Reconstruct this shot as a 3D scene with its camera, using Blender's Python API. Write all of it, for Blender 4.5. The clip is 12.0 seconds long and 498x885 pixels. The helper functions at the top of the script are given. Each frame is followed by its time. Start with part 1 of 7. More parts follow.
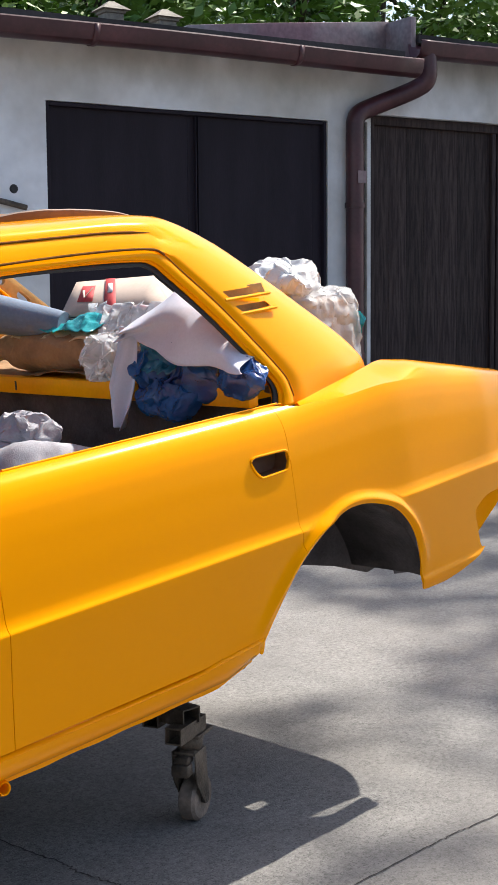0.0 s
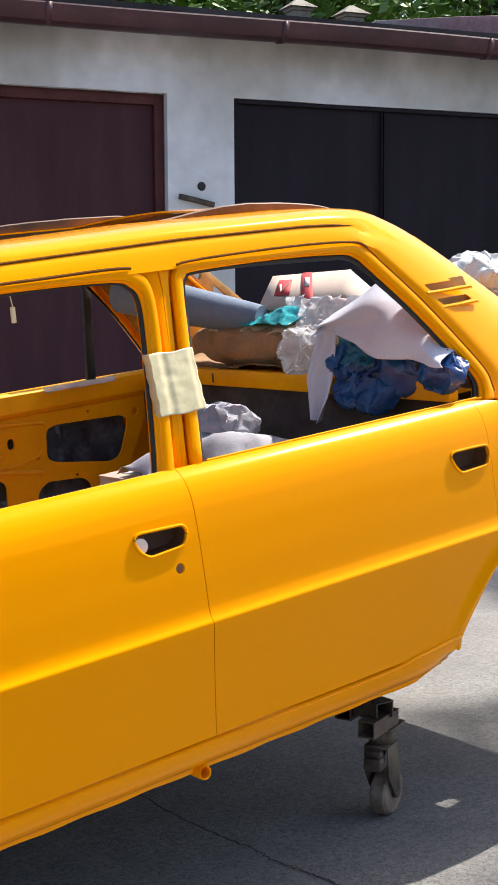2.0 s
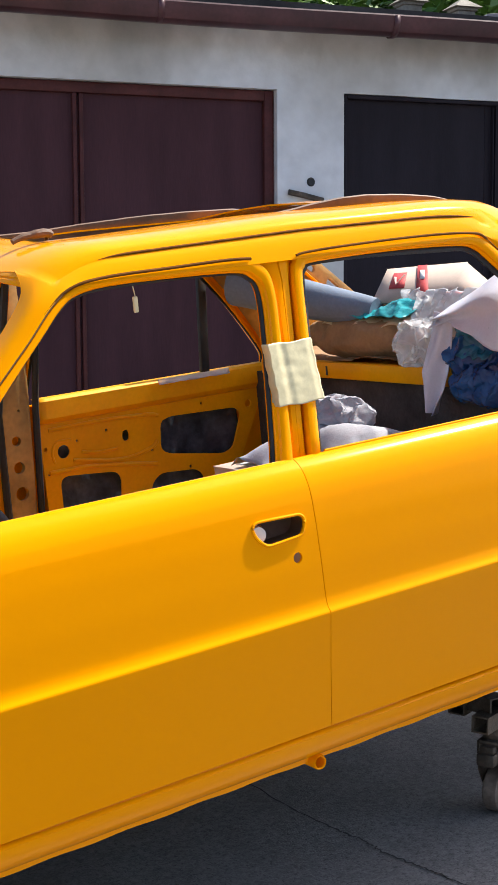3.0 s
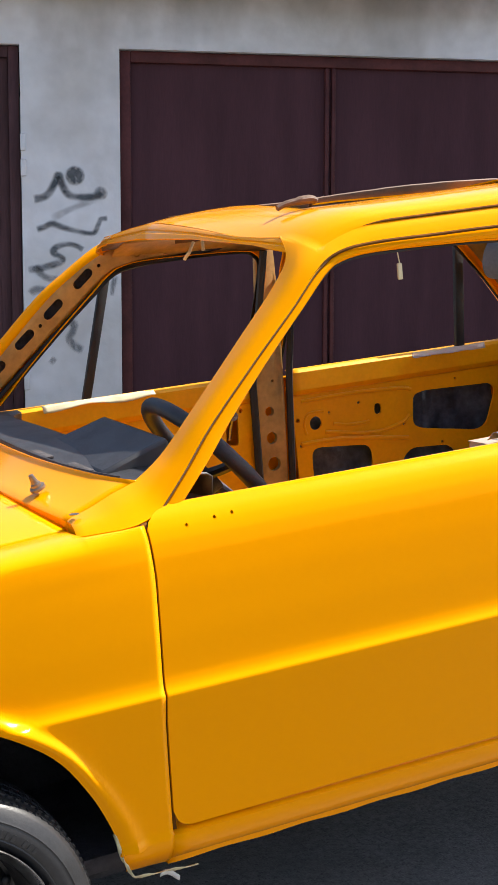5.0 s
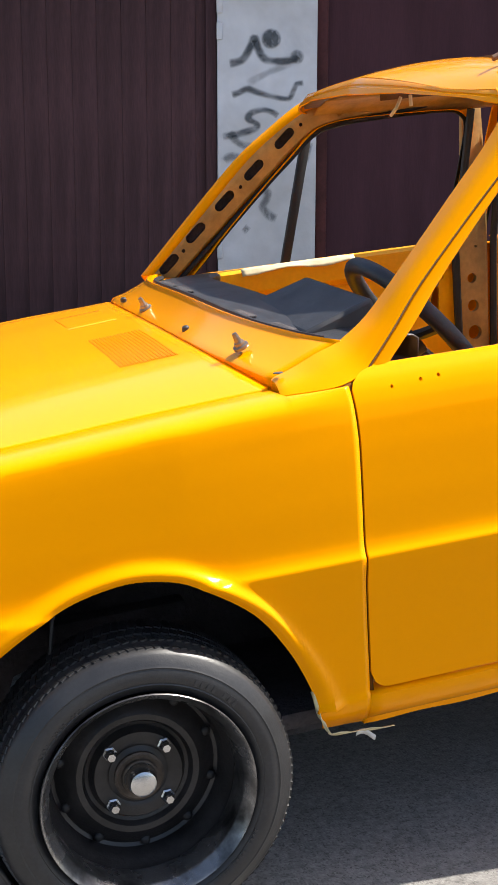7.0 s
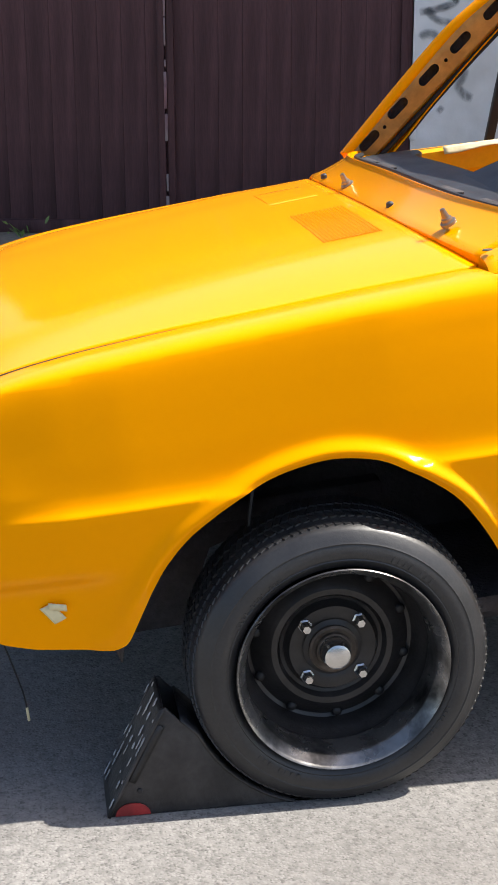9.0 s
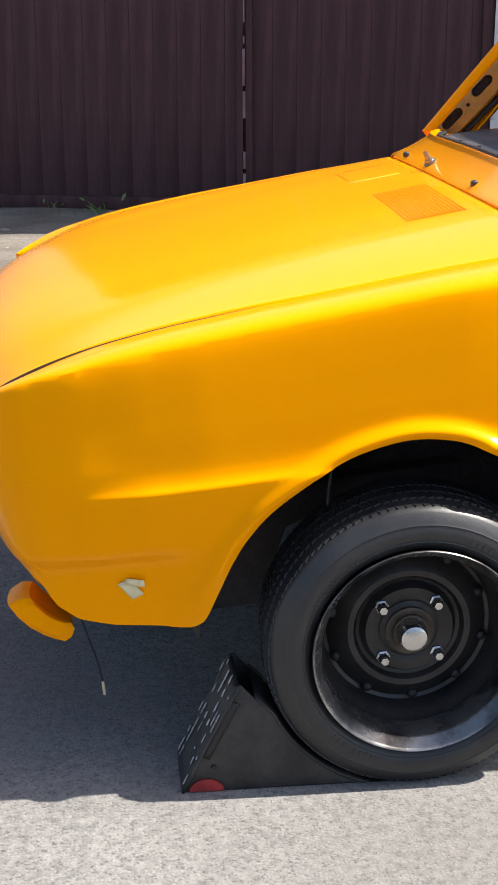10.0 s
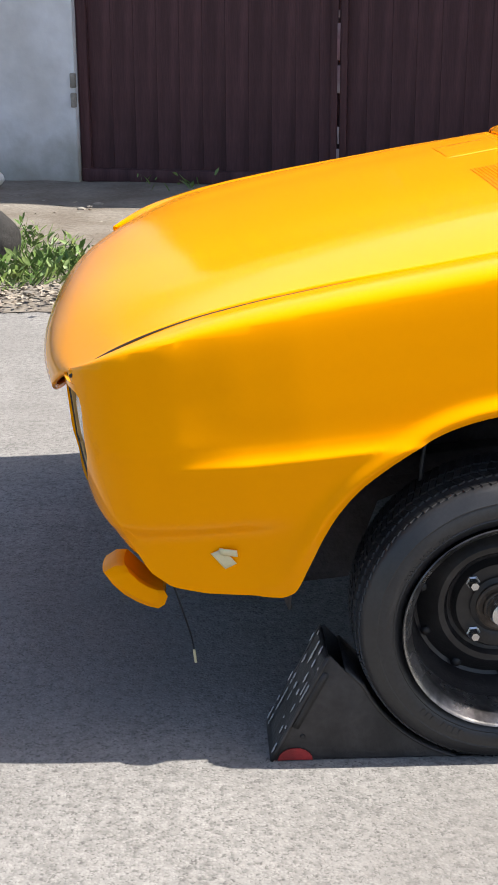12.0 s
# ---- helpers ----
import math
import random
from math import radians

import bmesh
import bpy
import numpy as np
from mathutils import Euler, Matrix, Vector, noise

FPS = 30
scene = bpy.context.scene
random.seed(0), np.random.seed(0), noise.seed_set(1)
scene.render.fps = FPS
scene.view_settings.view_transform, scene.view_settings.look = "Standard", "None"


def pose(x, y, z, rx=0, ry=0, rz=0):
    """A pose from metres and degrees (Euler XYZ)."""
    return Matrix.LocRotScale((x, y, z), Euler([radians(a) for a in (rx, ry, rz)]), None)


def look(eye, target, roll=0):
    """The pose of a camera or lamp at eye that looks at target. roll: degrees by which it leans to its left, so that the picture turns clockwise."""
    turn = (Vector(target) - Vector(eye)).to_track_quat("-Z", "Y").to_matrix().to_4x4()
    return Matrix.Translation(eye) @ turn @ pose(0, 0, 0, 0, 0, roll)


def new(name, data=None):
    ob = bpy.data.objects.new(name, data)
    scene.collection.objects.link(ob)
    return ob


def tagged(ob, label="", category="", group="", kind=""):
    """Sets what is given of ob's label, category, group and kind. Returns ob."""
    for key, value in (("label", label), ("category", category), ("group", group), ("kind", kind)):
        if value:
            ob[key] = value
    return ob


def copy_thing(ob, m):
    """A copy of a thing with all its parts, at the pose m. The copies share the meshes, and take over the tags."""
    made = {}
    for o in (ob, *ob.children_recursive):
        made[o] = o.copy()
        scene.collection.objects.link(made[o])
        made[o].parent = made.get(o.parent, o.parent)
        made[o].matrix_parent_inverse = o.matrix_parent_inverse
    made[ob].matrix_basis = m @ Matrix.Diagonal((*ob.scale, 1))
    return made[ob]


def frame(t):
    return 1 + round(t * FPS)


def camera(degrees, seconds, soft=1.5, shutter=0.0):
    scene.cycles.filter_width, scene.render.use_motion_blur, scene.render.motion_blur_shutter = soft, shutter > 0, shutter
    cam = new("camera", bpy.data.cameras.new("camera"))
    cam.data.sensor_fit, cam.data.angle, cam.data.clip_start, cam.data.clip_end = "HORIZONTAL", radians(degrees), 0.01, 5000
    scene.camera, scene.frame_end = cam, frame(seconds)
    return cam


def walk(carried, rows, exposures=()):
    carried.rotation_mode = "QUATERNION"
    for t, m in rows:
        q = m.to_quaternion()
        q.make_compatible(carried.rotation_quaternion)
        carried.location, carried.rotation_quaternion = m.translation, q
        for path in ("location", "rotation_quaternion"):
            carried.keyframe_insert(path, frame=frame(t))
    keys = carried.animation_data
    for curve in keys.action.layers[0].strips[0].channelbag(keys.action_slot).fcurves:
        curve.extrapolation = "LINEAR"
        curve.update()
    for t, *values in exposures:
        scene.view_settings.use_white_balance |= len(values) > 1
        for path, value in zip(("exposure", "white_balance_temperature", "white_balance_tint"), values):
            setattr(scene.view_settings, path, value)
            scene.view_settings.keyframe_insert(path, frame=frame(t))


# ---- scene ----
cam = camera(20.75, 12.0)
PATH = [
    (0, -0.331, -2.123, 1.339, 84.064, 0.479, -46.385),
    (0.5, -0.342, -2.121, 1.342, 84.054, 0.534, -44.797),
    (1, -0.357, -2.114, 1.341, 84.038, 0.473, -42.985),
    (1.5, -0.370, -2.101, 1.335, 84.025, 0.385, -41.167),
    (2, -0.383, -2.087, 1.327, 84.043, 0.362, -39.081),
    (2.5, -0.401, -2.077, 1.318, 84.003, 0.224, -36.800),
    (3, -0.414, -2.074, 1.312, 83.981, 0.270, -34.757),
    (5, -0.440, -2.031, 1.285, 83.203, -0.131, -24.704),
    (5.5, -0.445, -2.020, 1.278, 82.401, -0.154, -22.719),
    (6, -0.448, -2.009, 1.269, 81.125, -0.195, -20.750),
    (6.5, -0.453, -1.999, 1.262, 79.615, -0.171, -18.773),
    (7, -0.458, -1.986, 1.253, 77.956, -0.126, -16.837),
    (7.5, -0.468, -1.975, 1.242, 76.185, -0.059, -14.711),
    (9.5, -0.504, -1.967, 1.231, 72.780, 0.097, -7.617),
    (10, -0.511, -1.962, 1.229, 72.371, 0.080, -6.129),
    (10.5, -0.518, -1.963, 1.226, 71.980, 0.172, -4.972),
    (11, -0.522, -1.968, 1.227, 71.640, 0.203, -3.910),
    (11.5, -0.525, -1.976, 1.228, 71.485, 0.248, -3.084),
    (12, -0.525, -1.979, 1.228, 71.395, 0.288, -2.369),
]
walk(cam, [(t, pose(*p)) for t, *p in PATH], [(0.0, 0.95), (2.0, 1.0), (5.0, 1.10), (12.0, 1.10)])

# ---- light ----
world = bpy.data.worlds.new("sky")
scene.world = world
world.use_nodes = True
sky = world.node_tree.nodes.new("ShaderNodeTexSky")
sky.sky_type = "NISHITA"
sky.sun_disc = False
SUN_FROM = Vector((0.60, -0.012, 0.80)).normalized()
sky.sun_elevation = math.asin(SUN_FROM.z)
sky.sun_rotation = math.atan2(SUN_FROM.x, SUN_FROM.y)
sky.dust_density = 2.0
world.node_tree.links.new(sky.outputs[0], world.node_tree.nodes["Background"].inputs[0])
world.node_tree.nodes["Background"].inputs[1].default_value = 0.11
sun = new("sun", bpy.data.lights.new("sun", "SUN"))
sun.data.energy, sun.data.angle, sun.data.color = 4.7, radians(0.5), (1.0, 0.95, 0.86)
sun.matrix_world = look(SUN_FROM * 20, (0, 0, 0))

# ---- materials ----


def mat(name, base, rough=0.6, metal=0.0, vary=0.15, scale=8.0, fine=60.0, bump=0.1, bump_scale=120.0, coat=0.0, alpha=1.0,
        second=None, spec=0.5, depth=0.01, transmission=0.0, stretch=(1, 1, 1), per_piece=0.0):
    """A surface with variation at two scales, roughness wear and fine relief."""
    m = bpy.data.materials.new(name)
    m.use_nodes = True
    nt = m.node_tree
    b = nt.nodes["Principled BSDF"]
    tc = nt.nodes.new("ShaderNodeTexCoord")
    mp = nt.nodes.new("ShaderNodeMapping")
    mp.inputs["Scale"].default_value = stretch
    nt.links.new(tc.outputs["Object"], mp.inputs["Vector"])

    def noise_node(sc, detail=4.0):
        n = nt.nodes.new("ShaderNodeTexNoise")
        n.inputs["Scale"].default_value, n.inputs["Detail"].default_value = sc, detail
        nt.links.new(mp.outputs[0], n.inputs["Vector"])
        return n
    big, small = noise_node(scale), noise_node(fine)
    mix = nt.nodes.new("ShaderNodeMix")
    mix.data_type = "RGBA"
    other = second or tuple(c * (1 - 2.2 * vary) for c in base)
    mix.inputs["A"].default_value, mix.inputs["B"].default_value = (*base, 1), (*other, 1)
    ramp = nt.nodes.new("ShaderNodeMapRange")
    ramp.inputs["From Min"].default_value, ramp.inputs["From Max"].default_value = 0.38, 0.68
    nt.links.new(big.outputs[0], ramp.inputs["Value"])
    nt.links.new(ramp.outputs[0], mix.inputs["Factor"])
    mul = nt.nodes.new("ShaderNodeMix")
    mul.data_type, mul.blend_type = "RGBA", "MULTIPLY"
    mul.inputs["Factor"].default_value = min(1.0, vary * 2)
    r2 = nt.nodes.new("ShaderNodeMapRange")
    r2.inputs["From Min"].default_value, r2.inputs["From Max"].default_value = 0.3, 0.7
    r2.inputs["To Min"].default_value, r2.inputs["To Max"].default_value = 0.55, 1.15
    nt.links.new(small.outputs[0], r2.inputs["Value"])
    nt.links.new(mix.outputs["Result"], mul.inputs["A"])
    nt.links.new(r2.outputs[0], mul.inputs["B"])
    out = mul.outputs["Result"]
    if per_piece:
        info = nt.nodes.new("ShaderNodeObjectInfo")
        r3 = nt.nodes.new("ShaderNodeMapRange")
        r3.inputs["To Min"].default_value, r3.inputs["To Max"].default_value = 1 - per_piece, 1 + per_piece
        nt.links.new(info.outputs["Random"], r3.inputs["Value"])
        m2 = nt.nodes.new("ShaderNodeMix")
        m2.data_type, m2.blend_type = "RGBA", "MULTIPLY"
        m2.inputs["Factor"].default_value = 1.0
        nt.links.new(out, m2.inputs["A"])
        nt.links.new(r3.outputs[0], m2.inputs["B"])
        out = m2.outputs["Result"]
    nt.links.new(out, b.inputs["Base Color"])
    rr = nt.nodes.new("ShaderNodeMapRange")
    rr.inputs["To Min"].default_value, rr.inputs["To Max"].default_value = max(0.02, rough - 0.08), min(1.0, rough + 0.08)
    nt.links.new(big.outputs[0], rr.inputs["Value"])
    nt.links.new(rr.outputs[0], b.inputs["Roughness"])
    b.inputs["Metallic"].default_value = metal
    b.inputs["Specular IOR Level"].default_value = spec
    b.inputs["Coat Weight"].default_value, b.inputs["Coat Roughness"].default_value = coat, 0.12
    b.inputs["Alpha"].default_value = alpha
    b.inputs["Transmission Weight"].default_value = transmission
    if bump:
        bn = noise_node(bump_scale, 6.0)
        bp = nt.nodes.new("ShaderNodeBump")
        bp.inputs["Strength"].default_value, bp.inputs["Distance"].default_value = bump, depth
        nt.links.new(bn.outputs[0], bp.inputs["Height"])
        nt.links.new(bp.outputs[0], b.inputs["Normal"])
    return m


PAINT = mat("yellow_paint", (0.95, 0.334, 0.0), 0.13, 0.0, 0.006, 1.2, 60, 0.0, 900, depth=0.001, second=(0.94, 0.327, 0.0), spec=0.34)
PAINT.node_tree.nodes["Principled BSDF"].inputs["Specular Tint"].default_value = (1.0, 0.7, 0.05, 1)
# brown that paints in the shade inside door gaps and the drip channel
GAP = mat("shadowed_brown_gap", (0.16, 0.060, 0.010), 0.85, 0, 0.15, 20, 90, 0.0, spec=0.1)
# the shell's own paint again, its base lightened to offset the dim cabin
PAINT_IN = mat("inner_paint_brightened", (0.93, 0.41, 0.0), 0.40, 0.0, 0.06, 6, 90, 0.03, 200, second=(0.85, 0.35, 0.002), spec=0.25)
PRIMER = mat("brown_primer", (0.16, 0.075, 0.035), 0.6, 0, 0.2, 8, 60, 0.1, 150)
PILLAR_GREY = mat("dusty_primer", (0.50, 0.285, 0.075), 0.6, 0, 0.2, 9, 60, 0.1, 150)
CAVITY = mat("underseal", (0.078, 0.066, 0.068), 0.85, 0, 0.25, 10, 90, 0.4, 120)
SEAL = mat("black_rubber_seal", (0.015, 0.014, 0.015), 0.55, 0, 0.2, 20, 90, 0.1, 200)
TRIM_BLACK = mat("black_vinyl", (0.030, 0.031, 0.037), 0.5, 0, 0.2, 12, 300, 0.3, 500, depth=0.002)
RUBBER = mat("tyre_rubber", (0.019, 0.0185, 0.020), 0.42, 0, 0.25, 14, 160, 0.05, 300, second=(0.030, 0.029, 0.030))
DULL_STEEL = mat("dull_brownish_steel", (0.36, 0.30, 0.25), 0.34, 0.8, 0.2, 30, 200, 0.1, 200)
RIM = mat("worn_black_steel", (0.034, 0.031, 0.031), 0.38, 0.2, 0.3, 12, 90, 0.1, 150)
RIM_LIP = mat("scuffed_bare_steel", (0.26, 0.25, 0.245), 0.28, 0.8, 0.3, 16, 120, 0.15, 160, second=(0.03, 0.028, 0.027), depth=0.001)
CHROME = mat("zinc_steel", (0.62, 0.62, 0.62), 0.22, 1.0, 0.1, 30, 200, 0.05, 300)
STEEL_DARK = mat("greasy_steel", (0.15, 0.115, 0.088), 0.6, 0.4, 0.3, 14, 120, 0.25, 150)
CHOCK = mat("black_painted_steel_chipped", (0.040, 0.036, 0.036), 0.5, 0.1, 0.3, 12, 80, 0.2, 120)
BARE = mat("bare_scraped_steel", (0.55, 0.55, 0.58), 0.35, 0.5, 0.2, 40, 120, 0.1, 150)
RED = mat("worn_red_paint", (0.42, 0.03, 0.03), 0.6, 0, 0.3, 30, 120, 0.2, 200)
TAPE = mat("masking_tape", (0.72, 0.63, 0.38), 0.6, 0, 0.10, 14, 120, 0.3, 60, depth=0.001)
CARD = mat("cardboard", (0.50, 0.39, 0.32), 0.8, 0, 0.06, 6, 100, 0.1, 200, depth=0.001)
BOXRED = mat("red_print", (0.55, 0.05, 0.05), 0.7, 0, 0.1, 20, 100, 0.02, 200)
PAPER = mat("brown_kraft_paper", (0.36, 0.21, 0.10), 0.75, 0, 0.15, 9, 80, 0.4, 40)
CLOTH = mat("pale_lavender_cloth", (0.66, 0.68, 0.79), 0.9, 0, 0.06, 5, 150, 0.2, 400)
CLOTH_GREY = mat("grey_sheet", (0.42, 0.42, 0.47), 0.9, 0, 0.12, 5, 150, 0.2, 300)
BLUE_BAG = mat("blue_plastic_film", (0.012, 0.095, 0.30), 0.16, 0, 0.25, 12, 60, 0.5, 40, second=(0.008, 0.04, 0.17), alpha=0.9)
TEAL = mat("teal_plastic_film", (0.03, 0.42, 0.46), 0.25, 0, 0.2, 12, 60, 0.5, 40)
CLEAR = mat("milky_clear_film", (0.86, 0.87, 0.89), 0.10, 0, 0.06, 14, 60, 0.7, 45, second=(0.70, 0.70, 0.70), alpha=0.5)
CLEAR_BAG = mat("wrinkled_clear_film", (0.86, 0.86, 0.87), 0.10, 0, 0.06, 14, 60, 0.7, 45, second=(0.74, 0.72, 0.70), alpha=0.45)
KRAFT_PALE = mat("pale_shiny_wrapping", (0.62, 0.50, 0.30), 0.35, 0, 0.15, 9, 80, 0.4, 40)
TEAL_DARK = mat("blue_green_film", (0.015, 0.16, 0.27), 0.2, 0, 0.3, 14, 60, 0.5, 40)
CASTER = mat("worn_brown_rubber", (0.25, 0.19, 0.15), 0.7, 0, 0.25, 20, 90, 0.2, 120)
FOIL = mat("dusty_blue_grey_foil", (0.10, 0.12, 0.16), 0.35, 0.2, 0.35, 14, 60, 0.5, 40, second=(0.03, 0.035, 0.05))
ROLL = mat("blue_grey_foam", (0.16, 0.21, 0.29), 0.7, 0, 0.12, 6, 100, 0.1, 200)
WHITE_PAPER = mat("white_paper", (0.72, 0.70, 0.68), 0.8, 0, 0.05, 8, 90, 0.1, 200)
LENS = mat("headlamp_glass", (0.6, 0.6, 0.58), 0.15, 0.3, 0.1, 30, 90, 0.2, 150)
PLASTER = mat("weathered_white_plaster", (0.74, 0.75, 0.78), 0.9, 0, 0.12, 0.8, 9, 0.22, 30, second=(0.50, 0.48, 0.45))
def stain_plaster():
    """Green-brown moss creeping up the wall's foot, and grey run-off marks with painted eave shade towards the top."""
    nt = PLASTER.node_tree
    b = nt.nodes["Principled BSDF"]
    src = b.inputs["Base Color"].links[0].from_socket
    tc = nt.nodes.new("ShaderNodeTexCoord")
    sep = nt.nodes.new("ShaderNodeSeparateXYZ")
    nt.links.new(tc.outputs["Object"], sep.inputs[0])

    def tex(scale, stretch):
        mp = nt.nodes.new("ShaderNodeMapping")
        mp.inputs["Scale"].default_value = stretch
        n = nt.nodes.new("ShaderNodeTexNoise")
        n.inputs["Scale"].default_value, n.inputs["Detail"].default_value = scale, 6.0
        nt.links.new(tc.outputs["Object"], mp.inputs[0])
        nt.links.new(mp.outputs[0], n.inputs["Vector"])
        return n.outputs[0]

    def math_node(op, a, c):
        n = nt.nodes.new("ShaderNodeMath")
        n.operation, n.use_clamp = op, False
        for k, v in enumerate((a, c)):
            if isinstance(v, float):
                n.inputs[k].default_value = v
            else:
                nt.links.new(v, n.inputs[k])
        return n.outputs[0]

    def blend(fac, lo, hi, below, colour):
        mr = nt.nodes.new("ShaderNodeMapRange")
        for key, v in (("From Min", lo), ("From Max", hi), ("To Min", 0.0), ("To Max", 0.75)):
            mr.inputs[key].default_value = v
        nt.links.new(fac, mr.inputs["Value"])
        mx = nt.nodes.new("ShaderNodeMix")
        mx.data_type = "RGBA"
        nt.links.new(mr.outputs[0], mx.inputs["Factor"])
        nt.links.new(below, mx.inputs["A"])
        mx.inputs["B"].default_value = (*colour, 1)
        return mx.outputs["Result"]
    moss = math_node("SUBTRACT", math_node("MULTIPLY", tex(3.0, (1, 1, 1)), 0.75), sep.outputs["Z"])
    # run-off marks, greyer with height as painted shade of the eaves
    runoff_shade = math_node("MULTIPLY", tex(2.2, (1.0, 1.0, 0.45)), math_node("SUBTRACT", sep.outputs["Z"], 1.75))
    out = blend(moss, 0.0, 0.34, src, (0.17, 0.15, 0.085))
    out = blend(runoff_shade, 0.50, 0.95, out, (0.20, 0.19, 0.17))
    nt.links.new(out, b.inputs["Base Color"])


stain_plaster()
DOOR_DARK = mat("near_black_painted_boards", (0.019, 0.014, 0.021), 0.7, 0, 0.12, 2, 40, 0.1, 60, stretch=(3, 3, 0.5), spec=0.22)
DOOR_MAROON = mat("maroon_sheet_metal", (0.070, 0.026, 0.034), 0.7, 0, 0.12, 2, 30, 0.08, 60, stretch=(3, 3, 0.4), spec=0.22)
DOOR_FRAME = mat("red_oxide_frame", (0.10, 0.028, 0.027), 0.55, 0, 0.2, 5, 60, 0.1, 80, spec=0.22)
DOOR_BROWN = mat("weathered_brown_boards", (0.088, 0.041, 0.045), 0.65, 0, 0.22, 3, 40, 0.1, 60, stretch=(4, 4, 0.35), per_piece=0.10, spec=0.22)
DOOR_WOOD = mat("peeling_dark_boards", (0.022, 0.013, 0.014), 0.7, 0, 0.45, 6, 70, 0.15, 50, stretch=(9, 9, 0.7), second=(0.062, 0.044, 0.040), per_piece=0.2, spec=0.22)
GUTTER = mat("dark_maroon_gutter", (0.085, 0.028, 0.035), 0.4, 0.1, 0.2, 3, 40, 0.05, 90)
ROOF_FELT = mat("bitumen_felt", (0.05, 0.045, 0.045), 0.85, 0, 0.25, 2, 40, 0.3, 50)
FLASHING = mat("faded_maroon_sheet", (0.20, 0.10, 0.115), 0.5, 0.2, 0.3, 2.0, 30, 0.1, 40, second=(0.26, 0.24, 0.24))
CONCRETE_CAP = mat("grey_cement", (0.30, 0.27, 0.23), 0.9, 0, 0.2, 6, 60, 0.3, 60)
LEAF = mat("green_leaves", (0.075, 0.16, 0.022), 0.5, 0, 0.25, 0.7, 6, 0.0, second=(0.15, 0.26, 0.04))
GRASS = mat("grass_blades", (0.085, 0.16, 0.03), 0.55, 0, 0.3, 9, 60, 0.0, second=(0.17, 0.23, 0.06))
DRY_LEAF = mat("dry_leaf_flakes", (0.38, 0.33, 0.27), 0.8, 0, 0.3, 30, 90, 0.0, second=(0.20, 0.16, 0.12))
BARK = mat("bark", (0.06, 0.045, 0.03), 0.9, 0, 0.3, 6, 50, 0.5, 40)
STONE = mat("dark_rough_stone", (0.022, 0.020, 0.019), 0.9, 0, 0.3, 6, 50, 0.5, 40)


def ground_material():
    m = bpy.data.materials.new("coarse_concrete_yard")
    m.use_nodes = True
    nt, b = m.node_tree, m.node_tree.nodes["Principled BSDF"]
    N, L = nt.nodes.new, nt.links.new
    tc = N("ShaderNodeTexCoord")
    P = tc.outputs["Object"]

    def tex(kind, scale, **k):
        n = N(kind)
        n.inputs["Scale"].default_value = scale
        for key, v in k.items():
            n.inputs[key].default_value = v
        L(P, n.inputs["Vector"])
        return n

    def ramp(src, a, bb, lo=0.0, hi=1.0):
        r = N("ShaderNodeMapRange")
        for key, v in (("From Min", a), ("From Max", bb), ("To Min", lo), ("To Max", hi)):
            r.inputs[key].default_value = v
        L(src, r.inputs["Value"])
        return r.outputs[0]

    def mix(fac, a, bb, blend="MIX"):
        n = N("ShaderNodeMix")
        n.data_type, n.blend_type = "RGBA", blend
        for key, v in (("Factor", fac), ("A", a), ("B", bb)):
            if isinstance(v, (tuple, float)):
                n.inputs[key].default_value = v if isinstance(v, float) else (*v, 1)
            else:
                L(v, n.inputs[key])
        return n.outputs["Result"]
    peb = tex("ShaderNodeTexVoronoi", 165.0)
    peb2 = tex("ShaderNodeTexVoronoi", 330.0)
    blot = tex("ShaderNodeTexNoise", 1.3, Detail=5.0)
    mid = tex("ShaderNodeTexNoise", 9.0, Detail=5.0)
    fine = tex("ShaderNodeTexNoise", 240.0, Detail=2.0)
    pick = N("ShaderNodeSeparateColor")
    L(peb.outputs["Color"], pick.inputs[0])
    stone = mix(ramp(pick.outputs[0], 0.05, 0.45), (0.075, 0.072, 0.07), (0.36, 0.345, 0.325))
    paste = mix(ramp(mid.outputs[0], 0.35, 0.65), (0.22, 0.211, 0.198), (0.285, 0.273, 0.257))
    c = mix(ramp(peb.outputs["Distance"], 0.25, 0.75, 0.55, 0.05), paste, stone)
    pits = tex("ShaderNodeTexNoise", 150.0, Detail=3.0, Roughness=0.6)
    pits.inputs["Distortion"].default_value = 1.2
    c = mix(ramp(pits.outputs[0], 0.36, 0.43, 0.75, 0.0), c, (0.085, 0.080, 0.075))
    coarse = tex("ShaderNodeTexNoise", 55.0, Detail=6.0)
    c = mix(ramp(coarse.outputs[0], 0.52, 0.68, 0.0, 0.4), c, (0.40, 0.385, 0.36))
    c = mix(ramp(coarse.outputs[0], 0.30, 0.46, 0.5, 0.0), c, (0.13, 0.122, 0.117))
    c = mix(ramp(peb2.outputs["Distance"], 0.12, 0.3, 0.25, 0.0), c, (0.12, 0.115, 0.11))
    c = mix(ramp(blot.outputs[0], 0.40, 0.66, 0.0, 0.45), c, (0.185, 0.172, 0.16))
    c = mix(0.2, c, ramp(fine.outputs[0], 0.2, 0.8, 0.55, 1.25), "MULTIPLY")
    c = mix(1.0, c, (0.83, 0.83, 0.84), "MULTIPLY")
    L(c, b.inputs["Base Color"])
    b.inputs["Roughness"].default_value = 0.9
    b.inputs["Specular IOR Level"].default_value = 0.25
    h = N("ShaderNodeMath")
    h.operation = "ADD"
    L(ramp(peb.outputs["Distance"], 0.2, 0.6, 1.0, 0.0), h.inputs[0])
    L(mid.outputs[0], h.inputs[1])
    bp = N("ShaderNodeBump")
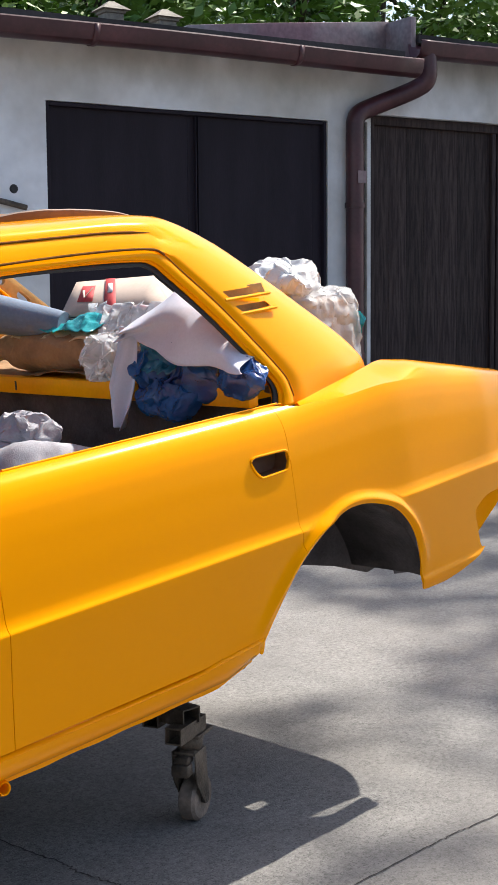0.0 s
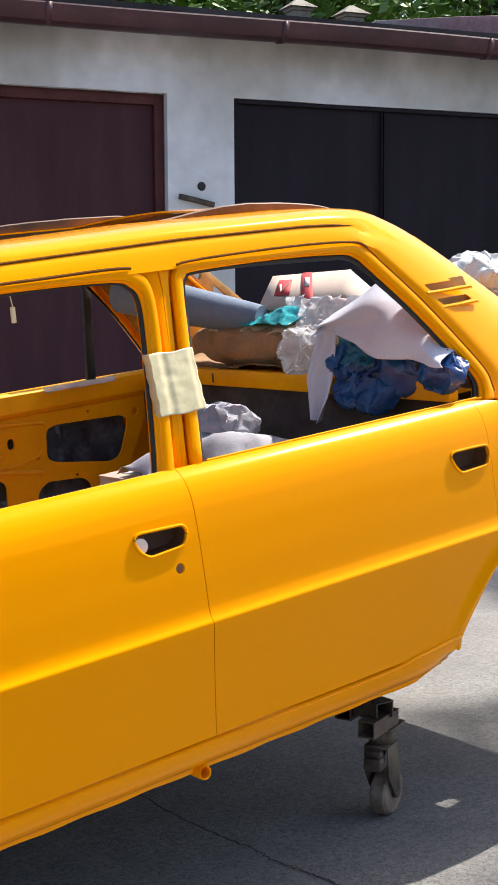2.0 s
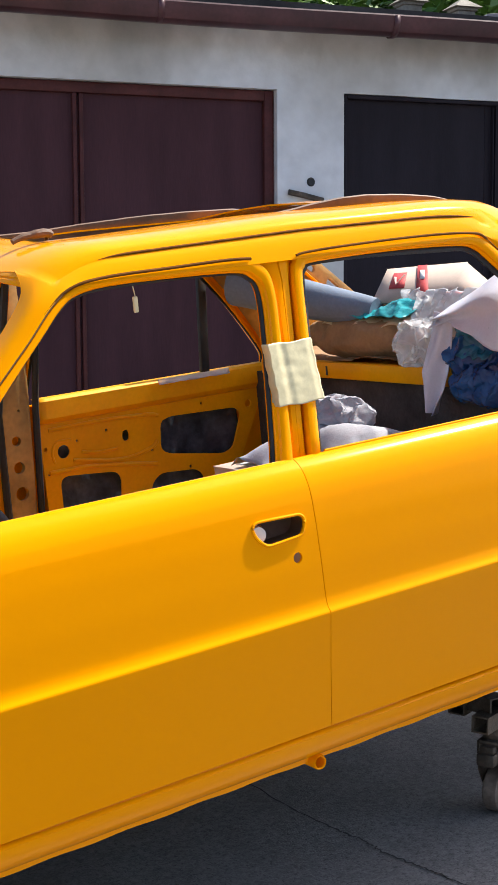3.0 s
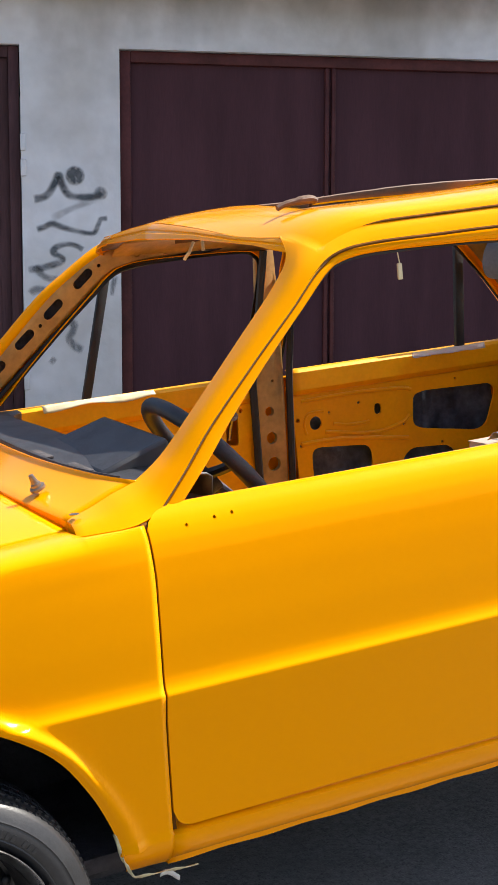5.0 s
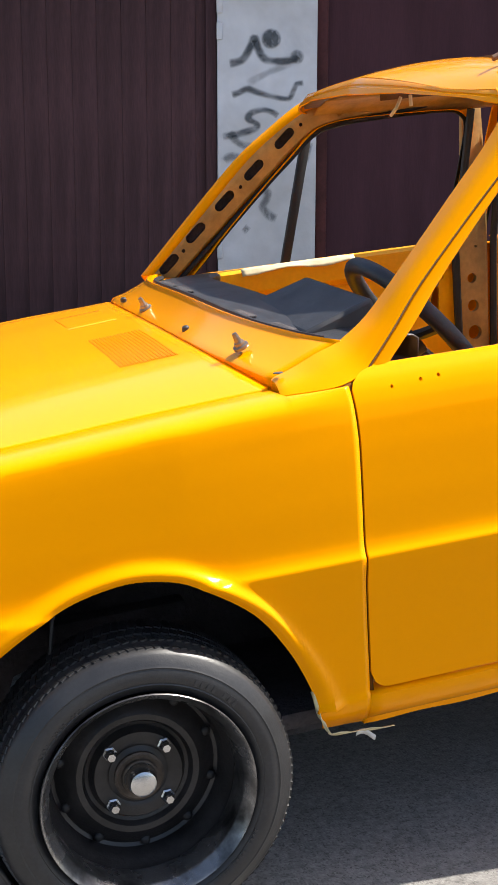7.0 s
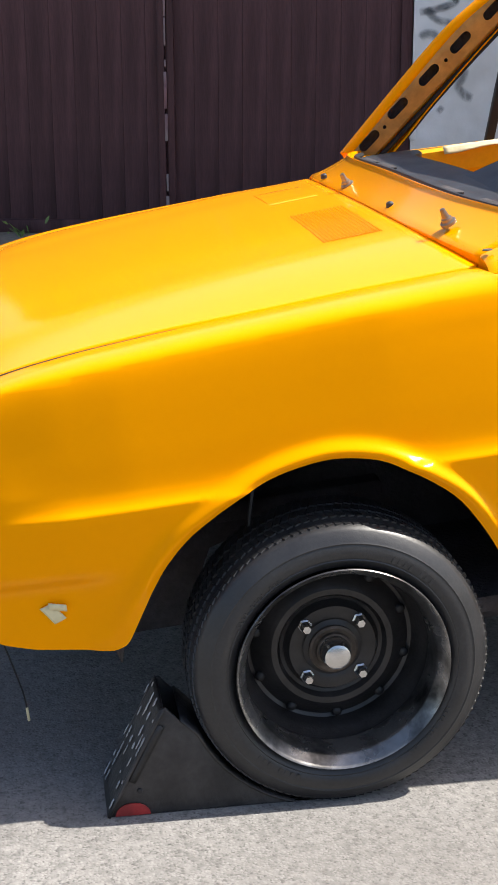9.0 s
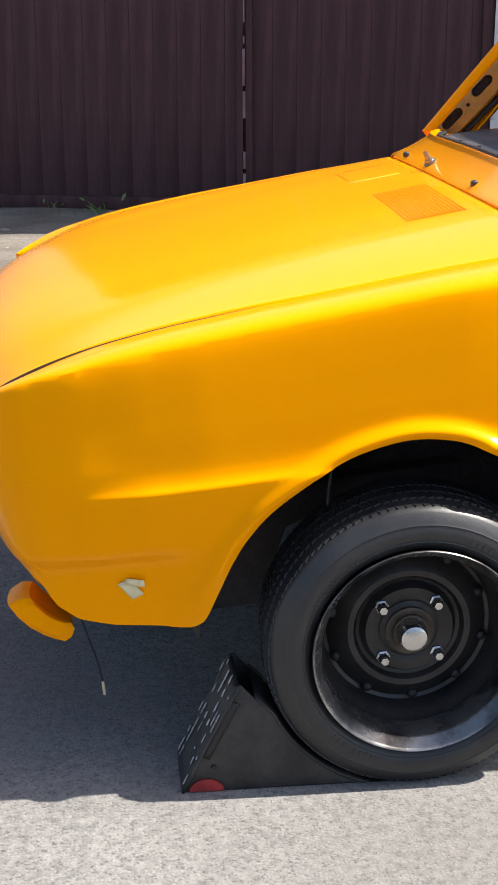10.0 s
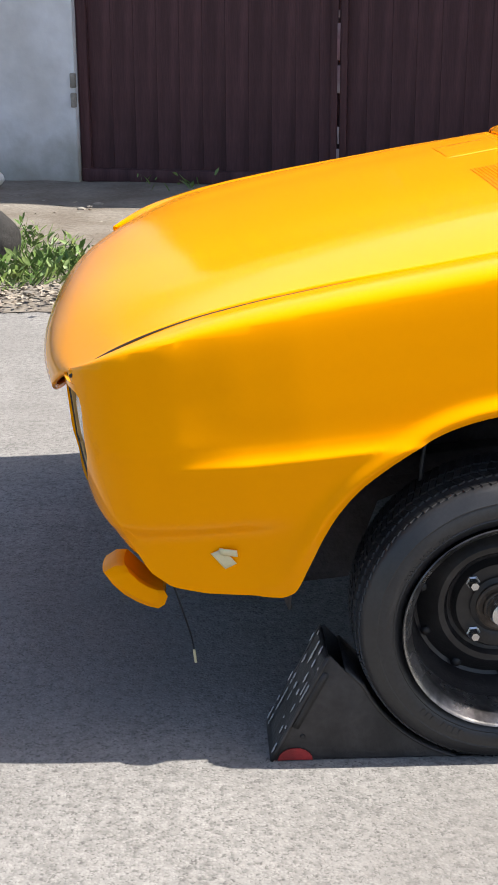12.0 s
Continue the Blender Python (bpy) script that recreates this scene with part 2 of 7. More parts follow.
    bp.inputs["Strength"].default_value, bp.inputs["Distance"].default_value = 0.22, 0.003
    L(h.outputs[0], bp.inputs["Height"])
    L(bp.outputs[0], b.inputs["Normal"])
    return m


GROUND = ground_material()
CRACK = mat("dirt_filled_crack", (0.065, 0.058, 0.052), 0.95, 0, 0.3, 20, 90, 0.3, 60)
DIRT = mat("trodden_earth", (0.145, 0.120, 0.095), 0.95, 0, 0.25, 3, 40, 0.6, 30, second=(0.22, 0.195, 0.165), depth=0.02)

# ---- building blocks ----


def to_mesh(name, bm, angle=35):
    bmesh.ops.recalc_face_normals(bm, faces=bm.faces)
    me = bpy.data.meshes.new(name)
    bm.to_mesh(me)
    bm.free()
    for p in me.polygons:
        p.use_smooth = True
    me.set_sharp_from_angle(angle=radians(angle))
    return me


def part(name, bm, material, parent, label="", thick=0.0, angle=35, offset=-1.0, cutters=(), bevel=0.0):
    """One mesh under a thing or a part; thick gives a sheet its thickness, cutters are meshes taken out of it."""
    me = bm if isinstance(bm, bpy.types.Mesh) else to_mesh(name, bm, angle)
    ob = new(name, me)
    if not me.materials:
        me.materials.append(material)
    ob.parent = parent
    if thick:
        s = ob.modifiers.new("thickness", "SOLIDIFY")
        s.thickness, s.offset = thick, offset
    if bevel:
        v = ob.modifiers.new("edges", "BEVEL")
        v.width, v.segments, v.limit_method = bevel, 2, "ANGLE"
    if cutters:
        made = [new("cutter", to_mesh("cutter", join(*cutters)))]
        made[0].parent = parent
        b = ob.modifiers.new("cut", "BOOLEAN")
        b.operation, b.object, b.solver = "DIFFERENCE", made[0], "EXACT"
        bpy.context.view_layer.update()
        dep = bpy.context.evaluated_depsgraph_get()
        fresh = bpy.data.meshes.new_from_object(ob.evaluated_get(dep))
        ob.modifiers.clear()
        ob.data = fresh
        fresh.set_sharp_from_angle(angle=radians(angle))
        for co in made:
            bpy.data.objects.remove(co)
    if label:
        ob["label"] = label
    return ob


def thing(name, label, category, m=None, group="", kind=""):
    ob = new(name)
    ob.empty_display_size = 0.05
    if m is not None:
        ob.matrix_world = m
    return tagged(ob, label, category, group, kind)


def grid(rows):
    """A sheet through rows of points; points that fall together are merged."""
    bm = bmesh.new()
    vs = [[bm.verts.new(p) for p in row] for row in rows]
    for a, b in zip(vs, vs[1:]):
        for i in range(len(a) - 1):
            bm.faces.new((a[i], a[i + 1], b[i + 1], b[i]))
    bmesh.ops.remove_doubles(bm, verts=bm.verts, dist=0.0004)
    bmesh.ops.dissolve_degenerate(bm, edges=bm.edges, dist=0.0002)
    return bm


def box(a, b, bevel=0.0, seg=2):
    bm = bmesh.new()
    bmesh.ops.create_cube(bm, size=1)
    for v in bm.verts:
        v.co = Vector([a[i] + (b[i] - a[i]) * (v.co[i] + 0.5) for i in range(3)])
    if bevel:
        bmesh.ops.bevel(bm, geom=bm.edges[:], offset=bevel, segments=seg, profile=0.5, affect="EDGES")
    return bm


def prism(outline, y0, y1, bevel=0.0):
    """A plate in the x-z plane from an outline, between two values of y."""
    bm = bmesh.new()
    vs = [bm.verts.new((x, y0, z)) for x, z in outline]
    f = bm.faces.new(vs)
    got = bmesh.ops.extrude_face_region(bm, geom=[f])
    for v in got["geom"]:
        if isinstance(v, bmesh.types.BMVert):
            v.co.y = y1
    if bevel:
        bmesh.ops.bevel(bm, geom=bm.edges[:], offset=bevel, segments=2, profile=0.5, affect="EDGES")
    bmesh.ops.recalc_face_normals(bm, faces=bm.faces)
    return bm


def lathe(profile, steps=64, axis="y", centre=(0, 0, 0), closed=False):
    """Turns a profile of (along, radius) round an axis."""
    bm = bmesh.new()
    rings = []
    for k in range(steps):
        a = 2 * math.pi * k / steps
        ca, sa = math.cos(a), math.sin(a)
        ring = []
        for h, r in profile:
            p = {"y": (r * ca, h, r * sa), "z": (r * ca, r * sa, h), "x": (h, r * ca, r * sa)}[axis]
            ring.append(bm.verts.new(Vector(p) + Vector(centre)))
        rings.append(ring)
    n = len(profile)
    for k in range(steps):
        a, b = rings[k], rings[(k + 1) % steps]
        for i in range(n if closed else n - 1):
            bm.faces.new((a[i], a[(i + 1) % n], b[(i + 1) % n], b[i]))
    bmesh.ops.remove_doubles(bm, verts=bm.verts, dist=1e-5)
    bmesh.ops.dissolve_degenerate(bm, edges=bm.edges, dist=1e-6)
    return bm


def tube(points, r, sides=10, flat=1.0):
    """A round bar along points; r is a number or one a point."""
    bm = bmesh.new()
    pts = [Vector(p) for p in points]
    rad = r if isinstance(r, (list, tuple)) else [r] * len(pts)
    rings = []
    up = Vector((0.13, 0.21, 0.97))
    for i, p in enumerate(pts):
        d = (pts[min(i + 1, len(pts) - 1)] - pts[max(i - 1, 0)]).normalized()
        s = d.cross(up).normalized()
        u = s.cross(d)
        rings.append([bm.verts.new(p + rad[i] * (s * math.cos(2 * math.pi * k / sides) + u * flat * math.sin(2 * math.pi * k / sides))) for k in range(sides)])
    for a, b in zip(rings, rings[1:]):
        for k in range(sides):
            bm.faces.new((a[k], a[(k + 1) % sides], b[(k + 1) % sides], b[k]))
    bm.faces.new(rings[0])
    bm.faces.new(rings[-1])
    return bm


def smooth_line(pts, n=8):
    """More points along a curve through pts (Catmull-Rom)."""
    out = []
    P = [Vector(p) for p in pts]
    for i in range(len(P) - 1):
        a, b, c, d = P[max(i - 1, 0)], P[i], P[i + 1], P[min(i + 2, len(P) - 1)]
        for k in range(n):
            t = k / n
            out.append(0.5 * ((2 * b) + (c - a) * t + (2 * a - 5 * b + 4 * c - d) * t * t + (3 * b - a - 3 * c + d) * t ** 3))
    out.append(P[-1])
    return out


def join(*bms):
    bm = bmesh.new()
    for b in bms:
        me = bpy.data.meshes.new("tmp")
        b.to_mesh(me)
        b.free()
        bm.from_mesh(me)
        bpy.data.meshes.remove(me)
    return bm


def mirrored(bm, width=1.6):
    for v in bm.verts:
        v.co.y = width - v.co.y
    bmesh.ops.reverse_faces(bm, faces=bm.faces)
    return bm


def rounded(outline, r=0.012, n=3):
    """An outline with its corners rounded."""
    out = []
    m = len(outline)
    for i in range(m):
        p, a, b = Vector(outline[i]), Vector(outline[i - 1]), Vector(outline[(i + 1) % m])
        ra = min(r, (a - p).length * 0.45)
        rb = min(r, (b - p).length * 0.45)
        s, e = p + (a - p).normalized() * ra, p + (b - p).normalized() * rb
        for k in range(n + 1):
            t = k / n
            out.append(tuple(s * (1 - t) ** 2 + p * 2 * t * (1 - t) + e * t * t))
    return out


def crumple(bm, amount, scale, seed, octaves=3):
    """Folds and sharp creases in a soft surface, at several sizes."""
    off = Vector((seed * 3.1, seed * 1.7, seed * 0.9))
    shifts = [Vector((0, 0, 0)), Vector((9, 0, 0)), Vector((0, 9, 0))]
    for v in bm.verts:
        d = Vector((0, 0, 0))
        for o in range(octaves):
            q = v.co * scale * 2.1 ** o + off
            d += Vector([(0.45 - 1.6 * abs(noise.noise(q + s))) for s in shifts]) / 2.3 ** o
        v.co += d * amount
    return bm


def blob(centre, size, amount, scale, seed, flat_floor=None, sub=5, octaves=3):
    bm = bmesh.new()
    bmesh.ops.create_icosphere(bm, subdivisions=sub, radius=1.0)
    for v in bm.verts:
        v.co = Vector([centre[i] + v.co[i] * size[i] for i in range(3)])
    crumple(bm, amount, scale, seed, octaves)
    if flat_floor is not None:
        for v in bm.verts:
            v.co.z = max(v.co.z, flat_floor)
    return bm

# ---- the yard and the garages ----
CAR = pose(0, 0, 0, 0, -6.06, 0)
ROW = pose(0, 0, 0, 0, 0, -15.19)
FRONT = 6.29


def ground_sheet():
    xs = [-400, -60, -20, -8] + [-6 + 0.5 * i for i in range(41)] + [18, 30, 60, 400]
    ys = [-400, -60, -20, -6] + [-4 + 0.5 * i for i in range(31)] + [14, 30, 60, 400]
    return grid([[(x, y, 0.0) for y in ys] for x in xs])


g_ob = part("ground", ground_sheet(), GROUND, None)
tagged(g_ob, "grey coarse concrete yard with pebbles and thin cracks", "ground", kind="structure")


def dirt_strip():
    rows = []
    for i in range(90):
        x = -5.0 + i * 0.12
        edge = 3.25 + 0.35 * noise.noise((x * 1.3, 2, 0)) + 0.12 * noise.noise((x * 6, 0, 0)) + max(0, x + 0.4) * 1.1
        edge = min(edge, 5.8)
        row = []
        for k in range(24):
            y = edge + (8.6 - edge) * (k / 23) ** 1.3
            t = k / 23
            row.append((x, y, 0.004 + 0.03 * min(1, t * 4) + 0.014 * noise.noise((x * 3, y * 3, 0)) * min(1, t * 5)))
        rows.append(row)
    return grid(rows)


tagged(part("ground_verge", dirt_strip(), DIRT, None), "trodden brown earth strip with loose gravel before the garages", "ground", kind="structure")



def slab_joint(pts, width, seed):
    """A dirt-filled crack lying in the yard's surface, ragged on both sides."""
    line = smooth_line([(x, y, 0.0025) for x, y in pts], 26)
    rows = []
    for i, p in enumerate(line):
        d = (line[min(i + 1, len(line) - 1)] - line[max(i - 1, 0)]).normalized()
        n = Vector((-d.y, d.x, 0))
        p = p + n * 0.010 * noise.noise((i * 0.23, seed, 0))
        w = width * (0.55 + 0.8 * abs(noise.noise((i * 0.6, seed, 3))))
        rows.append([p + n * w, p - n * w * (0.7 + 0.6 * noise.noise((i * 0.9, seed, 7)))])
    return grid(rows)


tagged(part("ground_crack", slab_joint([(1.70, -0.225), (2.25, -0.212), (2.42, -0.211), (2.6, -0.217), (3.6, -0.22), (5.5, -0.23)], 0.0035, 1), CRACK, None), "dark joint between two slabs of the yard", "ground", kind="structure")
tagged(part("ground_crack", slab_joint([(1.655, 0.0), (1.643, 0.146), (1.631, 0.225), (1.62, 0.316), (1.626, 0.393), (1.61, 0.6), (1.63, 1.1)], 0.0045, 2), CRACK, None), "wandering dark crack across the yard", "ground", kind="structure")

OPENINGS = {"a": (-3.01, 0.13, 2.67), "b": (0.72, 3.33, 2.66), "c": (3.80, 6.03, 2.655), "d": (6.42, 9.2, 2.73)}


def facade(i):
    """One stretch of the front wall, 0.3 m thick: a pier, or the head over an opening."""
    xs = sorted({-9.0, 12.0, *[v for o in OPENINGS.values() for v in o[:2]]})
    a, b = xs[i], xs[i + 1]
    head = next((o[2] for o in OPENINGS.values() if abs(o[0] - a) < 1e-6), None)
    n = max(2, int((b - a) / 0.25))
    lo = head if head else -0.05
    rows = []
    for k in range(n + 1):
        x = a + (b - a) * k / n
        wob = 0.006 * noise.noise((x * 4, 0, 0)) if head and 0 < k < n else 0
        rows.append([(x, FRONT, z) for z in np.linspace(lo + wob, 3.18 if a > 6.0 else 3.10, 14)])
    sheet = grid(rows)
    got = bmesh.ops.extrude_face_region(sheet, geom=sheet.faces[:])
    for v in got["geom"]:
        if isinstance(v, bmesh.types.BMVert):
            v.co.y += 0.3
    return sheet


row = thing("wall_garages", "row of low garages with weathered white plaster front", "garage", ROW, kind="structure")
for i in range(9):
    part("front_wall", facade(i), PLASTER, row)
part("roof", join(prism([(-9.2, 3.10), (6.55, 3.10), (6.55, 3.16), (-9.2, 3.16)], FRONT - 0.25, FRONT + 6)), ROOF_FELT, row)
for a, b in (((-9.0, FRONT + 0.3, -0.05), (-8.7, FRONT + 5.7, 3.1)), ((11.7, FRONT + 0.3, -0.05), (12.0, FRONT + 5.7, 3.1)), ((-9, FRONT + 5.7, -0.05), (12, FRONT + 6, 3.1))):
    part("side_wall", box(a, b), PLASTER, row)
part("side_roof", box((6.70, FRONT - 0.22, 3.24), (12.2, FRONT + 6, 3.30)), ROOF_FELT, row)
# parapet flashing at the step between the two roofs
part("flashing", prism([(4.85, 3.165), (6.66, 3.165), (6.67, 3.445), (5.6, 3.335), (4.92, 3.256)], FRONT + 0.10, FRONT + 0.16, 0.004), FLASHING, row)
part("flashing", box((6.64, FRONT - 0.2, 3.12), (6.69, FRONT + 2.5, 3.43), 0.005), FLASHING, row)


def gutter(a, b, z, y):
    """A half-round gutter with a rolled lip and joints."""
    prof = [(-0.075, 0.055), (-0.085, 0.062), (-0.09, 0.052), (-0.082, 0.0), (-0.06, -0.042), (-0.02, -0.062), (0.02, -0.062), (0.055, -0.042), (0.072, 0.0), (0.075, 0.05)]
    rows = []
    n = 60
    for i in range(n + 1):
        x = a + (b - a) * i / n
        sag = 0.006 * math.sin(x * 1.7)
        rows.append([(x, y + p, z + q + sag) for p, q in prof])
    return grid(rows)


def gutter_joint(x, z, y):
    prof = [(-0.09, 0.052), (-0.082, 0.0), (-0.06, -0.042), (-0.02, -0.062), (0.02, -0.062), (0.055, -0.042), (0.072, 0.0), (0.075, 0.05)]
    return grid([[(x + d, y + p * 1.08, z + q * 1.08) for p, q in prof] for d in (-0.02, 0.02)])


for k in range(10):
    part("gutter_joint", gutter_joint(-8.4 + 1.55 * k, 3.035, FRONT - 0.30), GUTTER, row, "", 0.003)
part("gutter", gutter(-9.2, 6.62, 3.035, FRONT - 0.30), GUTTER, row, "long dark maroon half-round gutter", 0.004)
part("gutter", gutter(6.62, 12.2, 3.180, FRONT - 0.27), GUTTER, row, "dark maroon gutter of the neighbouring roof", 0.004)
pipe_line = smooth_line([(6.74, FRONT - 0.27, 3.15), (6.745, FRONT - 0.27, 2.98), (6.67, FRONT - 0.22, 2.90), (6.38, FRONT - 0.09, 2.77), (6.25, FRONT - 0.07, 2.70), (6.225, FRONT - 0.07, 2.58), (6.225, FRONT - 0.07, 2.40)], 6)
part("downpipe", tube(pipe_line + [Vector((6.225, FRONT - 0.07, 0.05))], 0.068, 14), GUTTER, row, "dark maroon downpipe with a bent offset")
for z in (2.02, 0.9):
    part("pipe_clip", tube([(6.225, FRONT - 0.07, z), (6.225, FRONT - 0.07, z + 0.04)], 0.076, 14), GUTTER, row)
part("pipe_label", prism([(6.20, 2.20), (6.275, 2.20), (6.275, 2.29), (6.20, 2.29)], FRONT - 0.146, FRONT - 0.142), FLASHING, row)
part("cable_conduit", tube([(6.36, FRONT - 0.02, 2.66), (6.36, FRONT - 0.02, 0.0)], 0.012, 8), CONCRETE_CAP, row, "thin pale vertical conduit")


def garage_door(name, key, panel, frame_mat, board, leaf_gap, label, frame_w=0.07, recess=0.08, mid_post=0.05):
    a, b, h = OPENINGS[key]
    d = thing(name, label, "garage door", ROW, group="garage doors", kind="structure")
    y = FRONT + recess
    part("frame", join(box((a + 0.005, y - 0.03, 0.0), (a + frame_w, y + 0.05, h - 0.004), 0.006), box((b - frame_w, y - 0.03, 0.0), (b - 0.005, y + 0.05, h - 0.004), 0.006),
                       box((a + frame_w, y - 0.03, h - frame_w), (b - frame_w, y + 0.05, h - 0.004), 0.006)), frame_mat, d)
    part("mid_rail", join(box((leaf_gap - mid_post, y - 0.02, 0.05), (leaf_gap - 0.008, y + 0.03, h - frame_w), 0.005), box((leaf_gap + 0.008, y - 0.02, 0.05), (leaf_gap + mid_post, y + 0.03, h - frame_w), 0.005)), frame_mat, d)
    part("sill_rail", box((a + 0.005, y - 0.035, 0.035), (b - 0.005, y + 0.03, 0.115), 0.006), frame_mat, d)
    part("backing", box((a + 0.02, y + 0.03, 0.05), (b - 0.02, y + 0.045, h - 0.02)), panel, d)
    x = a + frame_w
    sh = None
    while x < b - frame_w - 0.01:
        w = min(board, b - frame_w - x)
        if abs(w - board) < 1e-6 and sh:
            o = new("board", sh)
            o.parent = d
        else:
            me = to_mesh("board", box((0.0004, -0.012, 0.10), (w - 0.0004, 0.012, h - frame_w), 0.0016, 1))
            me.materials.append(panel)
            if abs(w - board) < 1e-6:
                sh = me
            o = new("board", me)
            o.parent = d
        o.location = (x, y + 0.022 + 0.0008 * math.sin(x * 37), 0)
        x += w
    return d


da = garage_door("door_1", "a", DOOR_BROWN, DOOR_BROWN, 0.147, -1.345, "dark brown boarded double garage door with rusty middle post")
rng = random.Random(12)
z = 0.15
while z < 2.5:
    h = rng.uniform(0.03, 0.22)
    part("paint_chip", box((-1.355 + rng.uniform(-0.006, 0.004), FRONT + 0.057, z), (-1.338 + rng.uniform(-0.005, 0.006), FRONT + 0.0595, z + h), 0.0008), FLASHING, da, "pale bare strip where the paint has chipped off")
    z += h + rng.choice([0.01, 0.03, 0.08, 0.2])
garage_door("door_2", "b", DOOR_MAROON, DOOR_FRAME, 1.235, 2.03, "dark maroon sheet metal double garage door in red frame", mid_post=0.034)
garage_door("door_3", "c", DOOR_DARK, DOOR_DARK, 1.045, 4.94, "near-black closed double garage door, deep in its opening", recess=0.04, mid_post=0.012, frame_w=0.03)
garage_door("door_4", "d", DOOR_WOOD, DOOR_WOOD, 0.17, 7.72, "peeling dark brown wooden garage door of vertical boards")

# plaster strip, hinges and scars on the piers
hinges = thing("door_hinges", "small grey steel hinge brackets beside the boarded door", "hinge", ROW)
for z in (0.50, 0.62, 1.6):
    part("hinge", box((-3.035, FRONT - 0.025, z), (-3.0, FRONT + 0.01, z + 0.09), 0.008), CONCRETE_CAP, hinges)
for z in (0.62, 1.9, 2.05):
    part("hinge", box((0.125, FRONT - 0.02, z), (0.16, FRONT + 0.01, z + 0.1), 0.008), PLASTER, hinges)
plug = thing("wall_hook", "black wall plug and iron bracket on the white pier", "hook", ROW)
part("plug", lathe([(-0.012, 0.0), (-0.014, 0.022), (0.0, 0.03), (0.01, 0.03)], 14, "y", (3.565, FRONT, 2.075)), SEAL, plug)
part("bracket", tube([(3.40, FRONT - 0.02, 2.005), (3.50, FRONT - 0.03, 1.985), (3.64, FRONT - 0.02, 1.955)], 0.02, 8), STEEL_DARK, plug)


def spray_material():
    """Thin sprayed paint that fades out towards the stroke's edge."""
    m = mat("dark_spray_paint", (0.115, 0.125, 0.135), 0.75, 0, 0.25, 10, 60, 0.1, 100)
    nt = m.node_tree
    at = nt.nodes.new("ShaderNodeAttribute")
    at.attribute_name = "cover"
    n = nt.nodes.new("ShaderNodeTexNoise")
    n.inputs["Scale"].default_value = 5.0
    mu = nt.nodes.new("ShaderNodeMath")
    mu.operation = "MULTIPLY"
    mr = nt.nodes.new("ShaderNodeMapRange")
    mr.inputs["From Min"].default_value, mr.inputs["From Max"].default_value = 0.3, 0.6
    mr.inputs["To Min"].default_value, mr.inputs["To Max"].default_value = 0.45, 1.0
    nt.links.new(n.outputs[0], mr.inputs["Value"])
    nt.links.new(mr.outputs[0], mu.inputs[0])
    nt.links.new(at.outputs["Fac"], mu.inputs[1])
    nt.links.new(mu.outputs[0], nt.nodes["Principled BSDF"].inputs["Alpha"])
    return m


SPRAY = spray_material()


def stroke(line, width, strength):
    """A ribbon on the wall; its cover falls off to both sides."""
    verts, faces, cover = [], [], []
    steps = ((-1, 0), (-0.72, 0.45), (-0.4, 0.9), (0, 1), (0.4, 0.9), (0.72, 0.45), (1, 0))
    for i, p in enumerate(line):
        d = (line[min(i + 1, len(line) - 1)] - line[max(i - 1, 0)]).normalized()
        n = Vector((-d.z, 0, d.x))
        w = width * 0.62 * (0.85 + 0.3 * noise.noise(p * 9))
        end = min(1.0, 0.3 + i / 4, 0.3 + (len(line) - 1 - i) / 4)
        for a, c in steps:
            verts.append(tuple(p + n * a * w))
            cover.append(c * strength * end)
        if i:
            k = 7 * i
            faces += [(k - 7 + j, k - 6 + j, k + 1 + j, k + j) for j in range(6)]
    me = bpy.data.meshes.new("stroke")
    me.from_pydata(verts, [], faces)
    me.attributes.new("cover", "FLOAT", "POINT").data.foreach_set("value", cover)
    return me


def spot(x, y, z, r, strength):
    """A sprayed dot with a soft rim."""
    verts, faces, cover = [(x, y, z)], [], [strength]
    for k, c in ((0.55, 1.0), (0.8, 0.7), (1.0, 0.0)):
        for i in range(24):
            a = 2 * math.pi * i / 24
            verts.append((x + k * r * math.cos(a), y, z + k * r * math.sin(a)))
            cover.append(c * strength)
    for i in range(24):
        j = (i + 1) % 24
        faces += [(0, 1 + i, 1 + j), (1 + i, 25 + i, 25 + j, 1 + j), (25 + i, 49 + i, 49 + j, 25 + j)]
    me = bpy.data.meshes.new("dot")
    me.from_pydata(verts, [], faces)
    me.attributes.new("cover", "FLOAT", "POINT").data.foreach_set("value", cover)
    return me


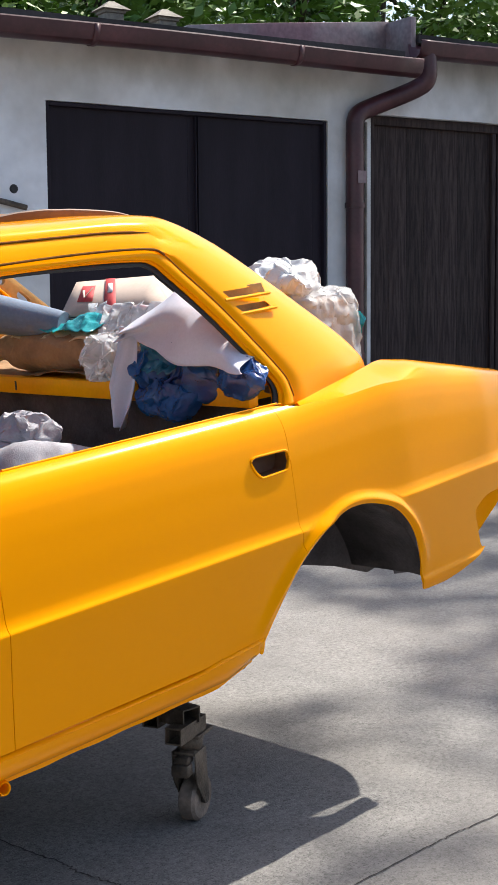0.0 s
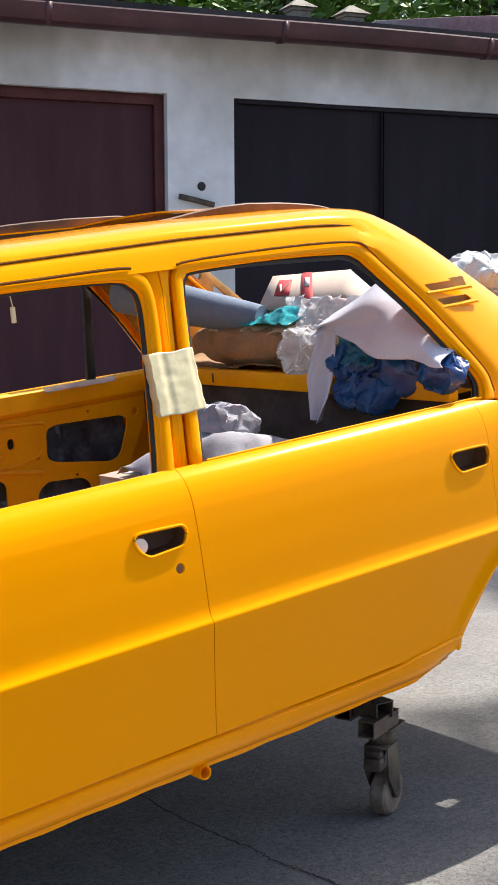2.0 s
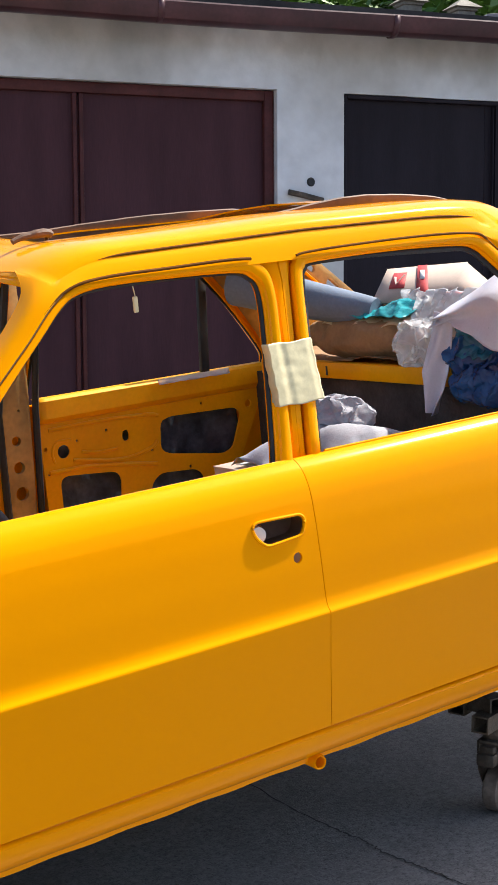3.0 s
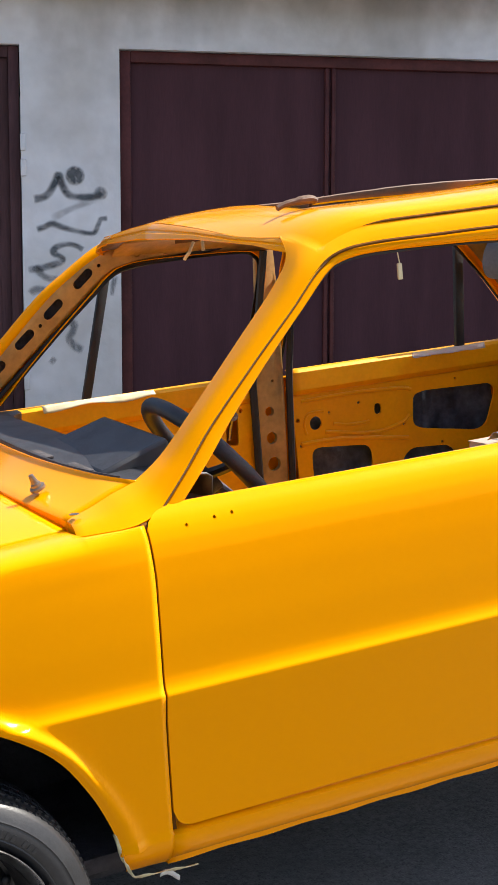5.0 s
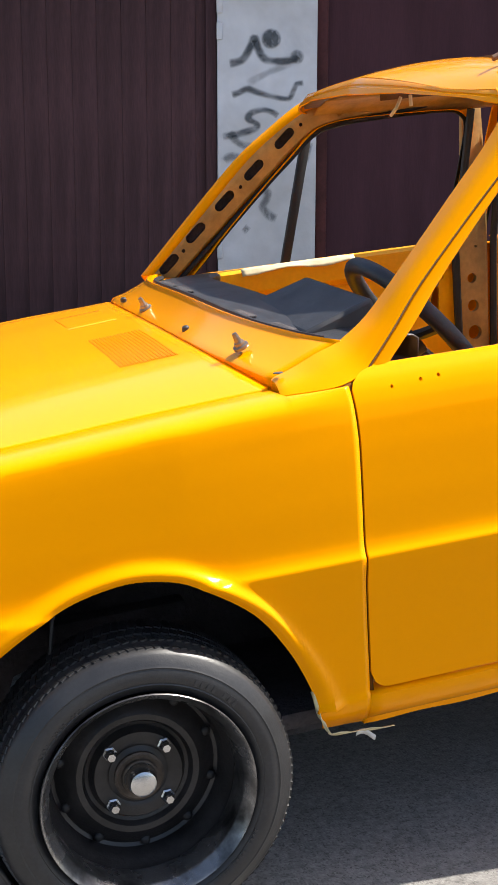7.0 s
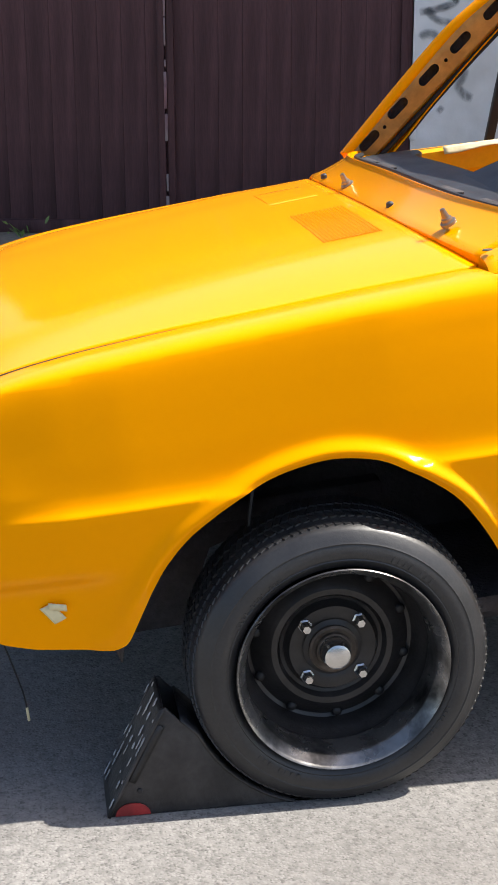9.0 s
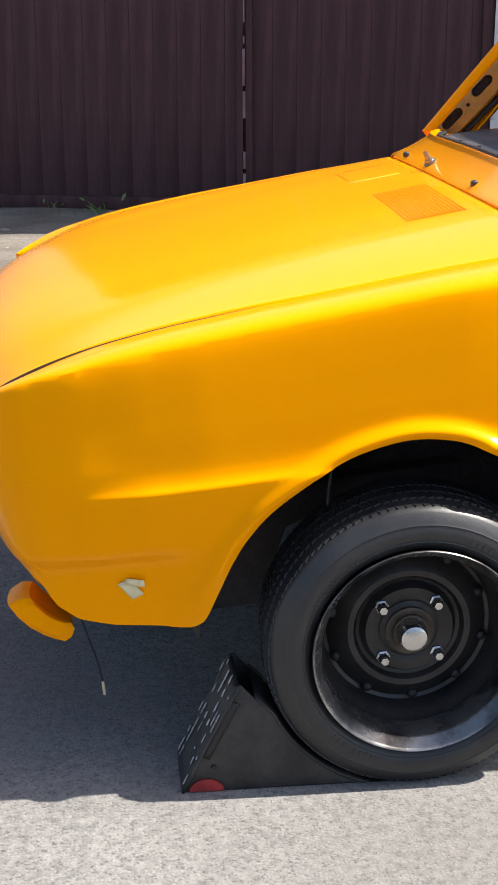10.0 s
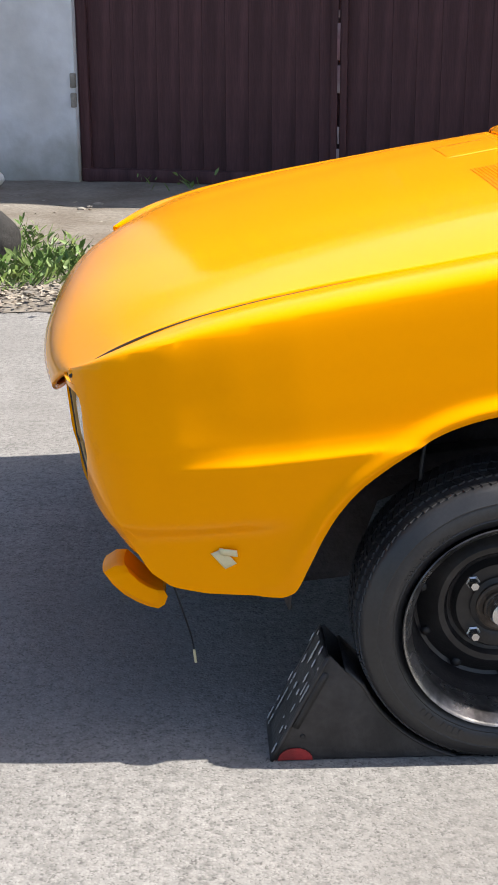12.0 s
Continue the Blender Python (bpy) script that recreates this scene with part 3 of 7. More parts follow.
def graffiti():
    """Loose spray-can strokes on the pier."""
    strokes = [
        ([(0.20, 1.765), (0.25, 1.775), (0.29, 1.80), (0.33, 1.87), (0.35, 1.91), (0.375, 1.84), (0.42, 1.79), (0.50, 1.78), (0.58, 1.79), (0.605, 1.81)], 0.048, 0.85),
        ([(0.58, 1.78), (0.49, 1.74), (0.40, 1.70), (0.307, 1.65)], 0.05, 0.3),
        ([(0.215, 1.585), (0.26, 1.60), (0.307, 1.62), (0.37, 1.60), (0.448, 1.58), (0.52, 1.565), (0.56, 1.57), (0.585, 1.62), (0.60, 1.65), (0.64, 1.655)], 0.045, 0.75),
        ([(0.49, 1.465), (0.45, 1.49), (0.39, 1.50), (0.33, 1.48), (0.31, 1.45), (0.345, 1.43), (0.37, 1.41), (0.34, 1.385), (0.25, 1.36), (0.16, 1.345)], 0.047, 0.8),
        ([(0.20, 1.37), (0.25, 1.31), (0.33, 1.285), (0.40, 1.28)], 0.05, 0.55),
        ([(0.17, 1.20), (0.20, 1.225), (0.25, 1.22), (0.27, 1.18)], 0.06, 0.5),
        ([(0.38, 1.03), (0.43, 1.02), (0.42, 0.97), (0.40, 0.93), (0.44, 0.88), (0.485, 0.86)], 0.055, 0.55),
        ([(0.285, 0.81), (0.315, 0.785)], 0.06, 0.55),
        ([(0.685, 1.31), (0.67, 1.25), (0.66, 1.19)], 0.035, 0.6),
    ]
    scrawl = thing("graffiti", "faded black spray-paint scrawl on the white pier", "graffiti", ROW)
    for k, (pts, w, a) in enumerate(strokes):
        line = smooth_line([(x, FRONT - 0.002 - 0.0007 * k, z) for x, z in pts], 7)
        part("stroke", stroke(line, w, a), SPRAY, scrawl)
    for x, z, r, a in ((0.447, 1.907, 0.062, 1.0), (0.60, 1.805, 0.045, 0.6)):
        part("dot", spot(x, FRONT - 0.0105, z, r, a), SPRAY, scrawl)


graffiti()


def roof_vent(x, y, z):
    v = thing("roof_vent", "small grey cement roof vent with pyramid cap", "roof vent", ROW @ pose(x, y, z), group="roof vents")
    part("pipe", box((-0.075, -0.075, -0.4), (0.075, 0.075, 0.05), 0.008), CONCRETE_CAP, v)
    part("neck", box((-0.088, -0.088, 0.05), (0.088, 0.088, 0.075), 0.006), CONCRETE_CAP, v)
    cap = bmesh.new()
    bmesh.ops.create_cone(cap, cap_ends=True, segments=4, radius1=0.165, radius2=0.03, depth=0.07)
    bmesh.ops.rotate(cap, verts=cap.verts, matrix=Matrix.Rotation(radians(45), 3, "Z"))
    for q in cap.verts:
        q.co.z += 0.11
    part("cap", cap, CONCRETE_CAP, v, angle=20)
    return v


v1 = roof_vent(4.857, FRONT + 1.2, 3.465)
copy_thing(v1, ROW @ pose(5.312, FRONT + 1.2, 3.452))


def tree(x, y, h, r, seed, low=0.25, leaves=430):
    rng = random.Random(seed)
    t = thing("tree", "broad green leafy tree standing round the yard", "tree", pose(x, y, 0), group="trees behind the garages")
    trunk = [(0, 0, -0.1), (0.1, 0.05, h * 0.3), (0.0, 0.1, h * 0.6), (0.1, 0, h * 0.9)]
    bms = [tube(smooth_line(trunk, 4), [0.22 * (1 - 0.85 * i / 12) for i in range(13)], 9)]
    centres = []
    for k in range(11):
        a, z = rng.uniform(0, 6.28), h * rng.uniform(low, 0.9)
        d = r * rng.uniform(0.4, 0.95)
        e = Vector((math.cos(a) * d, math.sin(a) * d, z + rng.uniform(0.2, 0.9)))
        bms.append(tube([(0.05, 0.05, z * 0.8), (e.x * 0.5, e.y * 0.5, z), tuple(e)], [0.07, 0.045, 0.015], 6))
        centres += [e, e * 0.75 + Vector((0, 0, 0.3))]
    part("trunk", join(*bms), BARK, t)
    verts, faces = [], []
    for c in centres:
        rad = rng.uniform(0.5, 0.95)
        for _ in range(leaves):
            d = Vector((rng.gauss(0, 1), rng.gauss(0, 1), rng.gauss(0, 0.8))).normalized() * rad * rng.uniform(0.35, 1.0) ** 0.5
            p = c + d
            u = Vector((rng.uniform(-1, 1), rng.uniform(-1, 1), rng.uniform(-0.6, 0.6))).normalized()
            w = u.cross(Vector((rng.uniform(-1, 1), rng.uniform(-1, 1), 1))).normalized()
            s = rng.uniform(0.07, 0.125)
            i = len(verts)
            verts += [p - u * s, p + w * s * 0.5, p + u * s, p - w * s * 0.5]
            faces.append((i, i + 1, i + 2, i + 3))
    me = bpy.data.meshes.new("crown")
    me.from_pydata([tuple(v) for v in verts], [], faces)
    me.materials.append(LEAF)
    part("crown", me, LEAF, t)


for k in range(13):
    p = ROW @ Vector((-1.5 + 1.75 * k + 0.4 * math.sin(k * 5), FRONT + 8.0 + 1.2 * math.sin(k * 2.3), 0))
    tree(p.x, p.y, 5.6 + 0.8 * math.sin(k * 1.9), 2.0, 40 + k)
# unseen tall tree beside the yard, added to cast dappled shade behind the car
tree(21.3, 1.3, 24.0, 3.2, 140, 0.76, 260)
for k in range(13):
    p = ROW @ Vector((0.5 + 1.8 * k, FRONT + 11.5 + 0.8 * math.sin(k * 3.1), 0))
    tree(p.x, p.y, 8.2 + 0.8 * math.sin(k * 1.3), 2.6, 80 + k)


# the other side of the yard, behind the camera: an unseen plain row of garages and trees above it, added for the paint
# to reflect
opposite = thing("wall_opposite", "unseen plain plastered garage row added across the yard", "garage", pose(2.0, -24.0, 0, 0, 0, -8), kind="structure")
part("front_wall", box((-16, -0.3, -0.05), (16, 0.0, 2.9)), PLASTER, opposite)
part("roof", box((-16.2, -6.0, 2.9), (16.2, 0.25, 3.0)), ROOF_FELT, opposite)
for k in range(8):
    tree(-16 + 5.0 * k, -31.5 + 1.2 * math.sin(k * 2.1), 8.0 + 1.2 * math.sin(k * 1.7), 2.8, 170 + k)


def weeds():
    rng = random.Random(5)
    verts, faces = [], []
    spots = [(-1.22, 3.98, 0.26, 520), (-1.08, 4.15, 0.15, 180), (-1.5, 3.75, 0.25, 260), (-1.38, 4.55, 0.28, 260), (-0.6, 6.75, 0.35, 60), (-1.6, 4.9, 0.3, 160), (0.3, 6.4, 0.3, 40)]
    for x, y, r, n in spots:
        for _ in range(n):
            a = rng.uniform(0, 6.28)
            d = r * math.sqrt(rng.random())
            base = Vector((x + d * math.cos(a), y + d * math.sin(a), 0.02))
            lean = Vector((rng.gauss(0, 0.55), rng.gauss(0, 0.55), 1)).normalized()
            L = rng.uniform(0.04, 0.17) * (1.1 - 0.5 * d / r)
            broad = rng.random() < 0.3
            s = lean.cross(Vector((rng.uniform(-1, 1), rng.uniform(-1, 1), 0.1))).normalized() * (rng.uniform(0.008, 0.014) if broad else rng.uniform(0.0025, 0.006))
            if broad:
                base = base + Vector((0, 0, rng.uniform(0.0, 0.08)))
                L *= 0.45
            droop = Vector((lean.x, lean.y, -0.25)) * L * rng.uniform(0.2, 0.6)
            i = len(verts)
            verts += [base - s * 0.5, base + s * 0.5, base + lean * L * 0.55 + s + droop * 0.3, base + lean * L + droop, base + lean * L * 0.55 - s + droop * 0.3]
            faces.append((i, i + 1, i + 2, i + 3, i + 4))
    me = bpy.data.meshes.new("weeds")
    me.from_pydata([tuple(v) for v in verts], [], faces)
    return me


tagged(part("weeds", weeds(), GRASS, None), "ragged green weeds growing on the earth edge", "weeds", kind="stuff")


def pebbles():
    rng = random.Random(9)
    bms = bmesh.new()
    for _ in range(260):
        x, y = rng.uniform(-3.2, 1.2), rng.uniform(3.3, 7.2)
        s = rng.uniform(0.006, 0.022)
        m = Matrix.Translation((x, y, 0.03)) @ Matrix.Diagonal((s * rng.uniform(0.8, 1.8), s, s * 0.6, 1))
        bmesh.ops.create_icosphere(bms, subdivisions=1, radius=1.0, matrix=m)
    return bms


tagged(part("gravel", pebbles(), CONCRETE_CAP, None), "loose pale gravel scattered on the earth strip", "gravel", kind="stuff")


def litter():
    """Dry leaves and flakes swept along the earth's edge."""
    rng = random.Random(19)
    verts, faces = [], []
    for _ in range(900):
        if rng.random() < 0.6:
            x, y = rng.gauss(-1.18, 0.22), rng.gauss(3.55, 0.13)
        else:
            x, y = rng.uniform(-1.6, 0.6), rng.uniform(3.6, 6.6)
        p = Vector((x, y, rng.uniform(0.012, 0.035)))
        a, l, w = rng.uniform(0, 6.28), rng.uniform(0.008, 0.026), rng.uniform(0.3, 0.6)
        u = Vector((math.cos(a), math.sin(a), rng.uniform(-0.35, 0.35))) * l
        v = Vector((-math.sin(a), math.cos(a), rng.uniform(-0.35, 0.35))) * l * w
        i = len(verts)
        verts += [p - u, p - v * 0.9 + Vector((0, 0, 0.004)), p + u, p + v]
        faces.append((i, i + 1, i + 2, i + 3))
    me = bpy.data.meshes.new("dry_leaves")
    me.from_pydata([tuple(v) for v in verts], [], faces)
    return me


tagged(part("dry_leaves", litter(), DRY_LEAF, None), "pale dry leaves and flakes strewn along the earth edge", "leaf litter", kind="stuff")
rock = blob((-1.50, 4.35, 0.10), (0.16, 0.14, 0.16), 0.02, 6, 3, 0.0, 4)
tagged(part("stone", rock, STONE, None), "dark rough stone lying among weeds", "stone")
tagged(part("plastic_scrap", blob((-1.83, 6.6, 0.09), (0.13, 0.1, 0.07), 0.015, 8, 4, 0.01, 4), WHITE_PAPER, None), "crumpled white plastic scrap at the wall foot", "litter")

# ---- the car body ----
car = thing("car", "freshly painted yellow saloon car shell, stripped, tail propped on casters", "car", CAR)

_z = [0.18, 0.235, 0.250, 0.262, 0.28, 0.30, 0.311, 0.317, 0.32, 0.45, 0.556, 0.566, 0.571, 0.580, 0.592, 0.61, 0.66, 0.74, 0.79, 0.815, 0.835, 0.850, 0.860, 0.868]
_y = [0.16, 0.080, 0.066, 0.049, 0.034, 0.026, 0.0240, 0.029, 0.0295, 0.015, 0.001, 0.000, 0.006, 0.0100, 0.0125, 0.0138, 0.0168, 0.0240, 0.031, 0.0375, 0.047, 0.0585, 0.071, 0.086]
_zz = np.linspace(0.18, 0.868, 500)
_yy = np.interp(_zz, _z, _y)
_ker = np.exp(-0.5 * (np.arange(-9, 10) / 1.6) ** 2)
_yy = np.convolve(np.pad(_yy, 9, mode="edge"), _ker / _ker.sum(), "valid")


def lerp(x, xs, ys):
    return float(np.interp(x, xs, ys))


def soft(x, xs, ys, w=0.03):
    """Interpolation with its corners smoothed."""
    return sum(lerp(x + d * w, xs, ys) for d in (-1, -0.5, 0, 0.5, 1)) / 5


def shoulder(x):
    return soft(x, [-0.70, -0.64, -0.56, -0.43, -0.256, -0.08, 0.075, 0.3, 2.2, 2.4, 2.55, 2.7, 3.0, 3.35], [0.69, 0.718, 0.746, 0.766, 0.782, 0.793, 0.804, 0.814, 0.815, 0.826, 0.838, 0.832, 0.795, 0.74])


def inset(x):
    """How far the side draws in towards nose and tail."""
    return soft(x, [-0.72, -0.67, -0.645, -0.62, -0.58, -0.5, -0.4, -0.3, 2.6, 3.0, 3.2, 3.34], [0.20, 0.115, 0.075, 0.052, 0.030, 0.012, 0.004, 0, 0, 0.02, 0.05, 0.13], 0.015)


ARCH_F = [(-0.360, 0.318), (-0.347, 0.322), (-0.333, 0.334), (-0.310, 0.378), (-0.283, 0.428), (-0.25, 0.474), (-0.2, 0.519), (-0.105, 0.572), (-0.013, 0.594), (0.054, 0.592), (0.121, 0.570), (0.208, 0.507), (0.262, 0.430), (0.294, 0.360), (0.306, 0.318), (0.314, 0.284), (0.322, 0.262)]
ARCH_R = [(2.005, 0.300), (2.03, 0.345), (2.09, 0.428), (2.155, 0.498), (2.239, 0.553), (2.325, 0.580), (2.415, 0.577), (2.508, 0.543), (2.583, 0.473), (2.630, 0.385), (2.648, 0.300), (2.655, 0.285)]
_archf = smooth_line([(x, 0, z) for x, z in ARCH_F], 5)
_archr = smooth_line([(x, 0, z) for x, z in ARCH_R], 5)


def arch_gap(x, z, line):
    """Distance to the arch's edge."""
    p, d = line
    q = np.array((x, z))
    t = np.clip(((q - p) * d).sum(1) / ((d * d).sum(1) + 1e-12), 0, 1)
    return float(np.sqrt((((p + d * t[:, None]) - q) ** 2).sum(1).min()))


def segments(line):
    p = np.array([(v.x, v.z) for v in line])
    return p[:-1], p[1:] - p[:-1]


SEG_F, SEG_R = segments(_archf), segments(_archr)


def side_y(x, z, arch=True):
    s = shoulder(x)
    if z > 0.60:
        z_ref = 0.60 + (z - 0.60) * (0.815 - 0.60) / (s - 0.60)
    else:
        z_ref = z
    fade = lerp(x, [-0.53, -0.40], [0, 1])
    y = float(np.interp(z_ref, _zz, _yy))
    if x < 0.40:
        tight = float(np.interp(z_ref, [0.60, 0.66, 0.74, 0.79, 0.815, 0.835, 0.850, 0.860, 0.868], [0.0133, 0.0150, 0.0185, 0.0215, 0.0245, 0.0295, 0.037, 0.045, 0.056])) if z_ref > 0.60 else y
        y = tight + (y - tight) * lerp(x, [0.12, 0.40], [0, 1])
    plain = float(np.interp(z_ref, [0.18, 0.26, 0.32, 0.60, 0.68, 0.868], [0.16, 0.062, 0.028, 0.008, 0.014, 0.060]))
    up = min(1.0, max(0.0, (z_ref - 0.58) / 0.16))
    fade = fade + (1 - fade) * up * up * (3 - 2 * up)
    y = y * fade + plain * (1 - fade)
    y += inset(x)
    # bumper shadow line at the nose corner
    if x < -0.30:
        w = lerp(x, [-0.5, -0.40, -0.33, -0.30], [1, 0.9, 0.2, 0])
        y += w * 0.023 * (1 - 1 / (1 + math.exp(-(z - 0.452) / 0.006)))
    if arch:
        for line, a, b in ((SEG_F, -0.45, 0.45), (SEG_R, 1.9, 2.8)):
            if a < x < b and z < 0.68:
                d = arch_gap(x, z, line)
                low = 1.0 if a < 0 < x and z > 0.30 else min(1.0, max(0.1, (z - 0.31) / 0.14))
                at = lerp(z, [0.33, 0.45, 0.56], [0.027, 0.018, 0.0125])
                y -= lerp(z, [0.33, 0.56], [0.016, 0.0135]) * math.exp(-((d - at) / (at if d < at else 0.0125)) ** 2) * low
    return y


LEVELS = sorted(set(np.round(np.concatenate([np.linspace(0.24, 0.30, 8), np.linspace(0.305, 0.335, 11), np.linspace(0.35, 0.55, 17), np.linspace(0.556, 0.60, 16), np.linspace(0.61, 0.78, 14), np.linspace(0.787, 0.868, 18)]), 4)))


def side_panel(xs, lo, hi, crown=None):
    rows = []
    for x in xs:
        a, b = lo(x), hi(x)
        row = []
        for j, z in enumerate(LEVELS):
            q = min(max(z, a + 0.0013 * j), b)
            row.append(Vector((x, side_y(x, q), q)))
        if crown:
            row += crown(x, row[-1])
        rows.append(row)
    return grid(rows)


def arch_lo(x, line, outside):
    xs = [p.x for p in line]
    zs = [p.z for p in line]
    return lerp(x, xs, zs) if xs[0] <= x <= xs[-1] else outside(x)


def fender_lo(x):
    return arch_lo(x, _archf, lambda q: lerp(q, [-0.655, -0.648, -0.637, -0.628, -0.622, -0.612, -0.600, -0.57, -0.537, -0.48, -0.38, -0.36], [0.706, 0.698, 0.660, 0.60, 0.54, 0.485, 0.44, 0.376, 0.348, 0.333, 0.319, 0.318]) if q < 0 else lerp(q, [0.322, 0.41], [0.257, 0.247]))


def seam_z(x):
    """Height of the joint between fender and front lid."""
    return soft(x, [-0.67, -0.60, -0.53, -0.45, -0.35, -0.2, 0.0, 0.26], [0.700, 0.738, 0.763, 0.782, 0.796, 0.810, 0.824, 0.842])


SEAM_Y = lambda x: soft(x, [-0.66, -0.60, -0.5, -0.3, 0.26], [0.118, 0.112, 0.112, 0.118, 0.128])


def corner_edge(x):
    """The joint between the fender's top and the scuttle corner."""
    return Vector((x, lerp(x, [0.2, 0.262, 0.36, 0.41, 0.445], [0.085, 0.074, 0.060, 0.058, 0.075]), lerp(x, [0.2, 0.262, 0.36, 0.41, 0.445], [0.837, 0.838, 0.840, 0.842, 0.856])))


def fender_crown(x, top):
    """Rolls over the shoulder to the joint and down into a gutter under the lid."""
    yb, zb = SEAM_Y(x), seam_z(x)
    if x > 0.253:
        k = min(1, (x - 0.253) / 0.010)
        o = corner_edge(x)
        yb, zb = yb + (o.y - yb) * k, zb + (o.z - zb) * k
    c = Vector((x, top.y + 0.012, max(zb + 0.004, top.z + 0.012)))
    e = Vector((x, max(yb, top.y + 0.004), zb))
    out = []
    for s in (0.15, 0.3, 0.45, 0.6, 0.75, 0.88, 1.0):
        out.append(top * (1 - s) ** 2 + c * 2 * s * (1 - s) + e * s * s)
    return out + [e + Vector((0, 0.002, -0.012)), e + Vector((0, 0.03, -0.014))]


fx = sorted(set(np.round(np.concatenate([np.linspace(-0.654, -0.60, 30), np.linspace(-0.595, -0.365, 26), [p.x for p in _archf], np.linspace(-0.35, 0.335, 90), np.linspace(0.335, 0.4045, 8), [0.2535, 0.256, 0.2595, 0.2635]]), 4)))


def mirrored_tube(x, z, r, y0, y1):
    bm = bmesh.new()
    bmesh.ops.create_cone(bm, cap_ends=True, segments=18, radius1=r, radius2=r, depth=1)
    for v in bm.verts:
        v.co = Vector((x + v.co.x, y0 + (v.co.z + 0.5) * (y1 - y0), z + v.co.y))
    return bm


def lean(ob, gap=True):
    """Leans the front door's joint back towards its top, and sweeps the lid's rear corners back."""
    for v in ob.data.vertices:
        x, y, z = v.co
        e = min(1.0, abs(y - 0.8) / 0.665)
        v.co.x += 0.055 * e ** 3.5 * lerp(x, [0.10, 0.25, 0.265, 0.40], [0, 1, 1, 0]) * lerp(z, [0.77, 0.815], [0, 1])
        if gap and y < 0.2:
            v.co.x += 0.016 * lerp(x, [0.30, 0.4045, 0.4085, 0.52], [0, 1, 1, 0]) * lerp(z, [0.52, 0.76, 0.845, 0.875], [0, 1, 1, 0])
    return ob


def fender():
    return side_panel(fx, fender_lo, lambda x: shoulder(x) + 0.008, fender_crown)


lean(part("front_fender", fender(), PAINT, car, "", 0.005))
lean(part("front_fender", mirrored(fender()), PAINT, car, "", 0.005))

dx1 = list(np.linspace(0.4085, 0.46, 9)) + list(np.linspace(0.47, 1.2845, 52))


def door_lo(x, x0):
    """Rounded lower front corner."""
    d = x - x0
    return 0.321 + (0.032 * (1 - math.sqrt(max(0.0, 1 - (1 - d / 0.032) ** 2))) if d < 0.032 else 0)


handle_f = rounded([(1.133, 0.761), (1.144, 0.771), (1.252, 0.767), (1.260, 0.751), (1.248, 0.726), (1.164, 0.720), (1.141, 0.738)], 0.011)
handle_r = rounded([(2.015, 0.760), (2.027, 0.769), (2.138, 0.767), (2.149, 0.752), (2.136, 0.719), (2.044, 0.716), (2.025, 0.736)], 0.011)


def rim_bead(outline, dy, r=0.004):
    pts = [(x, side_y(x, z) + dy, z) for x, z in outline]
    return tube(pts + pts[:2], r, 6)


def front_door_skin():
    return side_panel(dx1, lambda x: door_lo(x, 0.409), lambda x: lerp(x, [0.4085, 0.415, 0.435, 0.466], [0.836, 0.846, 0.856, 0.866]))


fd = part("front_door", front_door_skin(), PAINT, car, "closed yellow front door without handle or glass", 0.006,
          cutters=[prism(handle_f, -0.1, 0.2), mirrored_tube(1.231, 0.684, 0.0105, -0.1, 0.2), mirrored_tube(0.488, 0.832, 0.003, -0.1, 0.2), mirrored_tube(0.545, 0.836, 0.003, -0.1, 0.2), mirrored_tube(0.578, 0.838, 0.003, -0.1, 0.2)])
lean(fd)
part("lock_recess", lathe([(0.05, 0.013), (0.05, 0.0)], 14, "y", (1.231, 0, 0.684)), PRIMER, fd, "dark empty lock hole")
rd_lo = lambda x: arch_lo(x, _archr, lambda q: 0.321 if q < 2.0 else 0.3)
dx2 = sorted(set(np.round(np.concatenate([np.linspace(1.2862, 2.0, 40), [p.x for p in _archr if p.x < 2.15], [2.15]]), 4)))


def rear_door_skin():
    return side_panel(dx2, rd_lo, lambda x: 0.866)


rd = part("rear_door", rear_door_skin(), PAINT, car, "closed yellow rear door without handle or glass", 0.006, cutters=[prism(handle_r, -0.1, 0.2)])
for dr, out in ((fd, handle_f), (rd, handle_r)):
    part("handle_bead", rim_bead(out, -0.001, 0.0035), PAINT, dr)
    cx = sum(p[0] for p in out) / len(out)
    cz = sum(p[1] for p in out) / len(out)
    cup = grid([[(cx + (x - cx) * k, side_y(x, z) + d, cz + (z - cz) * k) for x, z in out + out[:1]] for k, d in ((1.0, 0.004), (1.04, 0.03), (1.02, 0.045), (0.02, 0.055))])
    part("handle_recess", cup, PRIMER, dr, "bare brown recess behind the missing handle")


part("latch_stub", tube([(1.150, 0.030, 0.744), (1.158, 0.070, 0.744)], [0.0165, 0.0165], 18), WHITE_PAPER, fd, "pale grey latch stub")

# upper door frames
def glass_y(z):
    return 0.080 + 0.24 * (z - 0.86)


FW_IN = [(0.504, 0.856), (0.570, 0.922), (0.627, 0.985), (0.725, 1.083), (0.809, 1.162), (0.862, 1.211), (0.900, 1.231), (0.966, 1.241), (1.10, 1.242), (1.25, 1.238), (1.292, 1.226), (1.310, 1.192), (1.297, 1.088), (1.265, 0.913), (1.252, 0.856)]
FW_OUT = [(0.465, 0.856), (0.522, 0.915), (0.582, 0.980), (0.690, 1.080), (0.778, 1.158), (0.838, 1.215), (0.890, 1.247), (0.966, 1.258), (1.10, 1.261), (1.257, 1.263), (1.315, 1.252), (1.336, 1.212), (1.327, 1.110), (1.298, 0.925), (1.287, 0.856)]
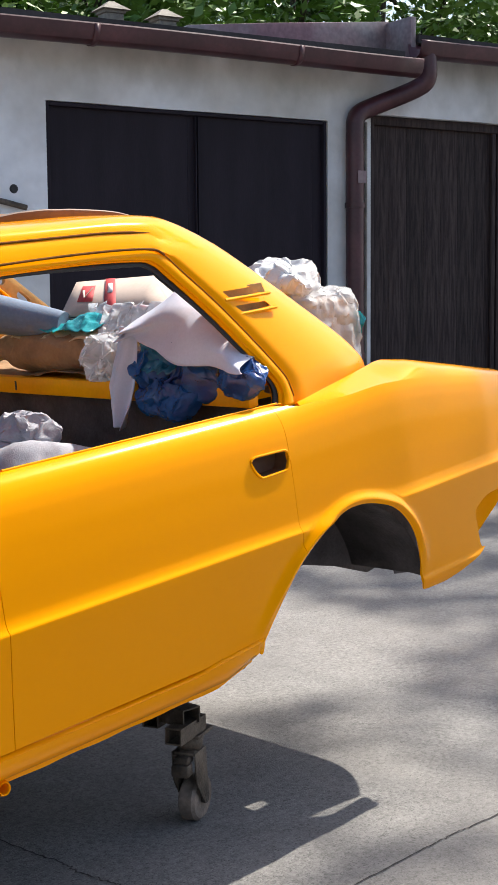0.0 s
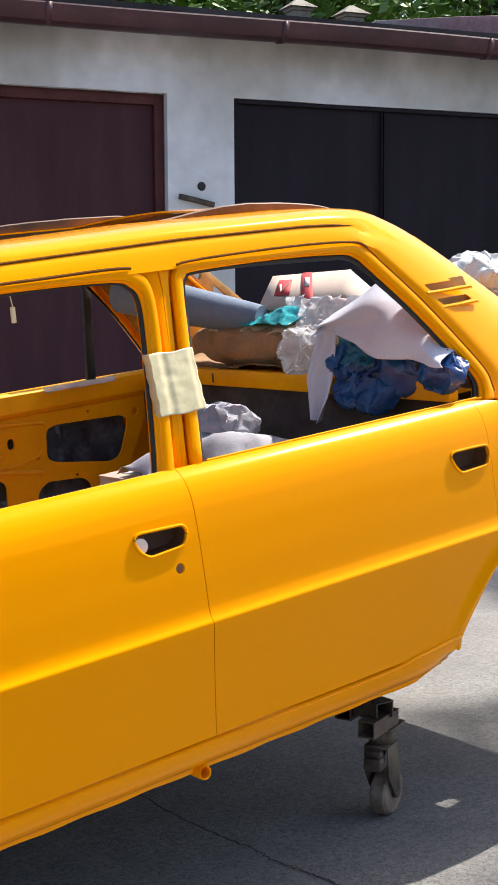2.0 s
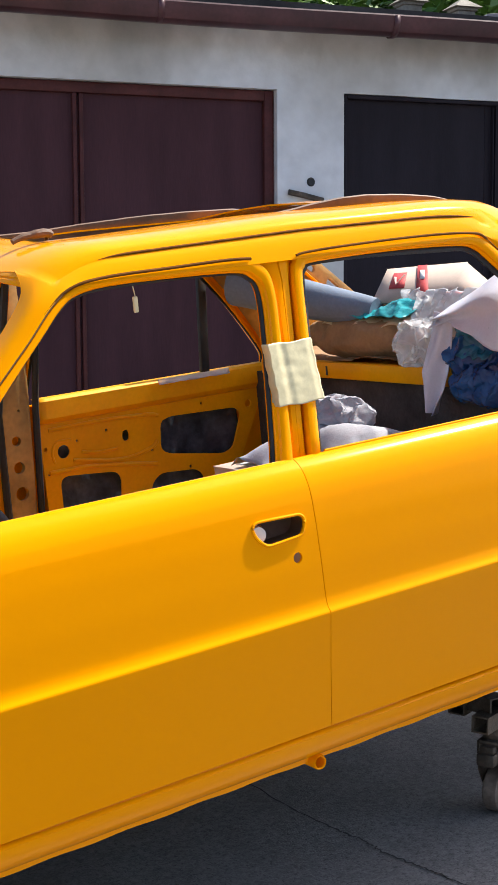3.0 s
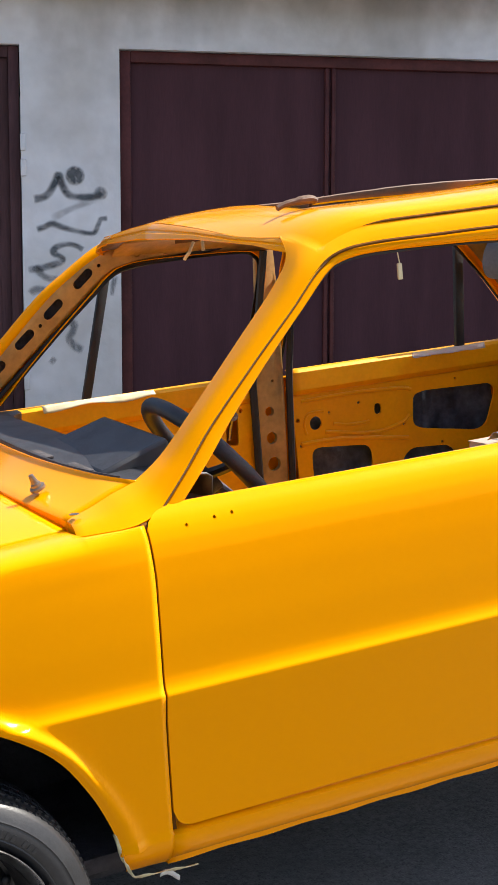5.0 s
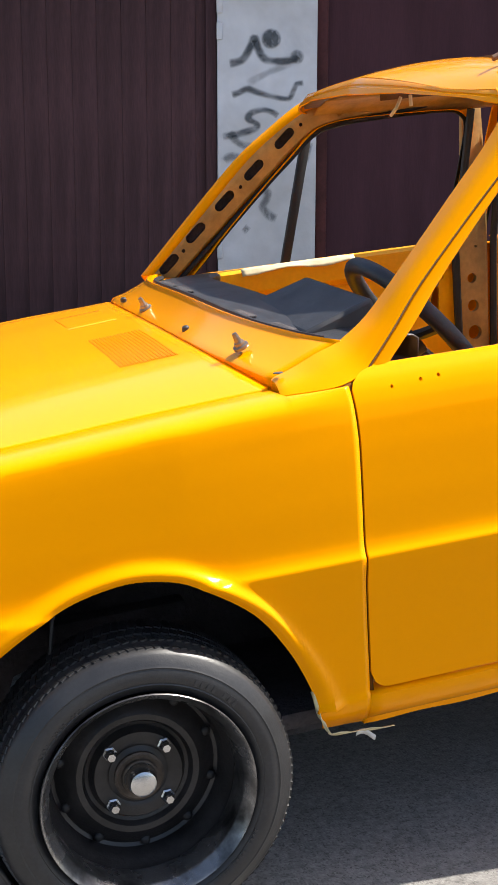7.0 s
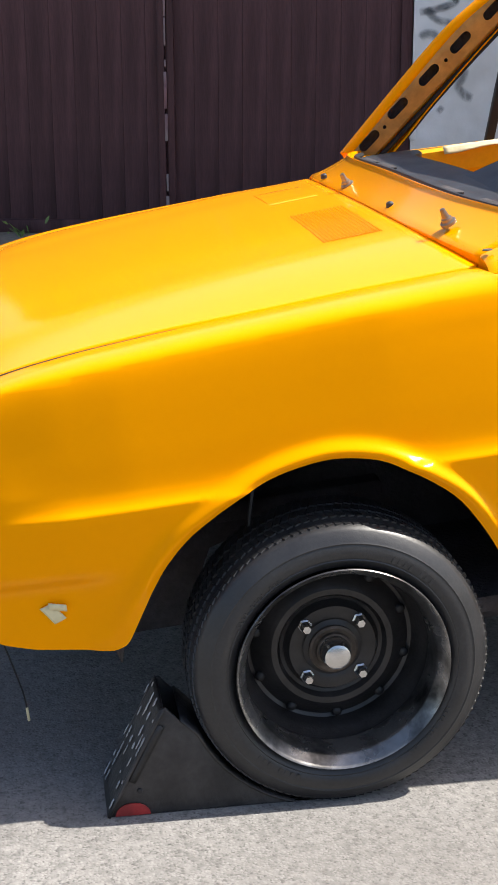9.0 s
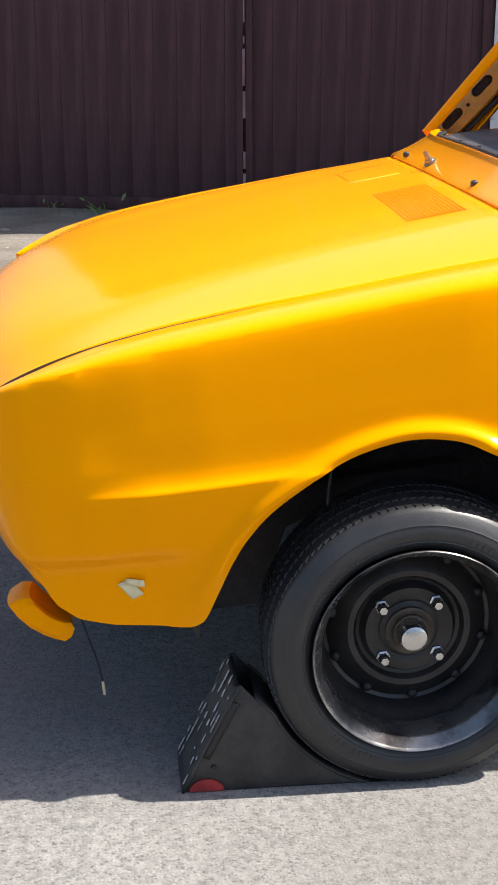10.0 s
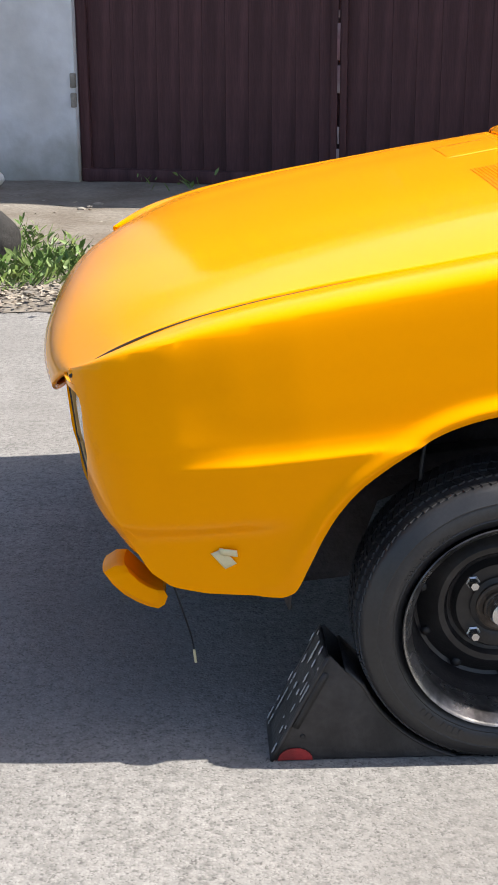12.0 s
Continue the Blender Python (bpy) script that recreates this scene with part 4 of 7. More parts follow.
RW_IN = [(1.362, 0.856), (1.396, 1.072), (1.415, 1.200), (1.428, 1.230), (1.465, 1.241), (1.69, 1.244), (1.86, 1.238), (1.910, 1.227), (1.95, 1.193), (2.06, 1.085), (2.185, 0.940), (2.210, 0.893), (2.198, 0.856)]
RW_OUT = [(1.328, 0.856), (1.366, 1.080), (1.388, 1.215), (1.400, 1.247), (1.435, 1.262), (1.70, 1.268), (1.885, 1.263), (1.940, 1.246), (1.990, 1.200), (2.09, 1.100), (2.222, 0.945), (2.244, 0.893), (2.246, 0.856)]


def ring(outer, inner, lift=0.0):
    """A pressed frame between two outlines: outer edge, rounded face, return towards the glass."""
    so = smooth_line([(x, 0, z) for x, z in outer], 4)
    si = smooth_line([(x, 0, z) for x, z in inner], 4)
    rows = []
    for a, b in zip(so, si):
        row = []
        for t, d in ((0, 0.016), (0.02, 0.006), (0.10, 0.001), (0.30, -0.001), (0.62, 0.0), (0.80, 0.003), (0.84, 0.010), (0.97, 0.013), (1.0, 0.017), (1.0, 0.040)):
            p = a.lerp(b, t)
            row.append((p.x, glass_y(p.z) + d + lift, p.z))
        rows.append(row)
    return grid(rows)


def seal_ring(inner, d0=0.016, w=0.010):
    s = smooth_line([(x, 0, z) for x, z in inner], 4)
    c = Vector((sum(p.x for p in s) / len(s), 0, sum(p.z for p in s) / len(s)))
    rows = []
    for p in s:
        q = p + (c - p).normalized() * w
        rows.append([(p.x, glass_y(p.z) + d0, p.z), (q.x, glass_y(q.z) + d0 + 0.004, q.z), (q.x, glass_y(q.z) + d0 + 0.008, q.z)])
    return grid(rows)


part("window_frame", ring(FW_OUT, FW_IN), PAINT, fd, "", 0.002)
part("window_seal", seal_ring(FW_IN, 0.020, 0.004), SEAL, fd, "", 0.002)
part("window_frame", ring(RW_OUT, RW_IN), PAINT, rd, "", 0.002)
part("window_seal", seal_ring(RW_IN, 0.018, 0.010), SEAL, rd, "", 0.002)
for dr, x0, x1 in ((fd, 0.47, 1.27), (rd, 1.36, 2.20)):
    part("window_sill", grid([[(x, 0.086, 0.866), (x, 0.094, 0.864), (x, 0.102, 0.846), (x, 0.14, 0.842), (x, 0.145, 0.60)] for x in np.linspace(x0, x1, 24)]), PAINT_IN, dr, "", 0.002)
part("sill_lip", tube([(x, 0.088, 0.867) for x in np.linspace(1.37, 2.185, 20)], 0.003, 6), PAINT, rd)

def shut_line(outline, i0, i1, out, r):
    """The dark gap between a door's frame and the shell."""
    s = smooth_line([(x, 0, z) for x, z in outline], 5)[i0:i1]
    c = Vector((sum(p.x for p in s) / len(s), 0, 0.95))
    pts = []
    for k, p in enumerate(s):
        d = (s[min(k + 1, len(s) - 1)] - s[max(k - 1, 0)]).normalized()
        n = Vector((-d.z, 0, d.x))
        if n.dot(p - c) < 0:
            n.negate()
        q = p + n * out
        pts.append((q.x, min(glass_y(q.z) + 0.0012, 0.1712), q.z))
    return tube(pts, r, 6)


part("shut_line", shut_line(FW_OUT, 0, 48, 0.002, 0.0034), GAP, fd, "dark gap round the door frame")
part("shut_line", shut_line(RW_OUT, 18, 36, 0.002, 0.0030), GAP, rd, "dark gap over the door frame")
part("shut_line", shut_line(RW_OUT, 35, 58, 0.001, 0.0013), GAP, rd, "fine dark gap behind the door frame")

# B pillar and the door surrounds behind the gaps
BP = [(1.287, 1.328), (1.300, 1.338), (1.327, 1.366), (1.336, 1.388), (1.322, 1.402), (1.30, 1.43)]
BPZ = [0.856, 0.93, 1.095, 1.212, 1.250, 1.268]


def b_pillar():
    rows = []
    for (a, b), z in zip(BP, BPZ):
        w = b - a
        rows.append([(a - 0.02, glass_y(z) + 0.03, z), (a + 0.002, glass_y(z) + 0.022, z), (a + 0.25 * w, glass_y(z) + 0.012, z), (a + 0.45 * w, glass_y(z) + 0.011, z),
                     (a + 0.5 * w, glass_y(z) + 0.016, z), (a + 0.55 * w, glass_y(z) + 0.011, z), (a + 0.8 * w, glass_y(z) + 0.012, z), (b - 0.002, glass_y(z) + 0.022, z), (b + 0.02, glass_y(z) + 0.03, z)])
    return grid(rows)


part("b_pillar", b_pillar(), PAINT, car, "yellow centre pillar between the doors", 0.003)
part("gap_backing", grid([[(x, side_y(x, z, False) + 0.0055, z) for z in np.linspace(0.325, 0.862, 80)] for x in np.linspace(1.280, 1.292, 4)]), PAINT, car, "", 0.004)
part("gap_backing", grid([[(x, side_y(x, z, False) + 0.004, z) for z in np.linspace(0.248, 0.312, 14)] for x in np.linspace(0.398, 0.412, 3)]), PAINT, car, "", 0.002)
lean(part("gap_backing", grid([[(x, side_y(x, z, False) + 0.009, z) for z in np.linspace(0.315, 0.845, 60)] for x in np.linspace(0.400, 0.414, 4)]), GAP, car, "", 0.004))
part("gap_backing", grid([[(x, side_y(x, z) + 0.0052, z) for z in np.linspace(0.515, 0.855, 60)] for x in np.linspace(2.145, 2.158, 3)]), PAINT, car, "", 0.003)


# sill under the doors
def sill():
    rows = []
    for x in np.linspace(0.4035, 2.01, 70):
        e = lerp(x, [1.80, 1.86, 2.01], [0, 0.010, 0.016])
        prof = [(0.075, 0.330 + e), (0.045 - 0.4 * e, 0.318 + e), (0.030 - 0.4 * e, 0.315 + e), (0.024 - 0.3 * e, 0.311 + e), (0.026, 0.300), (0.034, 0.278), (0.048, 0.262), (0.066, 0.256), (0.070, 0.242 + 0.0012 * math.sin(x * 40)), (0.09, 0.238), (0.13, 0.236)]
        rise = lerp(x, [1.9, 2.01], [0, 0.03])
        rows.append([(x, y, z + rise * (1 if z < 0.3 else 0.2)) for y, z in prof])
    return grid(rows)


part("sill_panel", sill(), PAINT, car, "", 0.003)
part("sill_panel", mirrored(sill()), PAINT, car, "", 0.003)
part("jacking_tube", lathe([(-0.012, 0.0115), (-0.014, 0.014), (-0.010, 0.0158), (0.05, 0.0158), (0.05, 0.0115), (-0.012, 0.0115)], 18, "y", (1.262, 0.060, 0.243)), PAINT, car, "yellow painted jacking tube")


# rear quarter panel with its arch and the C pillar
def quarter_lo(x):
    return arch_lo(x, _archr, lambda q: lerp(q, [2.648, 2.684, 2.776, 2.85, 2.917, 3.012, 3.05, 3.12, 3.34], [0.283, 0.276, 0.270, 0.283, 0.300, 0.336, 0.39, 0.50, 0.66]))


C_FRONT = [(2.246, 0.856), (2.244, 0.893), (2.222, 0.945), (2.09, 1.100), (1.990, 1.200), (1.940, 1.246), (1.885, 1.263)]
C_REAR = [(2.665, 0.172, 0.888), (2.625, 0.168, 0.925), (2.560, 0.178, 0.985), (2.40, 0.205, 1.105), (2.24, 0.232, 1.220), (2.13, 0.246, 1.287), (2.04, 0.252, 1.323)]


def quarter_hi(x):
    return lerp(x, [2.15, 2.25], [0.866, 0.852]) if x < 2.25 else shoulder(x) + lerp(x, [2.25, 2.4, 2.6, 3.34], [0.037, 0.026, 0.022, 0.020])


def quarter_crown(x, top):
    """Sweeps up into the pillar foot, then over the tail's edge."""
    if x < 2.246:
        return [top] * 8
    e = Vector((x, lerp(x, [2.246, 2.45, 2.60, 2.665, 2.70, 2.8, 3.34], [0.082, 0.124, 0.154, 0.168, 0.175, 0.190, 0.27]), lerp(x, [2.246, 2.45, 2.60, 2.665, 2.71, 2.80, 3.0, 3.31], [0.858, 0.876, 0.890, 0.897, 0.897, 0.884, 0.842, 0.778])))
    k = lerp(x, [2.25, 2.6, 2.75], [0, 0.35, 1])
    c = Vector((x, top.y + 0.6 * (e.y - top.y) * (1 - k) + 0.02 * k, top.z * (1 - k) + (e.z + 0.006) * k))
    out = [top * (1 - s) ** 2 + c * 2 * s * (1 - s) + e * s * s for s in (0.14, 0.28, 0.42, 0.56, 0.7, 0.85, 1.0)]
    return out + [e + Vector((0, 0.012, -0.012))]


qx = sorted(set(np.round(np.concatenate([[2.1512], [p.x for p in _archr if p.x > 2.155], np.linspace(2.66, 3.20, 36)]), 4)))
lamp_cut = prism(rounded([(2.905, 0.445), (2.965, 0.478), (3.5, 0.50), (3.5, 0.30), (2.952, 0.322)], 0.02), -0.1, 0.25)
part("quarter_panel", side_panel(qx, quarter_lo, quarter_hi, quarter_crown), PAINT, car, "yellow rear quarter panel with open wheel arch", 0.005, cutters=[lamp_cut])
part("quarter_panel", mirrored(side_panel(qx, quarter_lo, quarter_hi, quarter_crown)), PAINT, car, "", 0.005)
part("bumper_recess", grid([[(x, side_y(x, z, False) + 0.012 + 0.05 * math.sin(math.pi * min(1, (x - 2.88) / 0.2)), z) for z in np.linspace(max(0.30, quarter_lo(x) + 0.004), 0.50, 10)] for x in np.linspace(2.88, 3.19, 16)]), PAINT, car, "", 0.003,
     cutters=[mirrored_tube(2.965, 0.405, 0.010, -0.1, 0.3)])


_cf = smooth_line([(x, glass_y(z) - 0.001, z) for x, z in C_FRONT], 6)
_cr = smooth_line(C_REAR, 6)
C_SPLIT = 27


def c_point(i, t):
    """On the rear pillar: i counts sections from its foot up, t runs from the door (0) to the rear window (1)."""
    full = min(1.0, 4 * i / len(_cf), 0.1 + 6 * (len(_cf) - 1 - i) / len(_cf))
    p = _cf[i].lerp(_cr[i], t)
    p.y -= 0.014 * full * math.sin(math.pi * t) - (0.012 if t == 0 else 0) - (0.016 * max(0, (t - 0.9) / 0.1) ** 2)
    if i < 5:
        p += Vector((-0.003 * t, 0.002 + 0.003 * t, -0.003 - 0.003 * t)) * (1 - i / 5)
    return p


def c_pillar():
    rows = []
    for i in range(C_SPLIT + 1):
        row = [c_point(i, t) for t in (0, 0.015, 0.05, 0.2, 0.4, 0.6, 0.8, 0.92, 0.975, 1.0)]
        rows.append(row + [row[-1] + Vector((-0.01, 0.03, -0.01))])
    return grid(rows)


def slot(x0, x1, z, h):
    return prism(rounded([(x0, z), (x1 - 0.01, z - 0.001), (x1 + 0.008, z - h + 0.002), (x0 + 0.022, z - h)], 0.006), 0.0, 0.4)


SLOTS = ((2.098, 2.245, 1.147, 0.019), (2.128, 2.262, 1.109, 0.017))
part("c_pillar", mirrored(c_pillar()), PAINT, car, "", 0.006)
trim = smooth_line([(x, 1.6 - glass_y(z) - 0.03, z) for x, z in C_FRONT], 6)
trim_r = smooth_line([(x, 1.6 - y - 0.012, z) for x, y, z in C_REAR], 6)
part("pillar_trim", grid([[a.lerp(b, t) for t in (-0.03, 0.3, 0.7, 1.0)] for a, b in zip(trim, trim_r)]), PILLAR_GREY, car, "bare brown inner side of the far rear pillar", 0.003)



# windscreen pillar
A_OUT = [(0.465, 0.857), (0.522, 0.916), (0.582, 0.981), (0.690, 1.081), (0.778, 1.159), (0.838, 1.216), (0.880, 1.245)]
A_IN = [(0.436, 0.139, 0.898), (0.496, 0.150, 0.935), (0.574, 0.167, 1.007), (0.684, 0.194, 1.112), (0.769, 0.214, 1.194), (0.815, 0.236, 1.247), (0.832, 0.290, 1.288)]
_ao = smooth_line([(x - 0.004, glass_y(z) - 0.002, z) for x, z in A_OUT], 6)
_ai = smooth_line(A_IN, 6)
WS_BASE = lambda y: 0.330 + 0.10 * (abs(y - 0.8) / 0.65) ** 4


def cowl_point(y, t):
    """On the scuttle: t from the lid's edge (0) to the windscreen flange (1)."""
    e = abs(y - 0.8) / 0.665
    z0, zb = 0.888 - 0.030 * e ** 3, 0.926 - 0.028 * e ** 2.2
    return Vector((0.268 + (WS_BASE(y) - 0.268) * t, y, z0 + (zb - z0) * (0.75 * t + 0.25 * t * t)))


def a_point(i, t):
    """On the windscreen pillar: i counts sections from its foot up, t runs from the door (0) to the screen (1)."""
    top = max(0.0, i / (len(_ao) - 1) - 0.70) / 0.30
    return _ao[i].lerp(_ai[i], t) + Vector((-0.55, -0.8, 0.2)).lerp(Vector((-0.1, -0.25, 0.5)), top) * 0.012 * math.sin(math.pi * t)


def corner_point(u, t):
    """On the scuttle corner: u runs back from the lid to the pillar, t from the fender (0) to the scuttle (1)."""
    b = cowl_point(0.1395, u)
    o = corner_edge(0.262 + (0.443 - 0.262) * u) + Vector((0, 0.001, 0.001))
    bulge = Vector((0, -0.005, 0.005)).lerp(Vector((-0.0066, -0.0096, 0.0024)), u)
    return o.lerp(b, t) + bulge * math.sin(math.pi * t)


CORNER_U = [k / 12 for k in range(12)]


def scuttle_corner():
    return grid([[corner_point(u, t) for t in np.linspace(0, 1, 11)] for u in CORNER_U + [1.0]])


def pillar_line(t):
    """One line from the lid's corner over the scuttle and up the pillar, its bend softened."""
    first = corner_point(0, t)
    pts = [first + Vector((-0.006, 0, -0.034)), first + Vector((-0.006, 0, -0.004))] + [corner_point(u, t) for u in CORNER_U] + [a_point(i, t) for i in range(len(_ao) - 1)]
    for _ in range(5):
        q = list(pts)
        for i in range(9, 20):
            pts[i] = q[i] * 0.5 + (q[i - 1] + q[i + 1]) * 0.25
    return pts


def pillar_return(edge, steps):
    """The flange that turns in from the pillar's edge."""
    rows = []
    for i in range(len(_ao)):
        p = a_point(i, edge)
        rows.append([p] + [p + Vector(d) for d in steps])
    return grid(rows)


# roof
RY = [0.172, 0.180, 0.186, 0.192, 0.199, 0.204, 0.209, 0.216, 0.226, 0.240, 0.262, 0.30, 0.36, 0.42, 0.50, 0.60, 0.70, 0.80]
RZ = [1.250, 1.266, 1.277, 1.284, 1.291, 1.2795, 1.2905, 1.302, 1.309, 1.315, 1.320, 1.3245, 1.3265, 1.328, 1.334, 1.341, 1.346, 1.349]
OPEN_X, OPEN_Y = (0.98, 1.80), (0.42, 1.18)


def roof():
    ys = RY + [1.6 - y for y in RY[-2::-1]]
    zs = RZ + RZ[-2::-1]
    us = [k / 10 * 0.16 for k in range(10)] + [0.16 + 0.72 * k / 16 for k in range(16)] + [0.88 + 0.10 * k / 8 for k in range(9)] + [0.985, 0.992, 1.0]
    bm = bmesh.new()
    vs = []
    for y, z in zip(ys, zs):
        e = abs(y - 0.8) / 0.628
        x0 = lerp(min(y, 1.6 - y), [0.172, 0.25, 0.29, 0.45, 0.8], [0.885, 0.847, 0.832, 0.802, 0.790])
        x1 = lerp(min(y, 1.6 - y), [0.172, 0.20, 0.25, 0.8], [1.885, 1.945, 2.04, 2.07])
        col = []
        for u in us:
            x = lerp(u, [0, 0.16, 0.88, 1.0], [x0, *OPEN_X, x1])
            flat = min(1, max(0, (z - 1.245) / 0.06))
            d = -0.040 * (1 - 0.70 * min(1, max(0, (y - 0.35) / 0.5))) * flat * max(0, 1 - (x - x0) / 0.15) ** 2.2 - 0.014 * flat * max(0, 1 - (x1 - x) / 0.2) ** 2
            d += 0.022 * min(1, max(0, (x - 0.82) / 0.62)) ** 0.9 * flat
            col.append(bm.verts.new((x, y, z + d)))
        vs.append(col)
    # the near pillars grow out of the roof's corners
    front, back = [], []
    for i in range(12):
        t = (ys[i] - ys[0]) / (ys[11] - ys[0])
        front.append([bm.verts.new(p) for p in pillar_line(t)] + [vs[i][0]])
    for i in range(11):
        t = (ys[i] - ys[0]) / (ys[10] - ys[0])
        back.append([vs[i][-1]] + [bm.verts.new(c_point(k, t)) for k in range(len(_cf) - 3, -1, -1)])
    for i in range(11):
        line = vs[i][-5:] + back[i][1:12]
        for _ in range(8):
            q = [v.co.copy() for v in line]
            for k in range(1, len(line) - 1):
                line[k].co = q[k] * 0.5 + (q[k - 1] + q[k + 1]) * 0.25
    for strip in (front, back):
        for a, b in zip(strip, strip[1:]):
            for j in range(len(a) - 1):
                bm.faces.new((a[j], a[j + 1], b[j + 1], b[j]))
    for i in range(len(ys) - 1):
        for j in range(len(us) - 1):
            ym = (ys[i] + ys[i + 1]) / 2
            if OPEN_Y[0] < ym < OPEN_Y[1] and 10 <= j < 26:
                continue
            bm.faces.new((vs[i][j], vs[i][j + 1], vs[i + 1][j + 1], vs[i + 1][j]))
    return bm


rf = part("roof", roof(), PAINT, car, "yellow roof with its pillars and a large open sunroof hole", 0.004, 50, cutters=[slot(*q) for q in SLOTS])
lean(rf)
part("pillar_flange", grid([[c_point(i, 1.0), c_point(i, 1.0) + Vector((-0.01, 0.03, -0.01))] for i in range(C_SPLIT + 1)]), PAINT, rf, "", 0.003)
part("vent_backing", prism([(2.085, 1.152), (2.255, 1.152), (2.29, 1.085), (2.115, 1.085)], 0.172, 0.174), PILLAR_GREY, rf)
part("vent_lip", join(tube([(2.128, 0.142, 1.088), (2.20, 0.140, 1.089), (2.274, 0.146, 1.090)], 0.005, 6), tube([(2.10, 0.147, 1.126), (2.18, 0.145, 1.1265), (2.258, 0.150, 1.127)], 0.005, 6)), PAINT, rf)
def lip_z(x):
    """Height of the roof skin's outer lip over the drip channel."""
    return 1.291 + 0.0169 * min(1, max(0, (x - 0.82) / 0.62)) ** 0.9 - 0.0307 * max(0, 1 - (x - 0.87) / 0.15) ** 2.2 - 0.0107 * max(0, 1 - (1.94 - x) / 0.2) ** 2


part("drip_groove", tube([(x, 0.1982, lip_z(x) + 0.0010) for x in np.linspace(0.96, 1.93, 50)], [0.0004 + 0.0026 * min(1, k / 3, (49 - k) / 3) for k in range(50)], 6), GAP, rf, "dark line of the roof drip channel")
part("a_pillar", pillar_return(1.0, ((0.010, 0.004, -0.006), (0.014, 0.022, -0.010), (0.03, 0.03, -0.02))), PAINT, car, "flange of the sloping windscreen pillar", 0.002)
part("a_pillar", pillar_return(0.0, ((0.006, 0.012, 0), (0.008, 0.03, 0))), PRIMER, car, "dark inner edge of the windscreen pillar", 0.002)


def sunroof_rim(y, xs, tops, base):
    rows = []
    for x in np.linspace(xs[0], xs[-1], 44):
        top = lerp(x, xs, tops) + 0.0012 * noise.noise((x * 22, y, 0))
        rows.append([(x, y - 0.004, base), (x, y - 0.005, top - 0.003), (x, y, top), (x, y + 0.005, top - 0.003), (x, y + 0.006, base - 0.03)])
    return grid(rows)


part("sunroof_rim", sunroof_rim(0.425, [0.95, 1.55, 1.60, 1.65, 1.73, 1.81, 1.93, 2.03, 2.07], [1.335, 1.350, 1.356, 1.363, 1.370, 1.372, 1.365, 1.353, 1.342], 1.32), PRIMER, rf, "torn bare brown sunroof rim", 0.002)
part("sunroof_rim", sunroof_rim(1.19, [0.98, 1.165, 1.32, 1.467, 1.618, 1.774, 1.963, 2.05], [1.345, 1.357, 1.359, 1.368, 1.374, 1.376, 1.371, 1.350], 1.31), PRIMER, rf, "bare brown sunroof rim", 0.002)
for x, top in ((0.972, 1.350), (1.93, 1.362)):
    part("sunroof_rim", grid([[(x - 0.006, y, 1.32), (x - 0.005, y, top), (x + 0.005, y, top), (x + 0.006, y, 1.31)] for y in np.linspace(0.425, 1.19, 10)]), PRIMER, rf, "", 0.002)


# far windscreen pillar
def inner_y(z):
    return 1.6 - glass_y(z) - 0.03


PIL_U = smooth_line([(x, inner_y(z), z) for x, z in ((0.425, 0.895), (0.565, 1.036), (0.690, 1.161), (0.772, 1.224), (0.845, 1.268), (0.90, 1.284))], 6)
PIL_L = smooth_line([(x, inner_y(z), z) for x, z in ((0.490, 0.885), (0.600, 0.985), (0.730, 1.102), (0.857, 1.213), (0.930, 1.238), (1.05, 1.250))], 6)
PIL_O = smooth_line([(x, 1.6 - glass_y(z), z) for x, z in ((0.402, 0.899), (0.545, 1.047), (0.670, 1.171), (0.752, 1.233), (0.825, 1.282), (0.873, 1.305))], 6)


def a_pillar_inner():
    return grid([[a, a.lerp(b, 0.12) + Vector((0, -0.004, 0)), a.lerp(b, 0.5) + Vector((0, -0.005, 0)), a.lerp(b, 0.88) + Vector((0, -0.004, 0)), b + Vector((0, 0.006, 0))] for a, b in zip(PIL_U, PIL_L)])


def far_a_pillar():
    return grid([[c + Vector((0.012, 0.012, -0.016)), c, c + Vector((0.004, -0.008, 0.001)), c.lerp(a, 0.6) + Vector((-0.003, -0.002, 0.003)), a] for a, c in zip(PIL_U, PIL_O)])


def pill(x, z, ang, half=0.026, r=0.013, y0=1.2, y1=1.6):
    pts = []
    for k in range(8):
        a = -math.pi / 2 + math.pi * k / 7
        pts.append((half - r + r * math.cos(a), r * math.sin(a)))
    pts += [(-p[0], -p[1]) for p in pts]
    c, s = math.cos(ang), math.sin(ang)
    return prism([(x + a * c - b * s, z + a * s + b * c) for a, b in pts], y0, y1)


part("a_pillar", far_a_pillar(), PAINT, car, "", 0.002)
part("pillar_inner", a_pillar_inner(), PILLAR_GREY, car, "bare inner pillar pressing with oblong holes", 0.002,
     cutters=[pill(x, z, radians(42), 0.032, 0.0125) for x, z in ((0.472, 0.924), (0.547, 0.997), (0.628, 1.070), (0.709, 1.140), (0.793, 1.211))] + [mirrored_tube(x, z, 0.005, 1.2, 1.6) for x, z in ((0.512, 0.954), (0.672, 1.101), (0.838, 1.241))] + [mirrored_tube(0.945, 1.262, 0.009, 1.2, 1.6)])
part("pillar_backing", grid([[a.lerp(b, t) + Vector((0, 0.022, 0)) for t in (0.05, 0.5, 0.95)] for a, b in zip(PIL_U, PIL_L)]), CAVITY, car)
part("pillar_seal", tube([p + Vector((0.008, 0.004, -0.008)) for p in PIL_L] + [Vector((1.2, 1.40, 1.258))], 0.007, 8), SEAL, car, "black rubber door seal")


